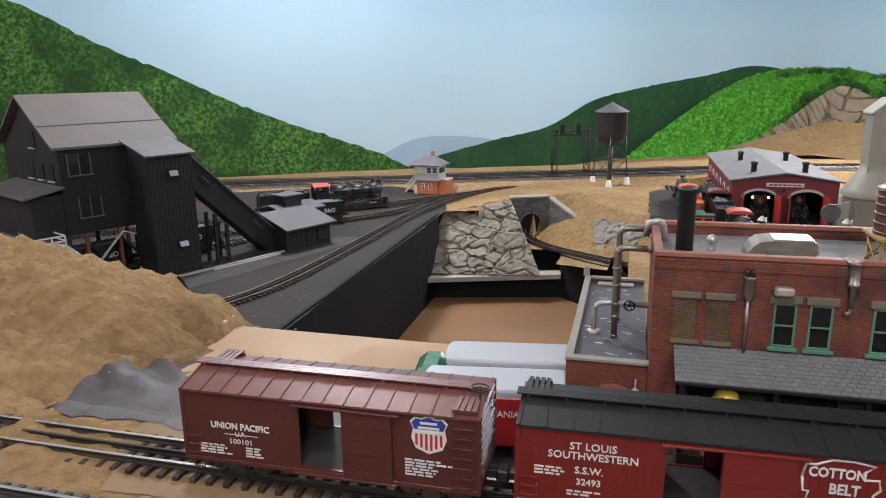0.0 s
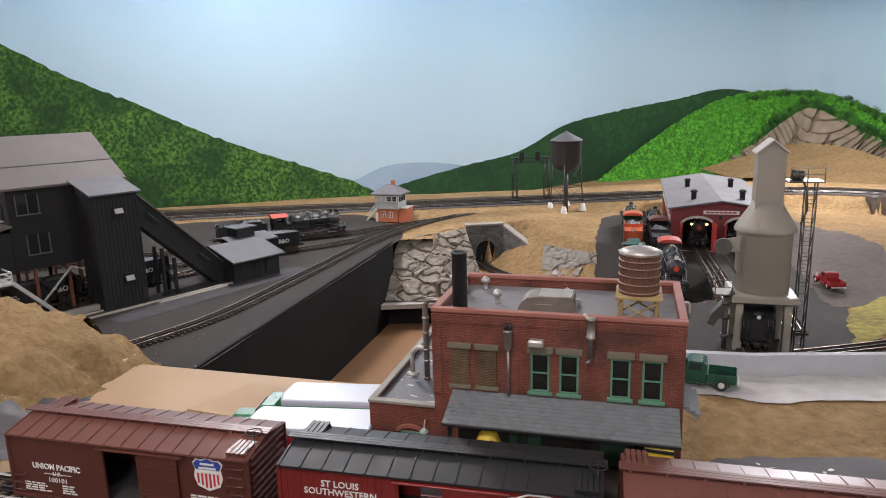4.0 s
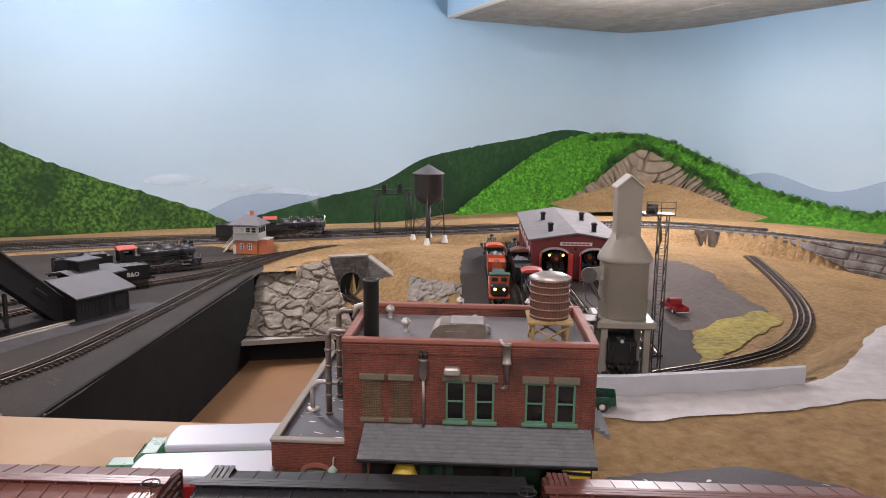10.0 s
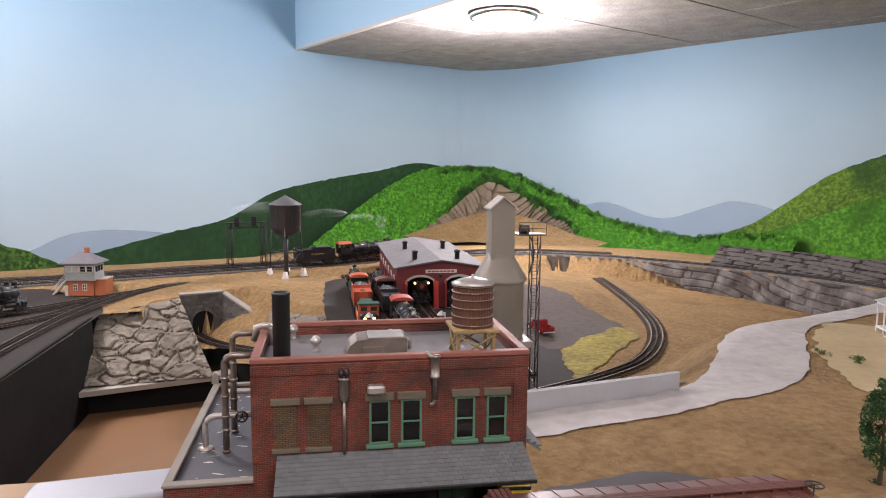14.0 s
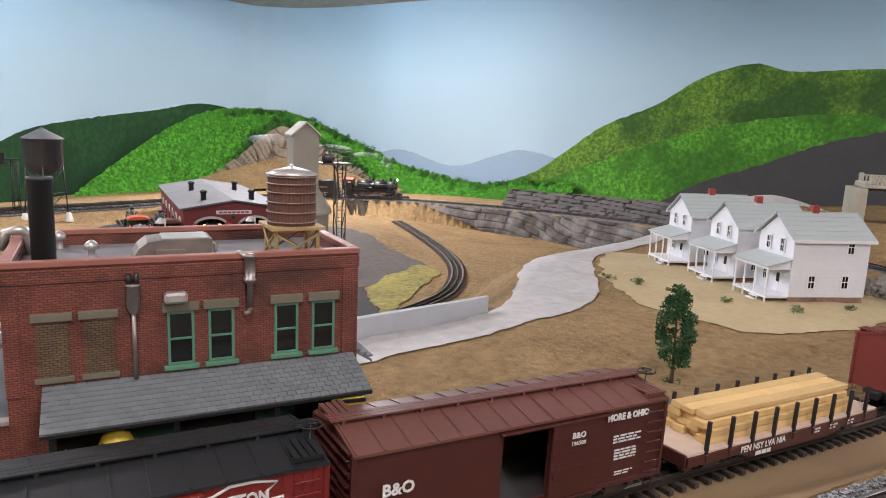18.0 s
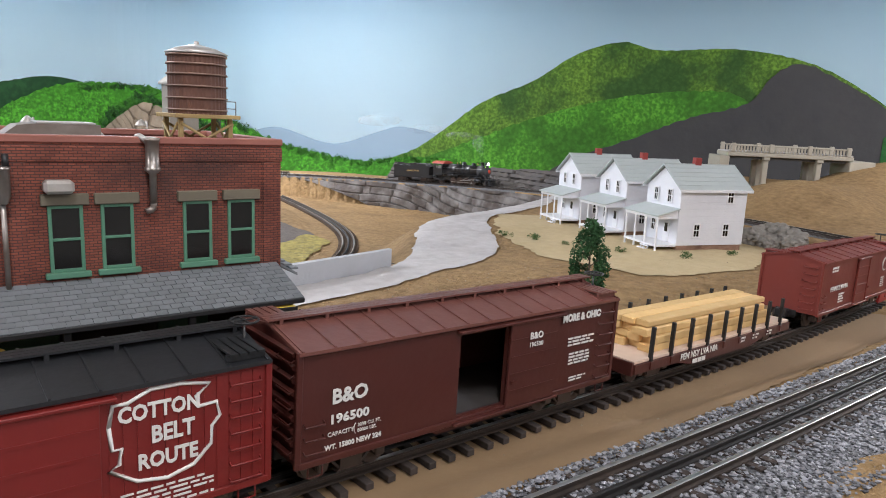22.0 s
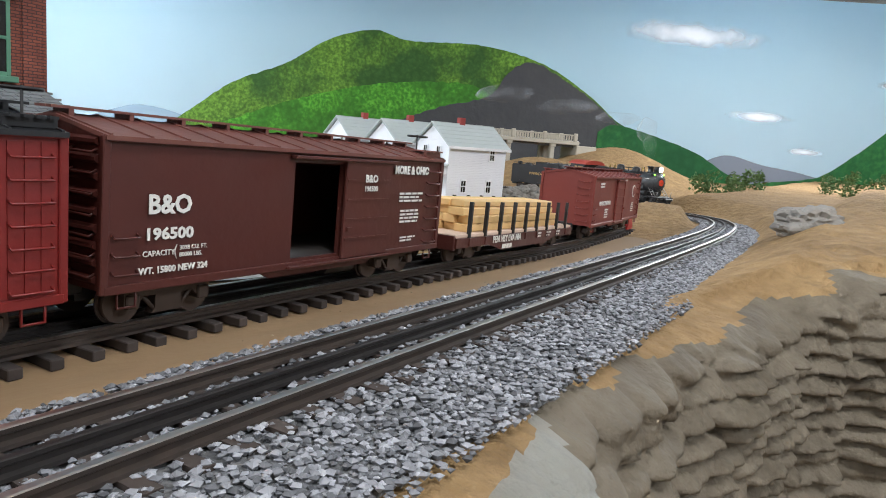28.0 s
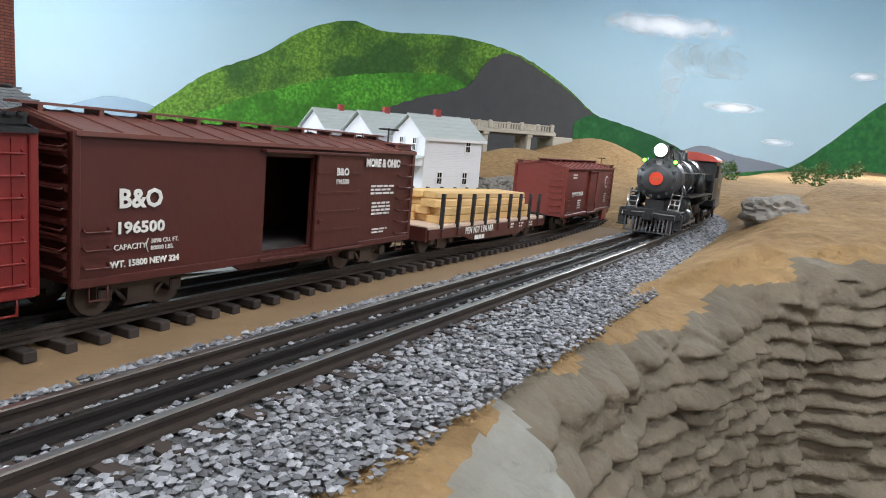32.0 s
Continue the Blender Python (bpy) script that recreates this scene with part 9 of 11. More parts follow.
    siding_grooves(tw, 0.0, 0.118, 0.0, 0, 0.3, 12)
    siding_grooves(tw, 0.002, 0.092, 0.0, 0, 0.3, 9, "y")
    bm = prism(B(), [(-0.012, 0.301), (0.112, 0.335), (0.112, 0.339), (-0.012, 0.305)], "x", -0.008, 0.126)
    part("tower_roof", bm, MINE_GREY, tw)
    hatch(tw, 0.064, 0.0, 0.255)
    hatch(tw, 0.072, 0.0, 0.075)
    # enclosed chute down to the loading shed
    bm = prism(B(), [(0.1185, 0.296), (0.36, 0.06), (0.36, 0.006), (0.335, 0.0), (0.1185, 0.212)], "y", 0.012, 0.062)
    ch = part("chute", bm, MINE, ob)
    bm = prism(B(), [(0.115, 0.302), (0.367, 0.056), (0.367, 0.052), (0.115, 0.297)], "y", 0.006, 0.068)
    part("chute_roof", bm, MINE_GREY, ch)
    for x, z in ((0.16, 0.226), (0.30, 0.09)):
        m = pose(x, 0.0095, z, 0, 44, 0)
        part("chute_window", box(B(), -0.02, 0.02, 0, 0.003, -0.011, 0.011, 0, m), GAP, ch)
        part("window_slat", box(B(), -0.02, 0.02, -0.001, 0.001, -0.001, 0.001, 0, m), MINE_GREY, ch)
    for x in (0.175, 0.208):
        for y in (0.016, 0.058):
            part("chute_leg", beam(B(), (x, y, 0), (x + 0.002, y, 0.31 - x), 0.008), MINE, ob)
    for p0, p1 in (((0.175, 0.014, 0.012), (0.21, 0.014, 0.012)), ((0.178, 0.014, 0.09), (0.21, 0.014, 0.015)), ((0.175, 0.016, 0.11), (0.175, 0.058, 0.02))):
        part("leg_brace", beam(B(), p0, p1, 0.005), MINE, ob)
    return ob


coal_mine()


def loading_shed():
    ob = thing("loading_shed", MM @ pose(0.437, 0.033, 0), "low black-boarded shed with a grey tarpaper roof", "shed")
    bm = prism(B(), [(-0.078, 0), (0.078, 0), (0.078, 0.07), (0.03, 0.098), (-0.078, 0.068)], "x", -0.08, 0.08)
    siding_grooves(part("wall", bm, MINE, ob), -0.08, 0.08, -0.078, 0, 0.066, 16)
    bm = prism(B(), [(-0.096, 0.064), (0.03, 0.100), (0.03, 0.104), (-0.096, 0.068)], "x", -0.09, 0.092)
    part("roof", bm, MINE_GREY, ob)
    part("roof", prism(B(), [(0.03, 0.1), (0.092, 0.066), (0.092, 0.070), (0.03, 0.104)], "x", -0.09, 0.092), MINE_GREY, ob)
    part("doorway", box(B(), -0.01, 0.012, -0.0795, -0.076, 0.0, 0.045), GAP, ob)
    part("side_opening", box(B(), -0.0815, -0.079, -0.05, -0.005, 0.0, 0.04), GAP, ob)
    part("shutter", box(B(), 0.032, 0.07, -0.0815, -0.078, 0.018, 0.055), MINE, ob)
    hut = thing("scale_hut", MM @ pose(0.545, 0.165, 0), "small black hut with a broad grey roof and cupola", "hut")
    part("wall", box(B(), -0.06, 0.06, -0.045, 0.045, 0, 0.082), MINE, hut)
    part("roof", prism(B(), [(-0.075, 0.08), (0, 0.094), (0.075, 0.08), (0.075, 0.084), (0, 0.098), (-0.075, 0.084)], "x", -0.09, 0.075), MINE_GREY, hut)
    part("cupola", box(B(), -0.05, 0.015, -0.028, 0.028, 0.088, 0.123), MINE, hut)
    part("cupola_roof", box(B(), -0.057, 0.022, -0.035, 0.035, 0.123, 0.127), MINE_GREY, hut)


loading_shed()
STRIP = mat("pale_timber_curb", (0.40, 0.36, 0.31), 0.7, 0, 0.3, 30, second=(0.27, 0.24, 0.2))
for nm, x0, x1, y0, y1, h, lab in (("curb_strip", -0.06, 0.36, -0.035, -0.028, 0.007, "pale grey timber curb strip beside the mine"), ("curb_strip", 0.12, 0.33, -0.052, -0.046, 0.006, "short pale timber curb strip beside the mine"),
                                   ("low_concrete_wall", -0.11, 0.0, 0.028, 0.046, 0.016, "low pale concrete wall below the mine"), ("curb_strip", -0.11, -0.002, 0.005, 0.011, 0.006, "pale timber curb at the tower's foot")):
    tagged(link_bm(nm, box(B(), x0, x1, y0, y1, 0.001, h, 0.001), STRIP), lab, nm.split("_")[0]).matrix_basis = MM
patch("shed_apron", [(-1.13, 0.80), (-1.06, 0.80), (-0.98, 1.0), (-0.89, 1.22), (-0.86, 1.36), (-0.94, 1.36), (-1.0, 1.17), (-1.09, 0.98)], mat("apron_slate", (0.040, 0.036, 0.040), 0.7, 0, 0.35, 30, 0.0006, 120), "slate-grey apron in front of the loading shed", 0.0026, wobble=0.002, category="apron")


def coal_heap(x0, x1, y0, y1, z, h, seed, n=9):
    """A heap of coal with an uneven top."""
    bm = B()
    nx = int(n * max(1, (x1 - x0) / (y1 - y0)))
    g = []
    for i in range(nx + 1):
        row = []
        for j in range(n + 1):
            u, v = i / nx, j / n
            e = min(1, 6 * min(u, 1 - u)) * min(1, 4 * min(v, 1 - v))
            hh = h * e * (0.75 + 0.5 * noise.noise(Vector((u * 6 + seed, v * 5, 0)))) + 0.0022 * random.Random(i * 97 + j + seed * 7).uniform(-1, 1)
            row.append(bm.verts.new((x0 + (x1 - x0) * u, y0 + (y1 - y0) * v, z + hh)))
        g.append(row)
    for a, b in zip(g, g[1:]):
        for j in range(n):
            bm.faces.new((a[j], b[j], b[j + 1], a[j + 1]))
    return bm


def hopper(m, seed):
    ob = thing("hopper_car", m, "black steel coal hopper car with white lettering, loaded with coal", "hopper car", "coal hoppers in the yard")
    L, W = 0.196, 0.058
    h = L / 2
    bm = B()
    for s in (-1, 1):
        box(bm, -h, h, s * W / 2 - 0.001, s * W / 2 + 0.001, 0.022, 0.064)
    part("side", bm, BLACK, ob)
    bm = prism(B(), [(-h + 0.002, 0.063), (-h + 0.004, 0.05), (-0.03, 0.012), (0.03, 0.012), (h - 0.004, 0.05), (h - 0.002, 0.063)], "y", -W / 2 + 0.001, W / 2 - 0.001)
    part("hopper_body", bm, BLACK, ob)
    for k in range(8):
        x = -h + 0.004 + (L - 0.008) * k / 7
        for s in (-1, 1):
            part("rib", box(B(), x - 0.0012, x + 0.0012, s * (W / 2 + 0.001) - 0.0012, s * (W / 2 + 0.001) + 0.0012, 0.02, 0.064), BLACK, ob)
    for s in (-1, 1):
        part("top_rail", box(B(), -h, h, s * W / 2 - 0.002, s * W / 2 + 0.002, 0.0635, 0.066), BLACK, ob)
        part("sill", box(B(), -h - 0.003, h + 0.003, s * 0.012 - 0.003, s * 0.012 + 0.003, 0.014, 0.021), BLACK, ob)
        part("end_ladder", box(B(), s * h - 0.001, s * h + 0.001, -0.02, 0.02, 0.02, 0.064), BLACK, ob)
        truck_part(ob, s * (h - 0.03))
        coupler_part(ob, s * (h + 0.001), s)
    part("coal", coal_heap(-h + 0.003, h - 0.003, -W / 2 + 0.002, W / 2 - 0.002, 0.0625, 0.008, seed), COAL, ob, "heaped coal load")
    letter(ob, "B&O", 0.045, 0.038, 0.019, W=0.0625, bold=0.0006)
    bars(ob, -0.085, 0.045, [0.024, 0.03], 0.0045, 0.002, W=0.0625)
    bars(ob, -0.085, 0.031, [0.03, 0.026], 0.0014, 0.001, W=0.0625)
    return ob


hopper(pose(-1.085, 1.532, -0.1595, 0, 0, 41), 1)
hopper(MM @ pose(-0.095, 0.17, 0.0125), 2)
hopper(MM @ pose(0.142, 0.17, 0.0125), 3)

# ---------------------------------------------------------------- engine house
ENG_RED = mat("engine_house_red", (0.20, 0.030, 0.030), 0.6, 0, 0.35, 26, 0.0006, 220, second=(0.13, 0.022, 0.024))
DOOR_RED = mat("door_red", (0.40, 0.035, 0.035), 0.45, 0, 0.2, 40)
ENG_ROOF = mat("engine_house_roof", (0.15, 0.145, 0.15), 0.7, 0, 0.3, 16, 0.0005, 160, second=(0.105, 0.1, 0.104))
PALE_CON = mat("pale_concrete", (0.55, 0.52, 0.47), 0.75, 0, 0.25, 30, second=(0.42, 0.39, 0.35))


def arch_wall(bm, x0, x1, y0, y1, z0, z1, openings, n=12):
    """A wall along x with arched openings (centre, width, spring height, top height) cut through."""
    a = x0
    for cx, w, zs, zt in sorted(openings):
        box(bm, a, cx - w / 2, y0, y1, z0, z1)
        pts = [(cx - w / 2 * math.cos(math.pi * i / n), zs + (zt - zs) * math.sin(math.pi * i / n)) for i in range(n + 1)]
        for p, q in zip(pts, pts[1:]):
            prism(bm, [p, q, (q[0], z1), (p[0], z1)], "y", y0, y1)
        a = cx + w / 2
    box(bm, a, x1, y0, y1, z0, z1)
    bmesh.ops.remove_doubles(bm, verts=bm.verts, dist=0.00002)
    return bm


def arch_ring(bm, cx, w, zs, zt, y0, y1, t, n=14, legs=None):
    pts = [(cx - w / 2 * math.cos(math.pi * i / n), zs + (zt - zs) * math.sin(math.pi * i / n)) for i in range(n + 1)]
    out = [(cx - (w / 2 + t) * math.cos(math.pi * i / n), zs + (zt - zs + t) * math.sin(math.pi * i / n)) for i in range(n + 1)]
    for i in range(n):
        prism(bm, [pts[i], out[i], out[i + 1], pts[i + 1]], "y", y0, y1)
    bmesh.ops.remove_doubles(bm, verts=bm.verts, dist=0.00002)
    return bm


def engine_house():
    ob = thing("engine_house", pose(0.405, 1.83, -0.172), "red brick two-stall engine house with open arched doors", "engine house")
    w, d, ze, zp = 0.155, 0.77, 0.14, 0.163
    doors = [(-0.072, 0.094, 0.085, 0.108), (0.066, 0.094, 0.085, 0.108)]
    part("front_wall", arch_wall(B(), -w, w, 0, 0.012, 0, ze, doors), ENG_RED, ob)
    part("front_gable", prism(B(), [(-w, ze), (w, ze), (0, zp)], "y", 0, 0.012), ENG_RED, ob)
    wins = [(0.09 + 0.118 * i, 0.05, 0.08, 0.1) for i in range(6)]
    for s in (-1, 1):
        bm = arch_wall(B(), 0.012, d, -0.006, 0.006, 0, ze, wins)
        bmesh.ops.transform(bm, matrix=Matrix.Translation((s * (w - 0.006), 0, 0)) @ Matrix.Rotation(math.pi / 2, 4, "Z"), verts=bm.verts)
        wall = part("side_wall", bm, ENG_RED, ob)
        for c, ww, zs, zt in wins:
            x = s * (w - 0.004)
            bm = box(B(), x - 0.001, x + 0.001, c - ww / 2, c + ww / 2, 0.0, zt)
            part("window_pane", bm, GLASS_DARK, wall)
            bm = arch_ring(B(), c, ww, zs, zt, -0.003, 0.003, 0.005)
            bmesh.ops.transform(bm, matrix=Matrix.Translation((s * (w + 0.0), 0, 0)) @ Matrix.Rotation(math.pi / 2, 4, "Z"), verts=bm.verts)
            part("window_arch", bm, PALE_CON, wall)
            for dd in (-0.008, 0.008):
                part("glazing_bar", box(B(), x + s * 0.001 - 0.001, x + s * 0.001 + 0.001, c + dd - 0.001, c + dd + 0.001, 0.03, 0.096), DOOR_RED, wall)
    part("back_wall", box(B(), -w, w, d, d + 0.012, 0, ze), ENG_RED, ob)
    part("inside_floor", box(B(), -w + 0.012, w - 0.012, 0.012, d, 0.0005, 0.003), YARD, ob)
    for s in (-1, 1):
        bm = prism(B(), [(s * (w + 0.012), ze - 0.002), (0, zp + 0.001), (0, zp + 0.006), (s * (w + 0.012), ze + 0.003)], "y", -0.014, d + 0.02)
        part("roof", bm, ENG_ROOF, ob)
    for cx, ww, zs, zt in doors:
        part("door_arch", arch_ring(B(), cx, ww, zs, zt, -0.003, 0.004, 0.008), PALE_CON, ob, "pale stone arch")
        for s in (-1, 1):
            hx = cx + s * ww / 2
            bm = box(B(), 0, 0.003, -0.044, 0, 0.002, 0.098)
            for zz in (0.02, 0.05, 0.08):
                box(bm, -0.0012, 0.0042, -0.042, -0.002, zz - 0.002, zz + 0.002)
            bmesh.ops.transform(bm, matrix=Matrix.Translation((hx - 0.0015, -0.004, 0)) @ Matrix.Rotation(math.radians(s * 12), 4, "Z"), verts=bm.verts)
            part("door_leaf", bm, DOOR_RED, ob, "open red boarded door leaf")
    part("doorstep", box(B(), -w, w, -0.03, -0.001, 0.0, 0.002), PALE_CON, ob)
    sg = part("sign", box(B(), -0.055, 0.055, -0.003, 0.0, 0.122, 0.134), WHITE, ob, "white sign board")
    bm = B()
    for k in range(7):
        box(bm, -0.047 + 0.0136 * k, -0.036 + 0.0136 * k, -0.0036, -0.003, 0.1255, 0.1305)
    part("sign_lettering", bm, DOOR_RED, sg)
    part("wall_lamp", box(B(), -0.006, 0.002, -0.006, 0, 0.106, 0.116), PAINT_GREEN, ob)
    for x, y in ((-0.08, 0.1), (0.075, 0.1), (-0.08, 0.42), (0.075, 0.42)):
        z = zp - abs(x) / w * 0.023
        v = part("smoke_vent", lathe(B(), [(0.009, -0.004), (0.009, 0.03), (0.012, 0.031), (0.012, 0.036), (0.006, 0.04), (0, 0.041)], x, y, z, 14), ROOF_BLACK, ob)
        part("vent_base", box(B(), x - 0.013, x + 0.013, y - 0.013, y + 0.013, z - 0.004, z + 0.004), ENG_ROOF, ob)
    return ob


GLASS_DARK = mat("dark_glazing", (0.03, 0.03, 0.035), 0.12, 0, 0.1, 30)
engine_house()


# ---------------------------------------------------------------- coaling tower
SILO = mat("silo_concrete", (0.33, 0.295, 0.24), 0.45, 0, 0.35, 12, 0.0006, 150, second=(0.23, 0.21, 0.18))
IRON = mat("grimy_iron", (0.07, 0.065, 0.06), 0.5, 0.5, 0.4, 50, second=(0.18, 0.16, 0.14))


def coaling_tower():
    ob = thing("coaling_tower", pose(0.385, 0.93, -0.172), "grey-beige concrete coaling tower with iron gear and ladders", "coaling tower")
    for x in (-0.045, 0.045):
        for y in (-0.045, 0.045):
            part("leg", box(B(), x - 0.007, x + 0.007, y - 0.009, y + 0.009, 0, 0.108, 0.001), SILO, ob)
    part("base_slab", box(B(), -0.062, 0.062, -0.062, 0.062, 0.104, 0.119, 0.002), SILO, ob)
    part("silo", lathe(B(), [(0.048, 0.118), (0.0525, 0.122), (0.0525, 0.245), (0.054, 0.247), (0, 0.247)], seg=40), SILO, ob)
    part("cone_roof", lathe(B(), [(0.0575, 0.243), (0.0585, 0.248), (0.0550, 0.256), (0.033, 0.292), (0.028, 0.303), (0, 0.304)], seg=40), SILO, ob)
    part("headhouse", prism(B(), [(-0.0255, 0.29), (0.0255, 0.29), (0.0255, 0.402), (0, 0.424), (-0.0255, 0.402)], "y", -0.024, 0.024), SILO, ob)
    for s in (-1, 1):
        part("headhouse_roof", prism(B(), [(s * 0.030, 0.3985), (0, 0.424), (0, 0.4275), (s * 0.030, 0.402)], "y", -0.030, 0.030), PALE_CON, ob)
    # coal chute and hoist wheel
    part("chute", prism(B(), [(-0.056, 0.125), (-0.098, 0.075), (-0.105, 0.055), (-0.092, 0.05), (-0.082, 0.068), (-0.05, 0.105)], "y", -0.05, -0.024), IRON, ob)
    part("chute_bracket", beam(B(), (-0.055, -0.037, 0.16), (-0.085, -0.037, 0.215), 0.005), IRON, ob)
    part("hoist_wheel", tube(B(), (-0.082, -0.045, 0.215), (-0.082, -0.038, 0.215), 0.017, seg=20), IRON, ob)
    part("hoist_arm", prism(B(), [(-0.085, 0.228), (-0.05, 0.236), (-0.05, 0.205), (-0.08, 0.202)], "y", -0.037, -0.033), SILO, ob)
    part("hoist_cable", pipe(B(), [(-0.096, -0.042, 0.215), (-0.085, -0.042, 0.16), (-0.06, -0.045, 0.14)], 0.001, 5), IRON, ob)
    part("platform", box(B(), -0.095, -0.06, -0.06, -0.01, 0.118, 0.121), IRON, ob)
    for x, y in ((-0.094, -0.059), (-0.062, -0.059), (-0.094, -0.012)):
        part("platform_rail_post", tube(B(), (x, y, 0.12), (x, y, 0.15), 0.001, seg=6), IRON, ob)
    for z in (0.135, 0.15):
        part("platform_rail", pipe(B(), [(-0.062, -0.059, z), (-0.094, -0.059, z), (-0.094, -0.012, z)], 0.001, 5), IRON, ob)
    part("standpipe", pipe(B(), [(-0.07, -0.045, 0), (-0.07, -0.045, 0.12)], 0.005, 8), IRON, ob)
    for z in (0.03, 0.07, 0.1):
        part("pipe_collar", tube(B(), (-0.07, -0.045, z - 0.004), (-0.07, -0.045, z + 0.004), 0.0085, seg=10), IRON, ob)
    # ladder tower beside the silo
    for x in (0.066, 0.084):
        for y in (-0.022, 0.0):
            part("ladder_rail", tube(B(), (x, y, 0), (x, y, 0.345), 0.0014, seg=6), IRON, ob)
    for i in range(44):
        part("rung", tube(B(), (0.066, -0.022, 0.006 + 0.0076 * i), (0.084, -0.022, 0.006 + 0.0076 * i), 0.0006, seg=5), IRON, ob)
    for i in range(8):
        z = 0.01 + 0.04 * i
        part("lattice_bar", tube(B(), (0.066, -0.022, z), (0.066, 0.0, z + 0.04), 0.001, seg=5), IRON, ob)
        part("lattice_bar", tube(B(), (0.084, 0.0, z), (0.084, -0.022, z + 0.04), 0.001, seg=5), IRON, ob)
    part("top_platform", box(B(), 0.03, 0.095, -0.03, 0.02, 0.343, 0.346), IRON, ob)
    for x in (0.034, 0.064, 0.094):
        part("top_rail_post", tube(B(), (x, -0.029, 0.346), (x, -0.029, 0.372), 0.0009, seg=5), IRON, ob)
    for z in (0.359, 0.372):
        part("top_rail", tube(B(), (0.034, -0.029, z), (0.094, -0.029, z), 0.0009, seg=5), IRON, ob)
    part("motor", tube(B(), (0.04, -0.01, 0.356), (0.06, -0.01, 0.356), 0.01, seg=14), IRON, ob)
    part("drive_belt", pipe(B(), [(0.05, -0.02, 0.36), (0.066, -0.02, 0.33), (0.07, -0.02, 0.29), (0.06, -0.02, 0.26)], 0.002, 6), IRON, ob)
    return ob


coaling_tower()


# ---------------------------------------------------------------- water tower and signal bridge
TANK = mat("water_tank_iron", (0.032, 0.032, 0.036), 0.42, 0.3, 0.4, 16, second=(0.07, 0.068, 0.072))


def water_tower():
    ob = thing("water_tower", pose(-0.155, 2.42, -0.15), "rusty dark iron water tower with conical roof on braced legs", "water tower")
    part("tank", lathe(B(), [(0, 0.17), (0.012, 0.172), (0.035, 0.182), (0.054, 0.198), (0.064, 0.215), (0.064, 0.305), (0.066, 0.307), (0.062, 0.309)], seg=36), TANK, ob, smooth=True)
    part("roof", lathe(B(), [(0.069, 0.305), (0.068, 0.308), (0.02, 0.334), (0.004, 0.343), (0, 0.347)], seg=36), MINE_GREY, ob)
    part("riser", tube(B(), (0, 0, 0.0), (0, 0, 0.175), 0.010, seg=14), TANK, ob)
    feet = ((-0.062, 0.03), (0.0, -0.062), (0.062, 0.03), (0.0, 0.065))
    for x, y in feet:
        part("leg", tube(B(), (x * 1.12, y * 1.12, 0.03), (x * 0.93, y * 0.93, 0.22), 0.0026, seg=8), TANK, ob)
        part("footing", lathe(B(), [(0.017, 0.0), (0.008, 0.034), (0, 0.034)], x * 1.13, y * 1.13, 0, 4), PALE_CON, ob, "pale concrete footing")
    for (x0, y0), (x1, y1) in zip(feet, feet[1:] + feet[:1]):
        part("ring_beam", tube(B(), (x0 * 1.04, y0 * 1.04, 0.11), (x1 * 1.04, y1 * 1.04, 0.11), 0.0018, seg=6), TANK, ob)
        for za, zb in ((0.04, 0.105), (0.115, 0.2)):
            part("tie_rod", tube(B(), (x0 * 1.08, y0 * 1.08, za), (x1, y1, zb), 0.0009, seg=5), TANK, ob)
            part("tie_rod", tube(B(), (x1 * 1.08, y1 * 1.08, za), (x0, y0, zb), 0.0009, seg=5), TANK, ob)
    for i in range(12):
        a = 2 * math.pi * i / 12
        part("seam", box(B(), -0.001, 0.001, -0.0648, -0.0636, 0.215, 0.305, 0, Matrix.Rotation(a, 4, "Z")), TANK, ob)
    return ob


water_tower()


def signal_bridge():
    ob = thing("signal_bridge", pose(-0.335, 2.62, -0.135, 0, 0, 22), "black lattice signal bridge over the main line", "signal bridge")
    for x in (-0.075, 0.075):
        for dx in (-0.011, 0.011):
            for dy in (-0.011, 0.011):
                part("post", tube(B(), (x + dx, dy, 0), (x + dx * 0.8, dy * 0.8, 0.2), 0.0018, seg=6), BLACK, ob)
        for i in range(7):
            z = 0.01 + 0.027 * i
            part("lattice", tube(B(), (x - 0.011, -0.011, z), (x + 0.011, -0.011, z + 0.027), 0.0011, seg=5), BLACK, ob)
            part("lattice", tube(B(), (x + 0.011, 0.011, z), (x - 0.011, 0.011, z + 0.027), 0.0011, seg=5), BLACK, ob)
        part("foot", box(B(), x - 0.02, x + 0.02, -0.018, 0.018, -0.02, 0.012), BLACK, ob)
    for z in (0.178, 0.2):
        for y in (-0.011, 0.011):
            part("girder", box(B(), -0.09, 0.09, y - 0.0015, y + 0.0015, z - 0.0015, z + 0.0015), BLACK, ob)
    for i in range(7):
        x = -0.08 + 0.0235 * i
        part("girder_lattice", tube(B(), (x, -0.011, 0.178), (x + 0.02, -0.011, 0.2), 0.0012, seg=5), BLACK, ob)
    part("catwalk", box(B(), -0.09, 0.09, -0.012, 0.012, 0.201, 0.203), BLACK, ob)
    for x in (-0.045, 0.03):
        h = part("signal_head", box(B(), x - 0.011, x + 0.011, -0.016, -0.008, 0.185, 0.228, 0.002), BLACK, ob)
        for z in (0.195, 0.207, 0.219):
            part("lens", tube(B(), (x, -0.019, z), (x, -0.016, z), 0.0035, seg=10), ROOF_BLACK, h)
    return ob


signal_bridge()

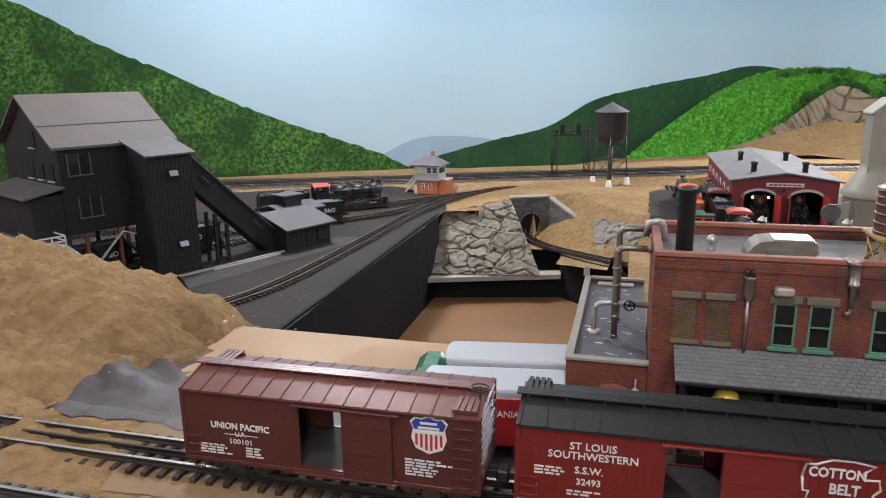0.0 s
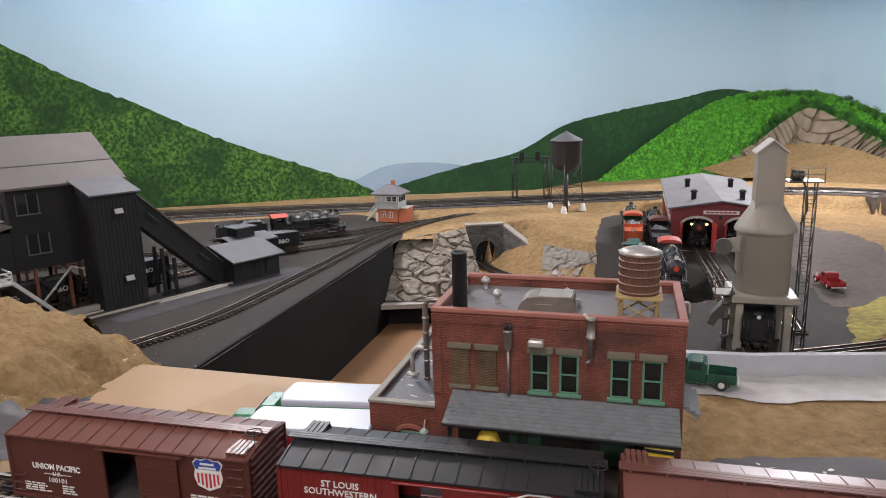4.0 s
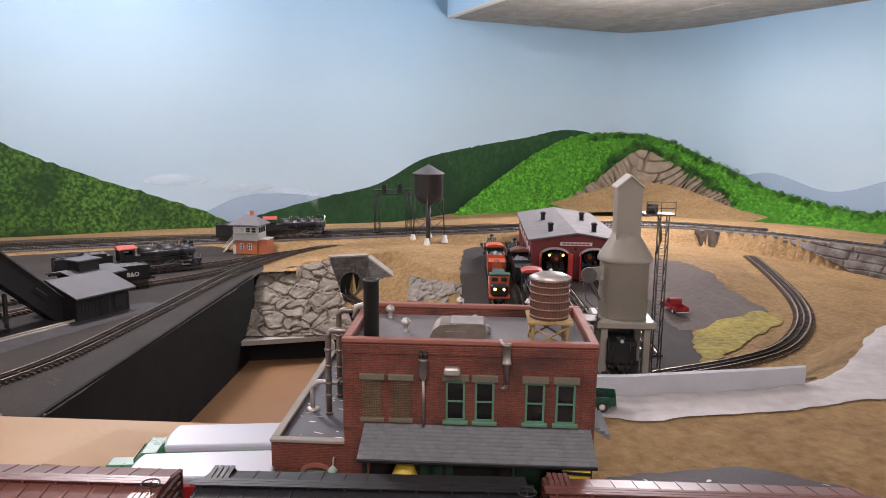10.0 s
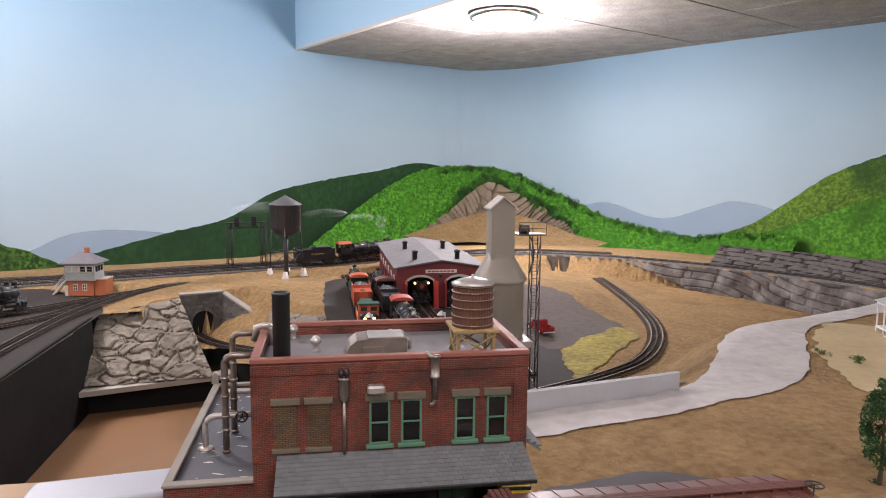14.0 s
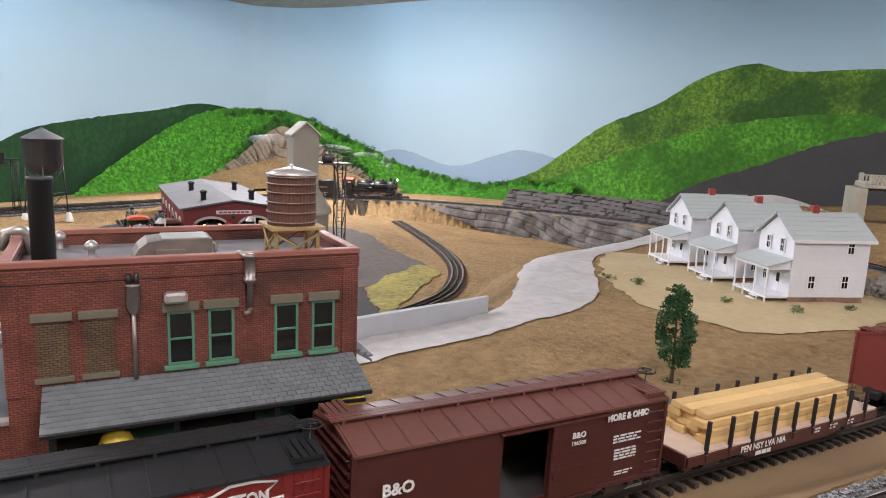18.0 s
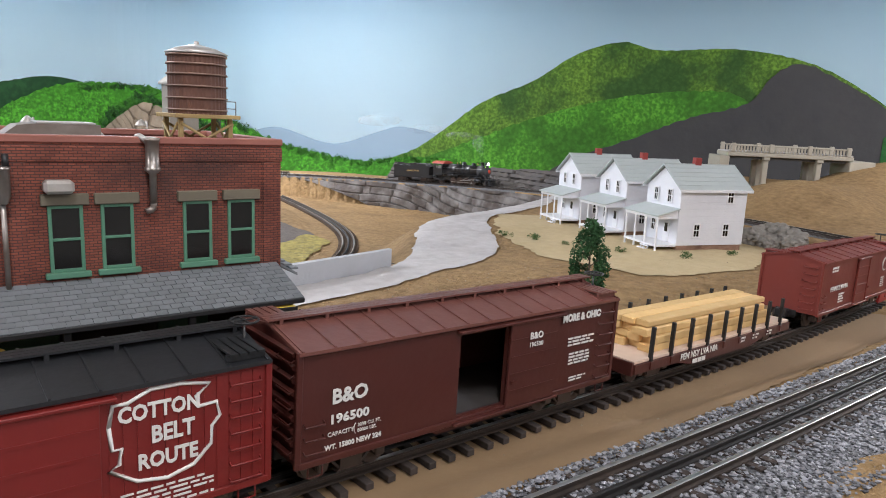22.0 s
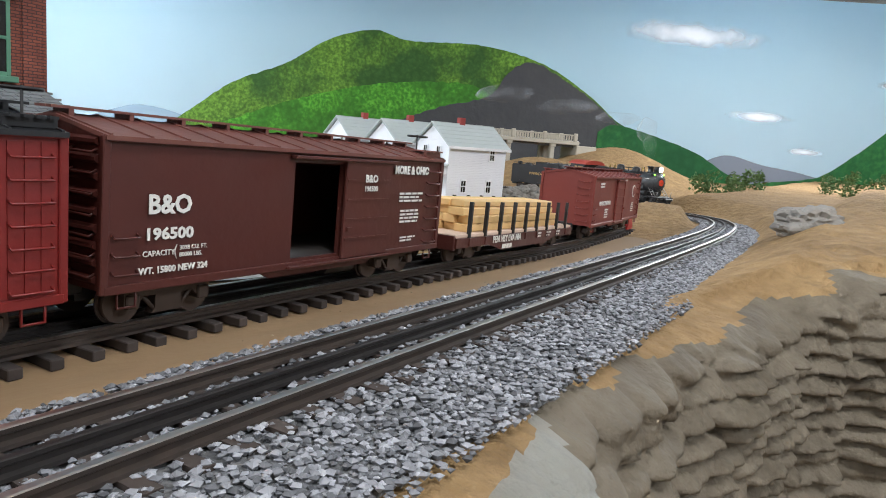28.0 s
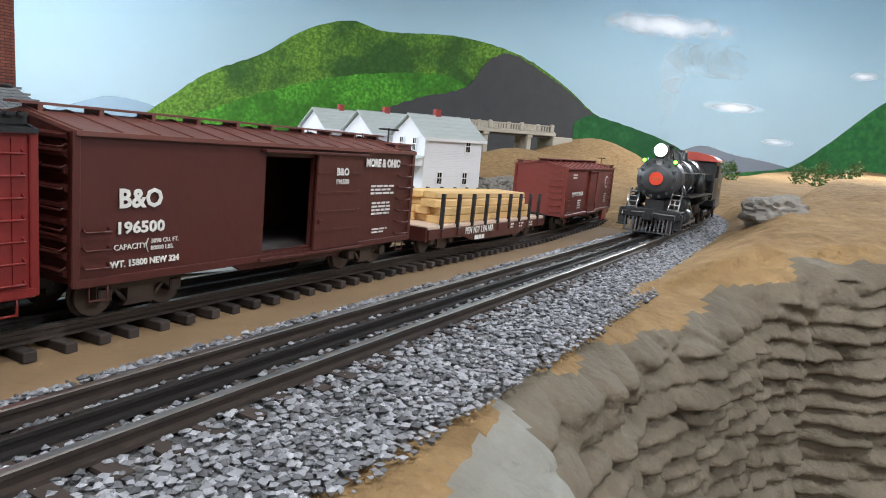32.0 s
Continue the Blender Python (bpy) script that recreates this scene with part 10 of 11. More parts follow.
# ---------------------------------------------------------------- signal tower
BRICK_O = mat("orange_brick", (0.42, 0.13, 0.055), 0.75, 0, 0.3, 60, 0.0005, 260, second=(0.32, 0.09, 0.04))
CLAP_G = mat("grey_clapboard", (0.40, 0.42, 0.40), 0.65, 0, 0.2, 60)
SLATE_R = mat("grey_hip_roof", (0.15, 0.145, 0.16), 0.7, 0, 0.25, 60, 0.0005, 200)


def signal_tower():
    ob = thing("signal_tower", pose(-0.875, 2.205, -0.166, 0, 0, -6) @ Matrix.Scale(0.88, 4), "two-storey signal tower, orange brick below, grey boards above", "signal tower")
    a, b = 0.052, 0.04
    low = part("lower_storey", box(B(), -a, a, -b, b, 0, 0.064, 0.0006), BRICK_O, ob, "orange brick lower storey")
    part("annex", box(B(), a, a + 0.047, -b + 0.006, b, 0, 0.068, 0.0006), BRICK_O, ob)
    part("annex_parapet", box(B(), a - 0.001, a + 0.049, -b + 0.004, b + 0.002, 0.068, 0.072), PALE_CON, ob)
    part("upper_storey", box(B(), -0.06, 0.06, -0.046, 0.046, 0.064, 0.134), CLAP_G, ob)
    for i in range(7):
        part("clapboard", box(B(), -0.061, 0.061, -0.047, 0.047, 0.066 + i * 0.0045, 0.0685 + i * 0.0045), CLAP_G, ob)
    for x in (-0.022, 0.016):
        w = part("window", box(B(), x - 0.009, x + 0.009, -b - 0.0015, -b + 0.001, 0.022, 0.05), WHITE, low, "white arched window")
        part("pane", box(B(), x - 0.007, x + 0.007, -b - 0.002, -b - 0.001, 0.024, 0.048), GLASS_DARK, w)
        part("glazing_bar", box(B(), x - 0.0008, x + 0.0008, -b - 0.0026, -b - 0.0018, 0.024, 0.048), WHITE, w)
        part("glazing_bar", box(B(), x - 0.007, x + 0.007, -b - 0.0026, -b - 0.0018, 0.0353, 0.0367), WHITE, w)
    for i, x in enumerate((-0.042, -0.014, 0.014, 0.042)):
        w = part("upper_window", box(B(), x - 0.0125, x + 0.0125, -0.0485, -0.045, 0.1, 0.126), WHITE, ob, "white-framed upper window")
        part("pane", box(B(), x - 0.010, x + 0.010, -0.049, -0.048, 0.103, 0.124), GLASS_DARK if i > 1 else PALE_CON, w)
        part("glazing_bar", box(B(), x - 0.01, x + 0.01, -0.0495, -0.0486, 0.1128, 0.1142), WHITE, w)
    for y in (-0.025, 0.0, 0.025):
        for s in (-1, 1):
            part("side_window", box(B(), s * 0.0605 - 0.001, s * 0.0605 + 0.001, y - 0.009, y + 0.009, 0.1, 0.124), GLASS_DARK, ob)
    e, t = 0.078, 0.062
    bm = B()
    lo = [bm.verts.new(p) for p in ((-e, -t, 0.134), (e, -t, 0.134), (e, t, 0.134), (-e, t, 0.134))]
    l2 = [bm.verts.new(p) for p in ((-e, -t, 0.138), (e, -t, 0.138), (e, t, 0.138), (-e, t, 0.138))]
    r0, r1 = bm.verts.new((-0.018, 0, 0.180)), bm.verts.new((0.018, 0, 0.180))
    bm.faces.new(lo[::-1])
    for i in range(4):
        bm.faces.new((lo[i], lo[(i + 1) % 4], l2[(i + 1) % 4], l2[i]))
    bm.faces.new((l2[0], l2[1], r1, r0))
    bm.faces.new((l2[1], l2[2], r1))
    bm.faces.new((l2[2], l2[3], r0, r1))
    bm.faces.new((l2[3], l2[0], r0))
    part("hip_roof", bm, SLATE_R, ob)
    part("chimney", box(B(), 0.006, 0.022, -0.006, 0.01, 0.168, 0.198, 0.001), BRICK_O, ob, "orange brick chimney")
    for y in (-0.04, -0.018):
        part("stair_string", beam(B(), (-0.062, y, 0.066), (-0.118, y, 0.0), 0.003, 0.007), PALE_CON, ob)
        part("stair_rail", beam(B(), (-0.062, y, 0.09), (-0.118, y, 0.024), 0.002), PALE_CON, ob)
    for i in range(9):
        k = (i + 0.5) / 9
        x, z = -0.062 - 0.056 * k, 0.066 * (1 - k)
        part("stair_tread", box(B(), x - 0.004, x + 0.004, -0.04, -0.018, z - 0.001, z + 0.001), PALE_CON, ob)
    part("stair_foot", box(B(), -0.066, -0.053, -0.04, -0.012, 0, 0.04), PALE_CON, ob)
    return ob


signal_tower()

# ---------------------------------------------------------------- tunnel portal
PORTAL = mat("portal_stone", (0.15, 0.145, 0.14), 0.85, 0, 0.4, 40, 0.0012, 180, second=(0.09, 0.085, 0.08), per_object=0.3)
PORTAL_PALE = mat("portal_coping", (0.34, 0.32, 0.28), 0.85, 0, 0.35, 40, 0.0008, 180)


def tunnel_portal():
    ob = thing("tunnel_portal", pose(-0.432, 2.062, -0.308, 0, 0, 22), "dark stone tunnel portal with a stepped brick wing wall", "tunnel portal")
    rnd = random.Random(5)
    w, zs, zt = 0.078, 0.058, 0.097
    back = part("portal_wall", arch_wall(B(), -0.075, 0.068, 0.004, 0.03, 0, 0.158, [(0.0, w, zs, zt)]), PORTAL, ob)
    for r in range(13):
        z0, z1 = 0.0122 * r, 0.0122 * (r + 1) - 0.0012
        x = -0.078 - rnd.uniform(0, 0.012)
        while x < 0.072:
            l = rnd.uniform(0.014, 0.026)
            a, b = max(x, -0.077), min(x + l - 0.0012, 0.070)
            x += l
            zm = (z0 + z1) / 2
            half = (w / 2 + 0.011) if zm < zs else ((w / 2 + 0.011) * math.sqrt(max(0, 1 - ((zm - zs) / (zt - zs + 0.011)) ** 2)))
            if half > 0.001:
                if a > -half and b < half:
                    continue
                if a < -half < b:
                    b = -half
                elif a < half < b:
                    a = half
            if b - a > 0.003:
                part("stone", box(B(), a, b, -rnd.uniform(0.0, 0.002), 0.0045, z0, z1, 0.0006), PORTAL, back)
    for i in range(11):
        t0, t1 = math.pi * i / 11 + 0.02, math.pi * (i + 1) / 11 - 0.02
        q = [(-(w / 2) * math.cos(t0), zs + (zt - zs) * math.sin(t0)), (-(w / 2 + 0.01) * math.cos(t0), zs + (zt - zs + 0.01) * math.sin(t0)),
             (-(w / 2 + 0.01) * math.cos(t1), zs + (zt - zs + 0.01) * math.sin(t1)), (-(w / 2) * math.cos(t1), zs + (zt - zs) * math.sin(t1))]
        part("arch_stone", prism(B(), q, "y", -0.003, 0.006), PORTAL, back)
    part("coping", box(B(), -0.08, 0.073, -0.006, 0.032, 0.158, 0.165, 0.001), PORTAL_PALE, ob)
    # black lining with an end panel close inside paints the tunnel's darkness
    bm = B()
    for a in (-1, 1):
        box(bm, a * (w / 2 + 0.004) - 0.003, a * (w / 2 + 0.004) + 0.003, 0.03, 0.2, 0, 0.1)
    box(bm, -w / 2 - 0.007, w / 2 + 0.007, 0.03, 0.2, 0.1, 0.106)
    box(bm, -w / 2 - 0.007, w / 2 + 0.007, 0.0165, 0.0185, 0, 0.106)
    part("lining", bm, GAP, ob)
    # wing wall, coursed, falling towards the open end
    L = 0.30
    m = Matrix.Translation((0.07, 0.0, 0)) @ Matrix.Rotation(math.radians(-52), 4, "Z")
    bm = prism(B(), [(0, 0), (L, 0), (L, 0.004), (0, 0.152)], "y", 0.0, 0.02)
    bmesh.ops.transform(bm, matrix=m, verts=bm.verts)
    wing = part("wing_wall", bm, PORTAL, ob)
    for r in range(14):
        z0, z1 = 0.0108 * r, 0.0108 * (r + 1) - 0.0012
        end = L * min(1, (0.152 - z1) / 0.148)
        x = -rnd.uniform(0, 0.01)
        while x < end - 0.003:
            l = rnd.uniform(0.016, 0.03)
            a, b = max(x, 0.001), min(x + l - 0.0012, end)
            x += l
            if b - a > 0.002:
                part("stone", box(B(), a, b, -rnd.uniform(0.001, 0.003), 0.001, z0, z1, 0, m), PORTAL, wing)
    bm = prism(B(), [(-0.002, 0.153), (L + 0.004, 0.003), (L + 0.004, 0.010), (-0.002, 0.160)], "y", -0.004, 0.024)
    bmesh.ops.transform(bm, matrix=m, verts=bm.verts)
    part("wing_coping", bm, PORTAL_PALE, ob, "pale sloping coping")
    return ob


tunnel_portal()

# ---------------------------------------------------------------- steam locomotives
LOCO = mat("loco_black", (0.014, 0.014, 0.015), 0.36, 0, 0.25, 60, second=(0.026, 0.026, 0.027))
GRAPHITE = mat("loco_graphite", (0.06, 0.062, 0.066), 0.42, 0.2, 0.25, 60)
CAB_RED = mat("cab_roof_red", (0.46, 0.07, 0.045), 0.5, 0, 0.15, 60)
BOILER_GREEN = mat("boiler_green", (0.02, 0.085, 0.055), 0.35, 0, 0.2, 60)
ORANGE = mat("loco_orange", (0.55, 0.10, 0.035), 0.4, 0, 0.15, 60)
STEEL = mat("rod_steel", (0.45, 0.44, 0.43), 0.3, 0.9, 0.2, 80)
BRASS = mat("brass_bell", (0.6, 0.42, 0.15), 0.3, 0.9, 0.2, 80)
LAMP_ON = mat("headlamp_lens_lit", (1.0, 0.95, 0.85), 0.2, 0, 0.0, 20, emit=12.0)
LAMP_AMBER = mat("amber_lens_lit", (1.0, 0.45, 0.12), 0.2, 0, 0.0, 20, emit=7.0)
LAMP_GREEN = mat("green_marker_lit", (0.25, 1.0, 0.05), 0.2, 0, 0.0, 20, emit=3.5)
LAMP_OFF = mat("lens_unlit", (0.6, 0.58, 0.5), 0.15, 0, 0.1, 20)
PLATE_RED = mat("number_plate_red", (0.75, 0.06, 0.02), 0.4, 0, 0.1, 40)
GOLD = mat("gold_lettering", (0.55, 0.36, 0.12), 0.5, 0, 0.1, 60)
DRIVER_R, DRIVER_X = 0.0150, (0.066, 0.033, 0.0, -0.033)


def smoke_material():
    m = bpy.data.materials.new("thin_smoke")
    m.use_nodes = True
    nd, ln = m.node_tree.nodes, m.node_tree.links
    b = nd["Principled BSDF"]
    b.inputs["Base Color"].default_value, b.inputs["Roughness"].default_value = (0.75, 0.77, 0.8, 1), 1.0
    b.inputs["Specular IOR Level"].default_value = 0.0
    tc, n, mr = nd.new("ShaderNodeTexCoord"), nd.new("ShaderNodeTexNoise"), nd.new("ShaderNodeMapRange")
    n.inputs["Scale"].default_value, n.inputs["Detail"].default_value = 15, 4
    mr.inputs["From Min"].default_value, mr.inputs["From Max"].default_value, mr.inputs["To Max"].default_value = 0.36, 0.85, 0.24
    ln.new(tc.outputs["Object"], n.inputs["Vector"])
    ln.new(n.outputs["Fac"], mr.inputs["Value"])
    ln.new(mr.outputs[0], b.inputs["Alpha"])
    return m


SMOKE = smoke_material()


def holed_panel(x0, x1, z0, z1, hx0, hx1, hz0, hz1, ya, yb):
    """An upright panel along x with one opening through it, as one closed mesh."""
    bm = B()
    rings = [[bm.verts.new((x, y, z)) for x, z in ((a0, c0), (a1, c0), (a1, c1), (a0, c1))]
             for y in (ya, yb) for a0, a1, c0, c1 in ((x0, x1, z0, z1), (hx0, hx1, hz0, hz1))]
    fo, fi, bo, bi = rings
    for i in range(4):
        j = (i + 1) % 4
        for q in ((fo[i], fo[j], fi[j], fi[i]), (bo[j], bo[i], bi[i], bi[j]), (fo[j], fo[i], bo[i], bo[j]), (fi[i], fi[j], bi[j], bi[i])):
            bm.faces.new(q)
    bmesh.ops.recalc_face_normals(bm, faces=bm.faces)
    return bm


def steam_loco(m, label, boiler=LOCO, cab_roof=LOCO, cab=LOCO, lit=True, smoke=False, lamps=None):
    """A 2-8-2 locomotive; front towards +x, origin between the rails at railhead."""
    ob = thing("steam_locomotive", m, label, "locomotive")
    zb, r = 0.058, 0.0215
    bm = B()
    tube(bm, (-0.060, 0, zb + 0.001), (0.010, 0, zb), r * 1.10, r * 1.04, 32)
    tube(bm, (0.010, 0, zb), (0.085, 0, zb), r * 1.03, r, 32)
    part("boiler", bm, boiler, ob)
    sb = part("smokebox", tube(B(), (0.085, 0, zb), (0.126, 0, zb), r * 1.0, r * 0.99, 32), GRAPHITE, ob, "graphite-grey smokebox")
    part("smokebox_front", bm=lathe_x(0.126, zb, [(r * 0.99, 0), (r * 0.97, 0.002), (r * 0.74, 0.003), (r * 0.72, 0.005), (r * 0.5, 0.0068), (0, 0.008)]), material=GRAPHITE, parent=sb, smooth=False)
    for i in range(14):
        a = 2 * math.pi * i / 14
        y, z = r * 0.84 * math.cos(a), zb + r * 0.84 * math.sin(a)
        part("clamp", box(B(), 0.127, 0.1305, y - 0.0012, y + 0.0012, z - 0.0012, z + 0.0012), GRAPHITE, sb)
    pl = part("number_plate", tube(B(), (0.1335, 0, zb), (0.1355, 0, zb), 0.0068, seg=24), PLATE_RED, sb, "round red plate")
    part("plate_bar", box(B(), 0.1355, 0.1359, -0.0042, 0.0042, zb - 0.0012, zb + 0.0012), ORANGE, pl)
    for i in range(5):
        x = -0.045 + 0.032 * i
        part("boiler_band", tube(B(), (x, 0, zb), (x + 0.0016, 0, zb), r * 1.115 - i * r * 0.02, seg=32), boiler, ob)
    # headlamp, markers
    hl = part("headlamp", tube(B(), (0.115, 0, zb + r + 0.0075), (0.1295, 0, zb + r + 0.0075), 0.0066, 0.0072, 18), LOCO, ob)
    part("lens", lathe_x(0.1296, zb + r + 0.0075, [(0.0064, 0), (0.005, 0.0016), (0, 0.0024)]), (LAMP_ON if lit else LAMP_OFF) if lamps is None else LOCO, hl, "lit headlamp lens" if lit else "")
    part("headlamp_bracket", box(B(), 0.112, 0.128, -0.004, 0.004, zb + r - 0.003, zb + r + 0.002), LOCO, hl)
    for s in (-1, 1):
        mk = part("marker_lamp", box(B(), 0.1175, 0.1255, s * 0.0155 - 0.0024, s * 0.0155 + 0.0024, zb + 0.0155, zb + 0.0205, 0.0006), LOCO, ob)
        part("marker_lens", tube(B(), (0.1255, s * 0.0155, zb + 0.018), (0.1268, s * 0.0155, zb + 0.018), 0.0019, seg=10), LAMP_GREEN if lit else LAMP_OFF, mk)
        if lamps:
            part("amber_lamp", tube(B(), (0.126, s * 0.024, zb + 0.012), (0.1275, s * 0.024, zb + 0.012), 0.0042, seg=12), lamps, ob, "glowing amber lamp")
    # chimney, domes, bell, whistle
    part("chimney", lathe(B(), [(0.0085, 0), (0.0068, 0.003), (0.0062, 0.010), (0.0070, 0.0135), (0.0085, 0.0145), (0.0085, 0.016), (0.0052, 0.016), (0.005, 0.004)], 0.1, 0, zb + r - 0.002, 18), LOCO, ob)
    part("sand_dome", lathe(B(), [(0.0115, 0), (0.0098, 0.003), (0.0092, 0.0085), (0.006, 0.0115), (0, 0.0125)], 0.058, 0, zb + r - 0.002, 18), LOCO, ob)
    part("steam_dome", lathe(B(), [(0.011, 0), (0.0092, 0.003), (0.0088, 0.0085), (0.0055, 0.0115), (0, 0.0125)], 0.010, 0, zb + r, 18), LOCO, ob)
    part("bell", lathe(B(), [(0.0036, 0), (0.0026, 0.0025), (0.0018, 0.0055), (0, 0.0064)], 0.078, 0, zb + r + 0.0035, 12), BRASS, ob, "brass bell")
    part("bell_yoke", pipe(B(), [(0.078, -0.0046, zb + r - 0.001), (0.078, -0.0046, zb + r + 0.010), (0.078, 0.0046, zb + r + 0.010), (0.078, 0.0046, zb + r - 0.001)], 0.0007, 5), LOCO, ob)
    part("whistle", tube(B(), (-0.012, 0.003, zb + r), (-0.012, 0.003, zb + r + 0.013), 0.0013, seg=8), BRASS, ob)
    part("safety_valve", tube(B(), (-0.022, -0.003, zb + r), (-0.022, -0.003, zb + r + 0.009), 0.0017, seg=8), BRASS, ob)
    # firebox and cab
    part("firebox", box(B(), -0.082, -0.030, -0.0225, 0.0225, 0.028, zb, 0.002), LOCO, ob)
    x0, x1, w, z0, z1 = -0.128, -0.080, 0.0305, 0.034, 0.083
    for s in (-1, 1):
        side = part("cab_side", holed_panel(x0, x1, z0, z1, x0 + 0.012, x1 - 0.006, 0.062, 0.077, s * w - 0.001, s * w + 0.001), cab, ob)
        part("window_post", box(B(), x0 + 0.022, x0 + 0.0235, s * w - 0.0012, s * w + 0.0012, 0.062, 0.077), cab, side)
    part("cab_front", box(B(), x1 - 0.002, x1 - 0.0002, -w + 0.001, w - 0.001, zb, z1), cab, ob)
    part("cab_floor", box(B(), x0, x1 - 0.0025, -w + 0.001, w - 0.001, z0, z0 + 0.003), cab, ob)
    arc = [(-(w + 0.003) * math.cos(math.pi * i / 10), z1 - 0.001 + 0.0105 * math.sin(math.pi * i / 10)) for i in range(11)]
    part("cab_roof", prism(B(), arc, "x", x0 - 0.006, x1 + 0.006), cab_roof, ob, "red cab roof" if cab_roof is not LOCO else "")
    for s in (-1, 1):
        part("cab_ladder", ladder_bm(-0.122, s * w, 0.010, 0.034, 0.008), LOCO, ob)
    # running boards, piping, handrails
    for s in (-1, 1):
        part("running_board", box(B(), -0.080, 0.104, s * 0.0255 - 0.0055, s * 0.0255 + 0.0055, 0.0405, 0.042), LOCO, ob)
        part("handrail", pipe(B(), [(-0.078, s * 0.0265, zb + 0.008), (0.06, s * 0.0255, zb + 0.008), (0.118, s * 0.0235, zb + 0.008)], 0.0007, 5), STEEL, ob)
        part("air_pipe", pipe(B(), [(-0.07, s * 0.0245, 0.047), (0.02, s * 0.0245, 0.047), (0.05, s * 0.0235, 0.052)], 0.0009, 5), LOCO, ob)
        part("air_tank", tube(B(), (-0.055, s * 0.0262, 0.0365), (0.0, s * 0.0262, 0.0365), 0.0042, seg=14), LOCO, ob)
        cy = part("cylinder", tube(B(), (0.084, s * 0.0245, 0.0205), (0.112, s * 0.0245, 0.0205), 0.0085, seg=18), LOCO, ob)
        part("valve_chest", tube(B(), (0.082, s * 0.0235, 0.0335), (0.114, s * 0.0235, 0.0335), 0.006, seg=16), LOCO, cy)
        part("cylinder_cap", tube(B(), (0.112, s * 0.0245, 0.0205), (0.114, s * 0.0245, 0.0205), 0.0065, seg=16), GRAPHITE, cy)
        part("crosshead_guide", box(B(), 0.050, 0.084, s * 0.0255 - 0.0012, s * 0.0255 + 0.0012, 0.0225, 0.0245), STEEL, ob)
        part("piston_rod", tube(B(), (0.055, s * 0.0245, 0.0195), (0.084, s * 0.0245, 0.0195), 0.001, seg=6), STEEL, ob)
        part("steam_pipe", pipe(B(), [(0.1, s * 0.019, zb - 0.006), (0.1, s * 0.0235, 0.045), (0.099, s * 0.0235, 0.038)], 0.0035, 8), LOCO, ob)
        lad = part("front_ladder", ladder_bm(0.1375, s * 0.021, 0.026, 0.046, 0.010, lean=0.016), STEEL, ob, "steel front ladder")
        part("step", box(B(), 0.131, 0.145, s * 0.0275 - 0.0045, s * 0.0275 + 0.0045, 0.0085, 0.010), LOCO, ob)
        part("step_hanger", box(B(), 0.134, 0.142, s * 0.0275 - 0.004, s * 0.0275 + 0.004, 0.010, 0.024), LOCO, ob)
    part("air_pump", tube(B(), (0.03, 0.0285, 0.044), (0.03, 0.0285, 0.066), 0.0048, seg=14), LOCO, ob)
    part("frame", box(B(), -0.125, 0.125, -0.0095, 0.0095, 0.014, 0.036), LOCO, ob)
    part("ash_pan", box(B(), -0.08, -0.045, -0.018, 0.018, 0.016, 0.03), LOCO, ob)
    # pilot
    part("pilot_deck", box(B(), 0.108, 0.146, -0.029, 0.029, 0.0245, 0.027, 0.0005), LOCO, ob)
    part("pilot_beam", box(B(), 0.143, 0.148, -0.030, 0.030, 0.0185, 0.0265, 0.0005), LOCO, ob)
    for i in range(13):
        y = -0.023 + 0.046 * i / 12
        part("pilot_bar", beam(B(), (0.146, y, 0.0185), (0.153 - abs(y) * 0.22, y, 0.0045), 0.0014), GRAPHITE, ob)
    part("pilot_foot", box(B(), 0.146, 0.150, -0.024, 0.024, 0.0035, 0.0052), GRAPHITE, ob)
    part("front_coupler", box(B(), 0.146, 0.157, -0.0045, 0.0045, 0.0165, 0.0235, 0.001), LOCO, ob)
    for s in (-1, 1):
        part("lift_lever", pipe(B(), [(0.149, s * 0.004, 0.024), (0.150, s * 0.012, 0.0235), (0.150, s * 0.026, 0.0235), (0.150, s * 0.026, 0.018)], 0.0006, 5), STEEL, ob)
        part("flag_pole", tube(B(), (0.146, s * 0.0235, 0.027), (0.146, s * 0.0235, 0.039), 0.0006, seg=5), STEEL, ob)
    part("air_hose", pipe(B(), [(0.148, 0.008, 0.018), (0.152, 0.009, 0.012), (0.151, 0.010, 0.007)], 0.0011, 6), LOCO, ob)
    # wheels
    drivers = []
    for x in DRIVER_X:
        bm = B()
        for s in (-1, 1):
            ya, yb = s * 0.0145, s * 0.0175
            tube(bm, (0, ya, 0), (0, yb, 0), DRIVER_R, seg=28)
            tube(bm, (0, s * 0.0172, 0), (0, s * 0.0186, 0), 0.0032, seg=10)
            for k in range(8):
                a = 2 * math.pi * k / 8
                beam(bm, (0.002 * math.cos(a), s * 0.0176, 0.002 * math.sin(a)), (0.0125 * math.cos(a), s * 0.0176, 0.0125 * math.sin(a)), 0.0016)
            tube(bm, (0.006, s * 0.0175, 0), (0.006, s * 0.0215, 0), 0.0016, seg=8)
        d = part("driving_wheelset", bm, TRUCK, ob)
        d.location = (x, 0, DRIVER_R)
        drivers.append(d)
    rods = []
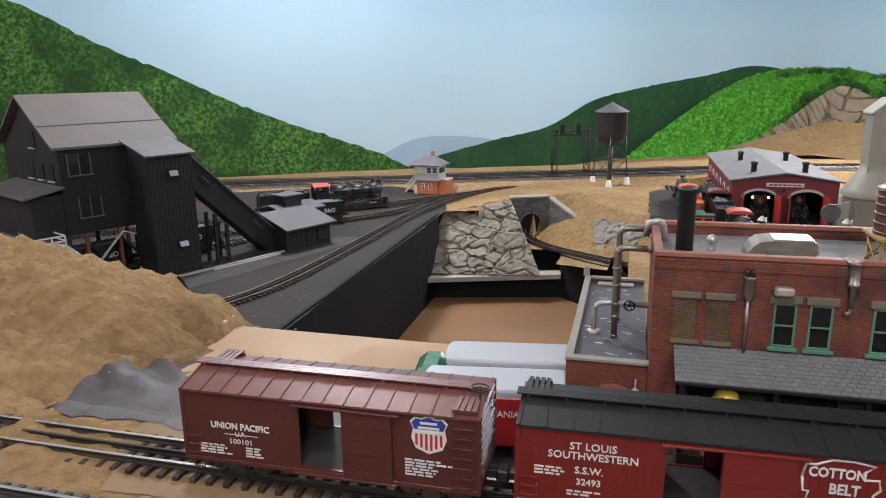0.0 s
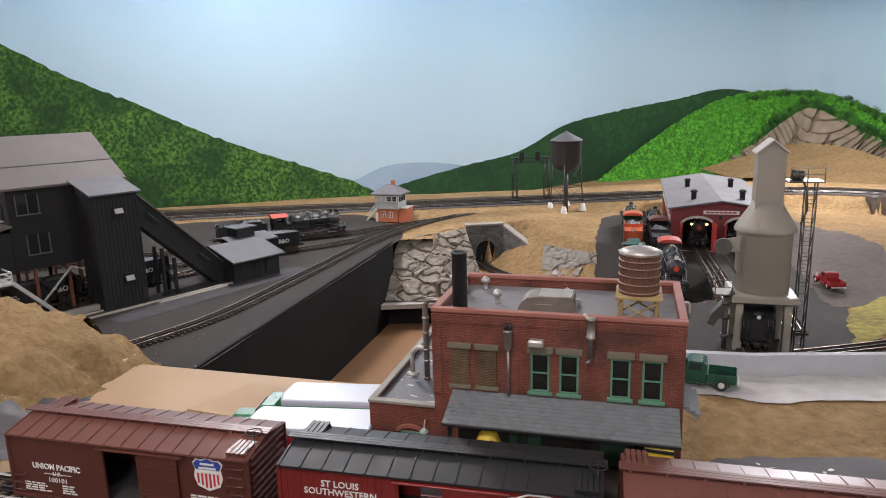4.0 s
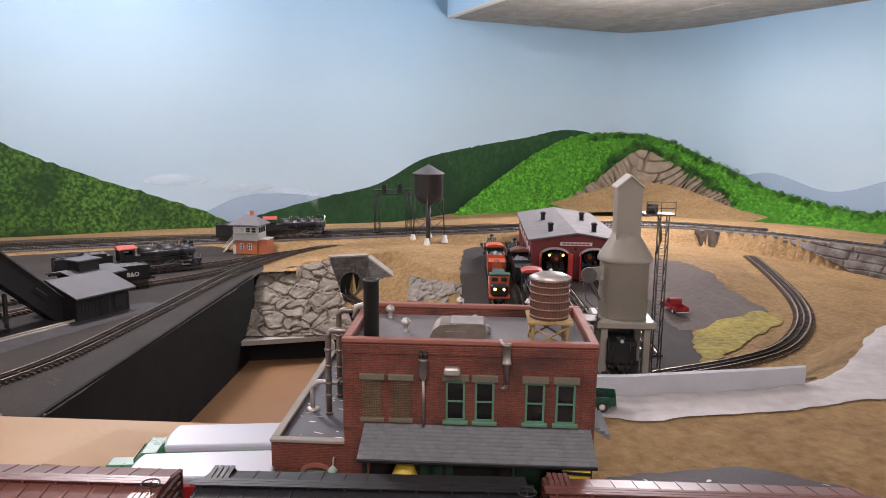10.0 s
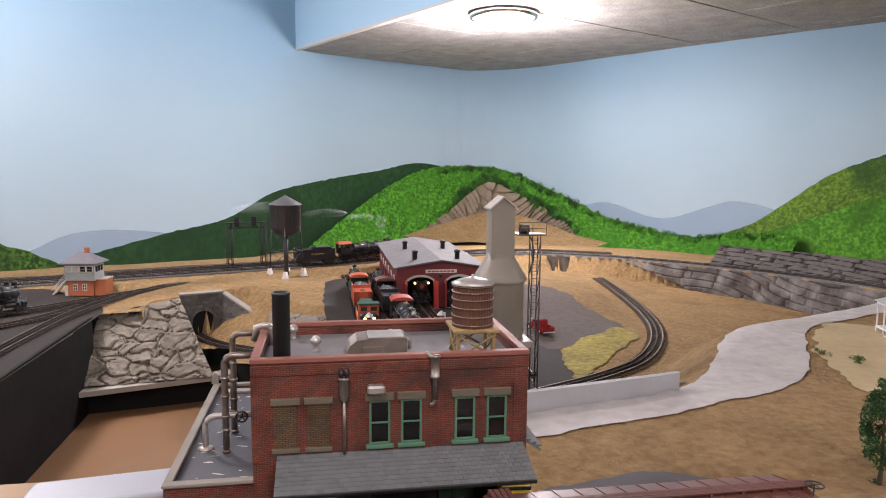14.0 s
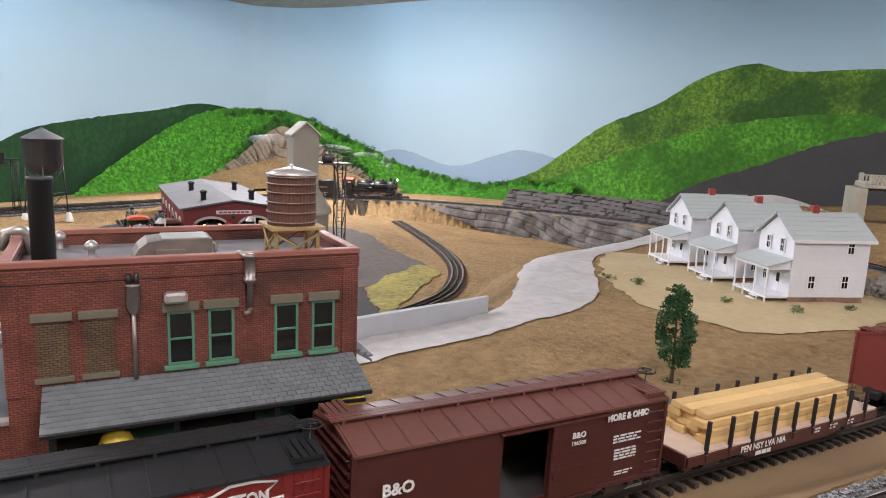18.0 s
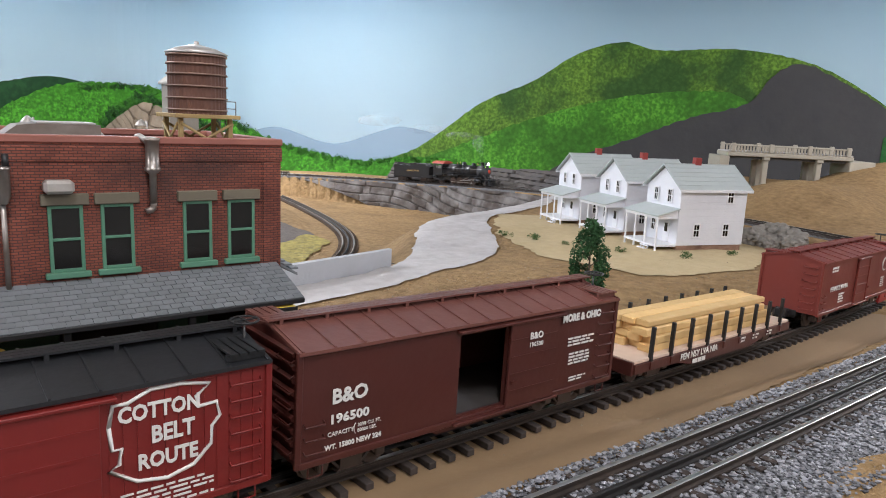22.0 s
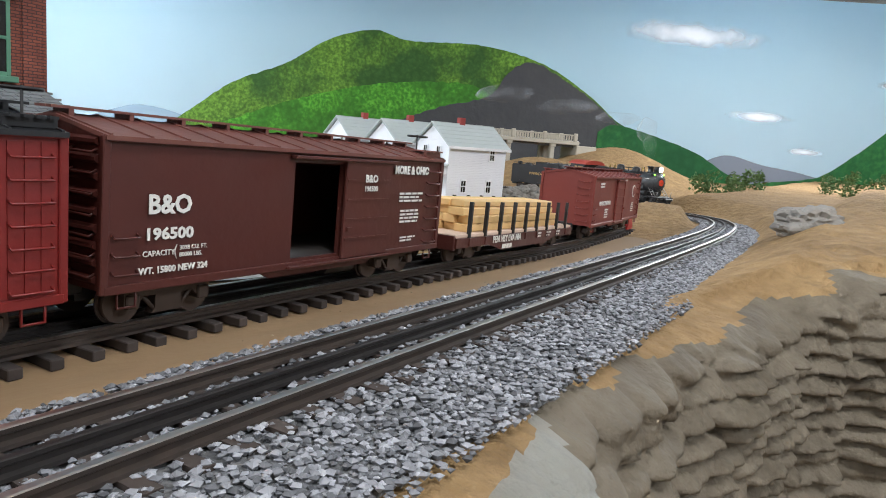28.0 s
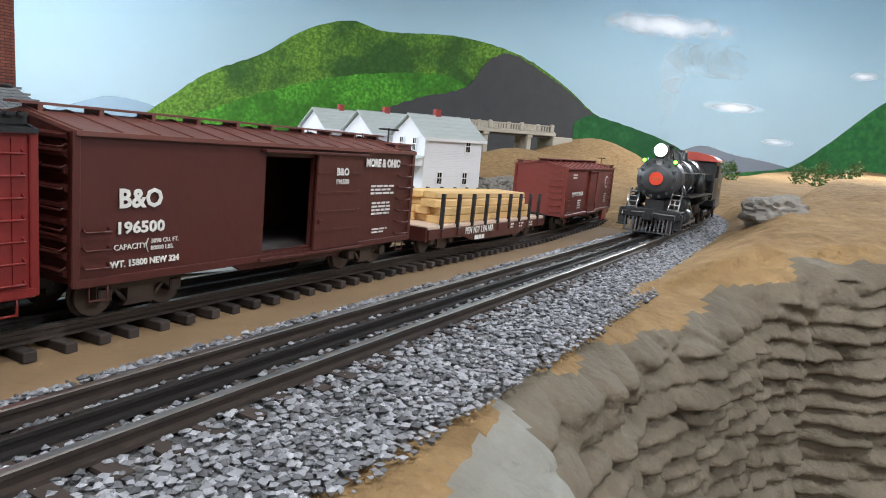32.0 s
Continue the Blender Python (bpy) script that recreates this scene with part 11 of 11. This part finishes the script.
    for s in (-1, 1):
        bm = box(B(), -0.036, 0.069, s * 0.0208 - 0.0007, s * 0.0208 + 0.0007, -0.0014, 0.0014)
        for x in DRIVER_X:
            tube(bm, (x, s * 0.02, 0), (x, s * 0.0218, 0), 0.0027, seg=10)
        rd = part("side_rod", bm, STEEL, ob)
        rd.location = (0.006, 0, DRIVER_R)
        rods.append(rd)
        part("main_rod", beam(B(), (0.006, s * 0.0226, DRIVER_R + 0.001), (0.058, s * 0.0235, 0.0195), 0.0016, 0.0028), STEEL, ob)
        part("eccentric_rod", beam(B(), (0.012, s * 0.0236, 0.017), (0.052, s * 0.024, 0.033), 0.0012, 0.0016), STEEL, ob)
    for x, rr in ((0.125, 0.0085), (-0.098, 0.0105)):
        bm = B()
        for s in (-1, 1):
            tube(bm, (x, s * 0.0142, rr), (x, s * 0.0175, rr), rr, seg=20)
        tube(bm, (x, -0.015, rr), (x, 0.015, rr), 0.002, seg=8)
        part("pilot_wheelset" if x > 0 else "trailing_wheelset", bm, TRUCK, ob)
    for s in (-1, 1):
        part("trailing_truck", box(B(), -0.122, -0.075, s * 0.0225 - 0.002, s * 0.0225 + 0.002, 0.012, 0.019, 0.001), LOCO, ob)
    if smoke:
        for i, (dx, dz, rr) in enumerate(((0, 0.008, 0.008), (-0.003, 0.026, 0.011), (-0.009, 0.050, 0.016), (-0.022, 0.082, 0.023), (-0.12, 0.104, 0.030), (-0.30, 0.130, 0.040), (-0.56, 0.165, 0.050))):
            bm = B()
            bmesh.ops.create_icosphere(bm, subdivisions=3, radius=1.0)
            for v in bm.verts:
                k = 1 + 0.3 * noise.noise(v.co * 1.3 + Vector((i * 3, 0, 0)))
                v.co = Vector((v.co.x * rr * (1.1 if i < 4 else 2.6) * k + 0.1 + dx, v.co.y * rr * k, v.co.z * rr * (1.2 if i < 4 else 0.5) * k + zb + r + 0.014 + dz))
            bmesh.ops.delete(bm, geom=[f for f in bm.faces if f.calc_center_median().y > 0], context="FACES")
            p = part("smoke_puff", bm, SMOKE, ob, "thin grey smoke", smooth=True)
            p.visible_shadow = False
    return ob, drivers, rods


def lathe_x(x, z, profile, seg=32):
    """A turned face looking along +x, from (radius, forward) points."""
    bm = lathe(B(), profile, seg=seg)
    bmesh.ops.transform(bm, matrix=Matrix.Translation((x, 0, z)) @ Matrix.Rotation(math.pi / 2, 4, "Y"), verts=bm.verts)
    return bm


def ladder_bm(x, y, z0, z1, w, n=4, lean=0.0):
    """A small ladder across y when it leans, or along x when it hangs."""
    bm = B()
    for k in (-1, 1):
        if lean:
            tube(bm, (x, y + k * w / 2, z0), (x - lean, y + k * w / 2 * 0.9, z1), 0.0008, seg=5)
        else:
            tube(bm, (x + k * w / 2, y, z0), (x + k * w / 2, y, z1), 0.0008, seg=5)
    for i in range(n):
        q = (i + 0.4) / n
        z = z0 + (z1 - z0) * q
        if lean:
            tube(bm, (x - lean * q, y - w / 2, z), (x - lean * q, y + w / 2, z), 0.0007, seg=5)
        else:
            tube(bm, (x - w / 2, y, z), (x + w / 2, y, z), 0.0007, seg=5)
    return bm


def tender(m, label, paint=LOCO, words=True, back_lamp=None, seed=4):
    """An eight-wheel tender, front towards +x, loaded with coal."""
    ob = thing("tender", m, label, "tender")
    L, W = 0.186, 0.0605
    h = L / 2
    bm = box(B(), -h, h, -W / 2, W / 2, 0.022, 0.030)
    for s in (-1, 1):
        box(bm, -h, h - 0.012, s * (W / 2 - 0.001) - 0.001, s * (W / 2 - 0.001) + 0.001, 0.030, 0.068)
        box(bm, -0.01, h - 0.03, s * (W / 2 - 0.001) - 0.001, s * (W / 2 - 0.001) + 0.001, 0.068, 0.076)
    box(bm, -h, -h + 0.002, -W / 2, W / 2, 0.030, 0.068)
    box(bm, h - 0.014, h - 0.012, -W / 2, W / 2, 0.030, 0.06)
    part("tank", bm, paint, ob)
    part("deck", box(B(), -h + 0.002, -0.012, -W / 2 + 0.002, W / 2 - 0.002, 0.0645, 0.0665), paint, ob)
    part("bulkhead", box(B(), -0.013, -0.0105, -W / 2 + 0.002, W / 2 - 0.002, 0.03, 0.077), paint, ob)
    part("coal", coal_heap(-0.0105, h - 0.014, -W / 2 + 0.002, W / 2 - 0.002, 0.064, 0.016, seed, 10), COAL, ob, "heaped coal")
    part("water_hatch", lathe(B(), [(0.009, 0), (0.009, 0.004), (0.0075, 0.005), (0, 0.0055)], -h + 0.03, 0, 0.066, 16), paint, ob)
    for s in (-1, 1):
        part("rail", pipe(B(), [(-h + 0.003, s * 0.028, 0.068), (-h + 0.003, s * 0.028, 0.072), (-0.015, s * 0.028, 0.072)], 0.0006, 5), LOCO, ob)
        part("rear_ladder", ladder_bm(-h - 0.0015, s * 0.022, 0.02, 0.066, 0.010, 7, 0.0001), LOCO, ob)
        part("sill", box(B(), -h, h, s * (W / 2) - 0.001, s * (W / 2) + 0.001, 0.019, 0.0235), LOCO, ob)
        truck_part(ob, s * (h - 0.036))
    lm = part("rear_lamp", tube(B(), (-h - 0.004, 0, 0.071), (-h + 0.006, 0, 0.071), 0.0045, seg=14), LOCO, ob)
    part("lens", tube(B(), (-h - 0.005, 0, 0.071), (-h - 0.004, 0, 0.071), 0.0038, seg=14), back_lamp or LAMP_OFF, lm)
    coupler_part(ob, -h + 0.001, -1)
    if words:
        for rot in (0, 180):
            text_on(ob, "PENNSYLVANIA", Matrix.Rotation(math.radians(rot), 4, "Z") @ Matrix.Translation((0, -W / 2 - 0.0006, 0.046)) @ FACE, 0.0085, GOLD, "CENTER", 0.0001)
    return ob


def consist(x, y, z, heading, **kw):
    """A parked locomotive and tender with the pilot's foot at x, y."""
    d = Vector((math.cos(math.radians(heading)), math.sin(math.radians(heading)), 0))
    c = Vector((x, y, z)) - d * 0.152
    t = c - d * 0.232
    tkw = {k[2:]: v for k, v in kw.items() if k.startswith("t_")}
    steam_loco(pose(*c, 0, 0, heading), **{k: v for k, v in kw.items() if not k.startswith("t_")})
    tender(pose(*t, 0, 0, heading), **tkw)


RT = TIE_H + RAIL_H
consist(-0.958, 1.893, -0.163 + RT, 41, label="black parked steam locomotive with a red cab roof in the yard", cab_roof=CAB_RED, lit=False, t_label="black tender heaped with coal in the yard", t_words=False)
steam_loco(pose(0.341, 1.985, -0.169 + RT, 0, 0, -90), "black steam locomotive with amber lamps in the engine house", lamps=LAMP_AMBER, lit=False)
steam_loco(pose(0.465, 2.03, -0.169 + RT, 0, 0, -90), "unlit black steam locomotive in the engine house", lit=False)
steam_loco(pose(0.235, 1.405, -0.169 + RT, 0, 0, -88), "black steam locomotive with faded red cab roof on the engine track", cab_roof=CAB_RED, lit=False)
steam_loco(pose(0.208, 1.96, -0.167 + RT, 0, 0, 92), "black steam locomotive with a brown-red cab roof on the engine track", cab_roof=ROOF_BROWN, lit=False)
tender(pose(0.214, 1.725, -0.169 + RT, 0, 0, 92), "black tender with coal on the engine track", words=False, seed=9)
steam_loco(pose(0.122, 2.05, -0.167 + RT, 0, 0, 92), "dark green steam locomotive with an orange cab roof", boiler=BOILER_GREEN, cab_roof=ORANGE, cab=BOILER_GREEN, lit=False)
tender(pose(0.128, 1.815, -0.169 + RT, 0, 0, 91), "orange tender with a heaped coal load", paint=ORANGE, words=False, seed=6)


def diesel(m):
    ob = thing("diesel_locomotive", m, "orange and green diesel locomotive with yellow lamps lit", "locomotive")
    part("hood", box(B(), -0.09, 0.05, -0.02, 0.02, 0.022, 0.066, 0.004), BOILER_GREEN, ob)
    part("cab", box(B(), 0.05, 0.082, -0.03, 0.03, 0.022, 0.078, 0.003), ORANGE, ob)
    part("cab_roof", box(B(), 0.046, 0.086, -0.032, 0.032, 0.078, 0.083, 0.003), BOILER_GREEN, ob)
    part("nose", box(B(), 0.082, 0.115, -0.026, 0.026, 0.022, 0.058, 0.006), LOCO, ob, "black nose")
    for s in (-1, 1):
        part("windscreen", box(B(), 0.0818, 0.083, s * 0.014 - 0.009, s * 0.014 + 0.009, 0.061, 0.073), GLASS_DARK, ob)
        part("lamp", tube(B(), (0.114, s * 0.013, 0.045), (0.1165, s * 0.013, 0.045), 0.0042, seg=12), LAMP_YELLOW, ob, "lit yellow lamp")
        part("handrail", pipe(B(), [(-0.09, s * 0.03, 0.024), (-0.09, s * 0.03, 0.04), (0.045, s * 0.03, 0.04)], 0.0006, 5), WHITE, ob)
        truck_part(ob, s * 0.07)
    part("walkway", box(B(), -0.11, 0.12, -0.031, 0.031, 0.018, 0.022), ORANGE, ob)
    part("fuel_tank", box(B(), -0.025, 0.025, -0.024, 0.024, 0.008, 0.018, 0.003), BLACK, ob)
    coupler_part(ob, 0.118, 1)


LAMP_YELLOW = mat("yellow_lens_lit", (1.0, 0.72, 0.2), 0.2, 0, 0.0, 20, emit=5.0)
diesel(pose(0.131, 1.53, -0.169 + RT, 0, 0, -90))
tender(pose(0.384, 0.945, -0.169 + RT, 0, 0, 83), "black tender being filled under the coaling tower", words=False, seed=12)

# ---------------------------------------------------------------- the running train
TRAIN, DRIVERS, RODS = steam_loco(Matrix(), "black steam locomotive with lit headlamp and red cab roof running", cab_roof=CAB_RED, smoke=True)
TENDER = tender(Matrix(), "black lettered tender heaped with coal behind the running locomotive")
RUN_S = np.concatenate([[0], np.cumsum(np.linalg.norm(np.diff(REAR_PTS, axis=0), axis=1))])


def run_point(s):
    return Vector([float(np.interp(s, RUN_S, REAR_PTS[:, k])) for k in range(3)])


def nearest_run(x, y):
    i = int(np.argmin(np.hypot(REAR_PTS[:, 0] - x, REAR_PTS[:, 1] - y)))
    return float(RUN_S[i] + (x - REAR_PTS[i, 0]) * REAR_DIR[i][0] + (y - REAR_PTS[i, 1]) * REAR_DIR[i][1])


def front_run():
    """Times and running lengths of the locomotive's pilot along the main line."""
    seen = [(6, -1.5, 2.12), (11, -0.36, 2.5), (13, 0.08, 2.63), (17, 1.1, 2.7), (19, 1.466, 2.38), (21, 1.726, 1.95), (23, 1.85, 1.41), (24.5, 1.824, 1.16), (28, 1.533, 0.055), (29, 1.322, -0.095), (30, 1.143, -0.150), (31, 0.912, -0.178), (32, 0.680, -0.190)]
    ts, ss = [t for t, _, _ in seen], [nearest_run(x, y) for _, x, y in seen]
    return [0] + ts, [ss[0] - 6 * 0.25] + ss


def stand(s):
    """Pose of a vehicle whose middle is at running length s."""
    a, b = run_point(s - 0.06), run_point(s + 0.06)
    d = b - a
    c = (a + b) / 2
    return pose(c.x, c.y, c.z + RT, 0, math.degrees(-math.atan2(d.z, math.hypot(d.x, d.y))), math.degrees(math.atan2(d.y, d.x)))


def motions():
    ts, ss = front_run()
    fine = np.arange(0, 32.01, 0.25)
    raw = np.interp(fine, ts, ss)
    pad = np.concatenate([raw[:1] + (raw[1] - raw[0]) * np.arange(-6, 0), raw, raw[-1:] + (raw[-1] - raw[-2]) * np.arange(1, 7)])
    run = np.convolve(pad, np.ones(7) / 7, "same")[6:-6]
    walk(TRAIN, [(float(t), stand(s - 0.152)) for t, s in zip(fine, run)])
    walk(TENDER, [(float(t), stand(s - 0.384)) for t, s in zip(fine, run)])
    quick = np.arange(0, 32.001, 0.06)
    turn = -np.degrees((np.interp(quick, fine, run) - run[0]) / DRIVER_R)
    for d, x in zip(DRIVERS, DRIVER_X):
        walk(d, [(float(t), Matrix.Translation((x, 0, DRIVER_R)) @ Matrix.Rotation(math.radians(-a), 4, "Y")) for t, a in zip(quick, turn)])
    for rd in RODS:
        walk(rd, [(float(t), pose(0.006 * math.cos(math.radians(a)), 0, DRIVER_R + 0.006 * math.sin(math.radians(a)))) for t, a in zip(quick, turn)])


motions()
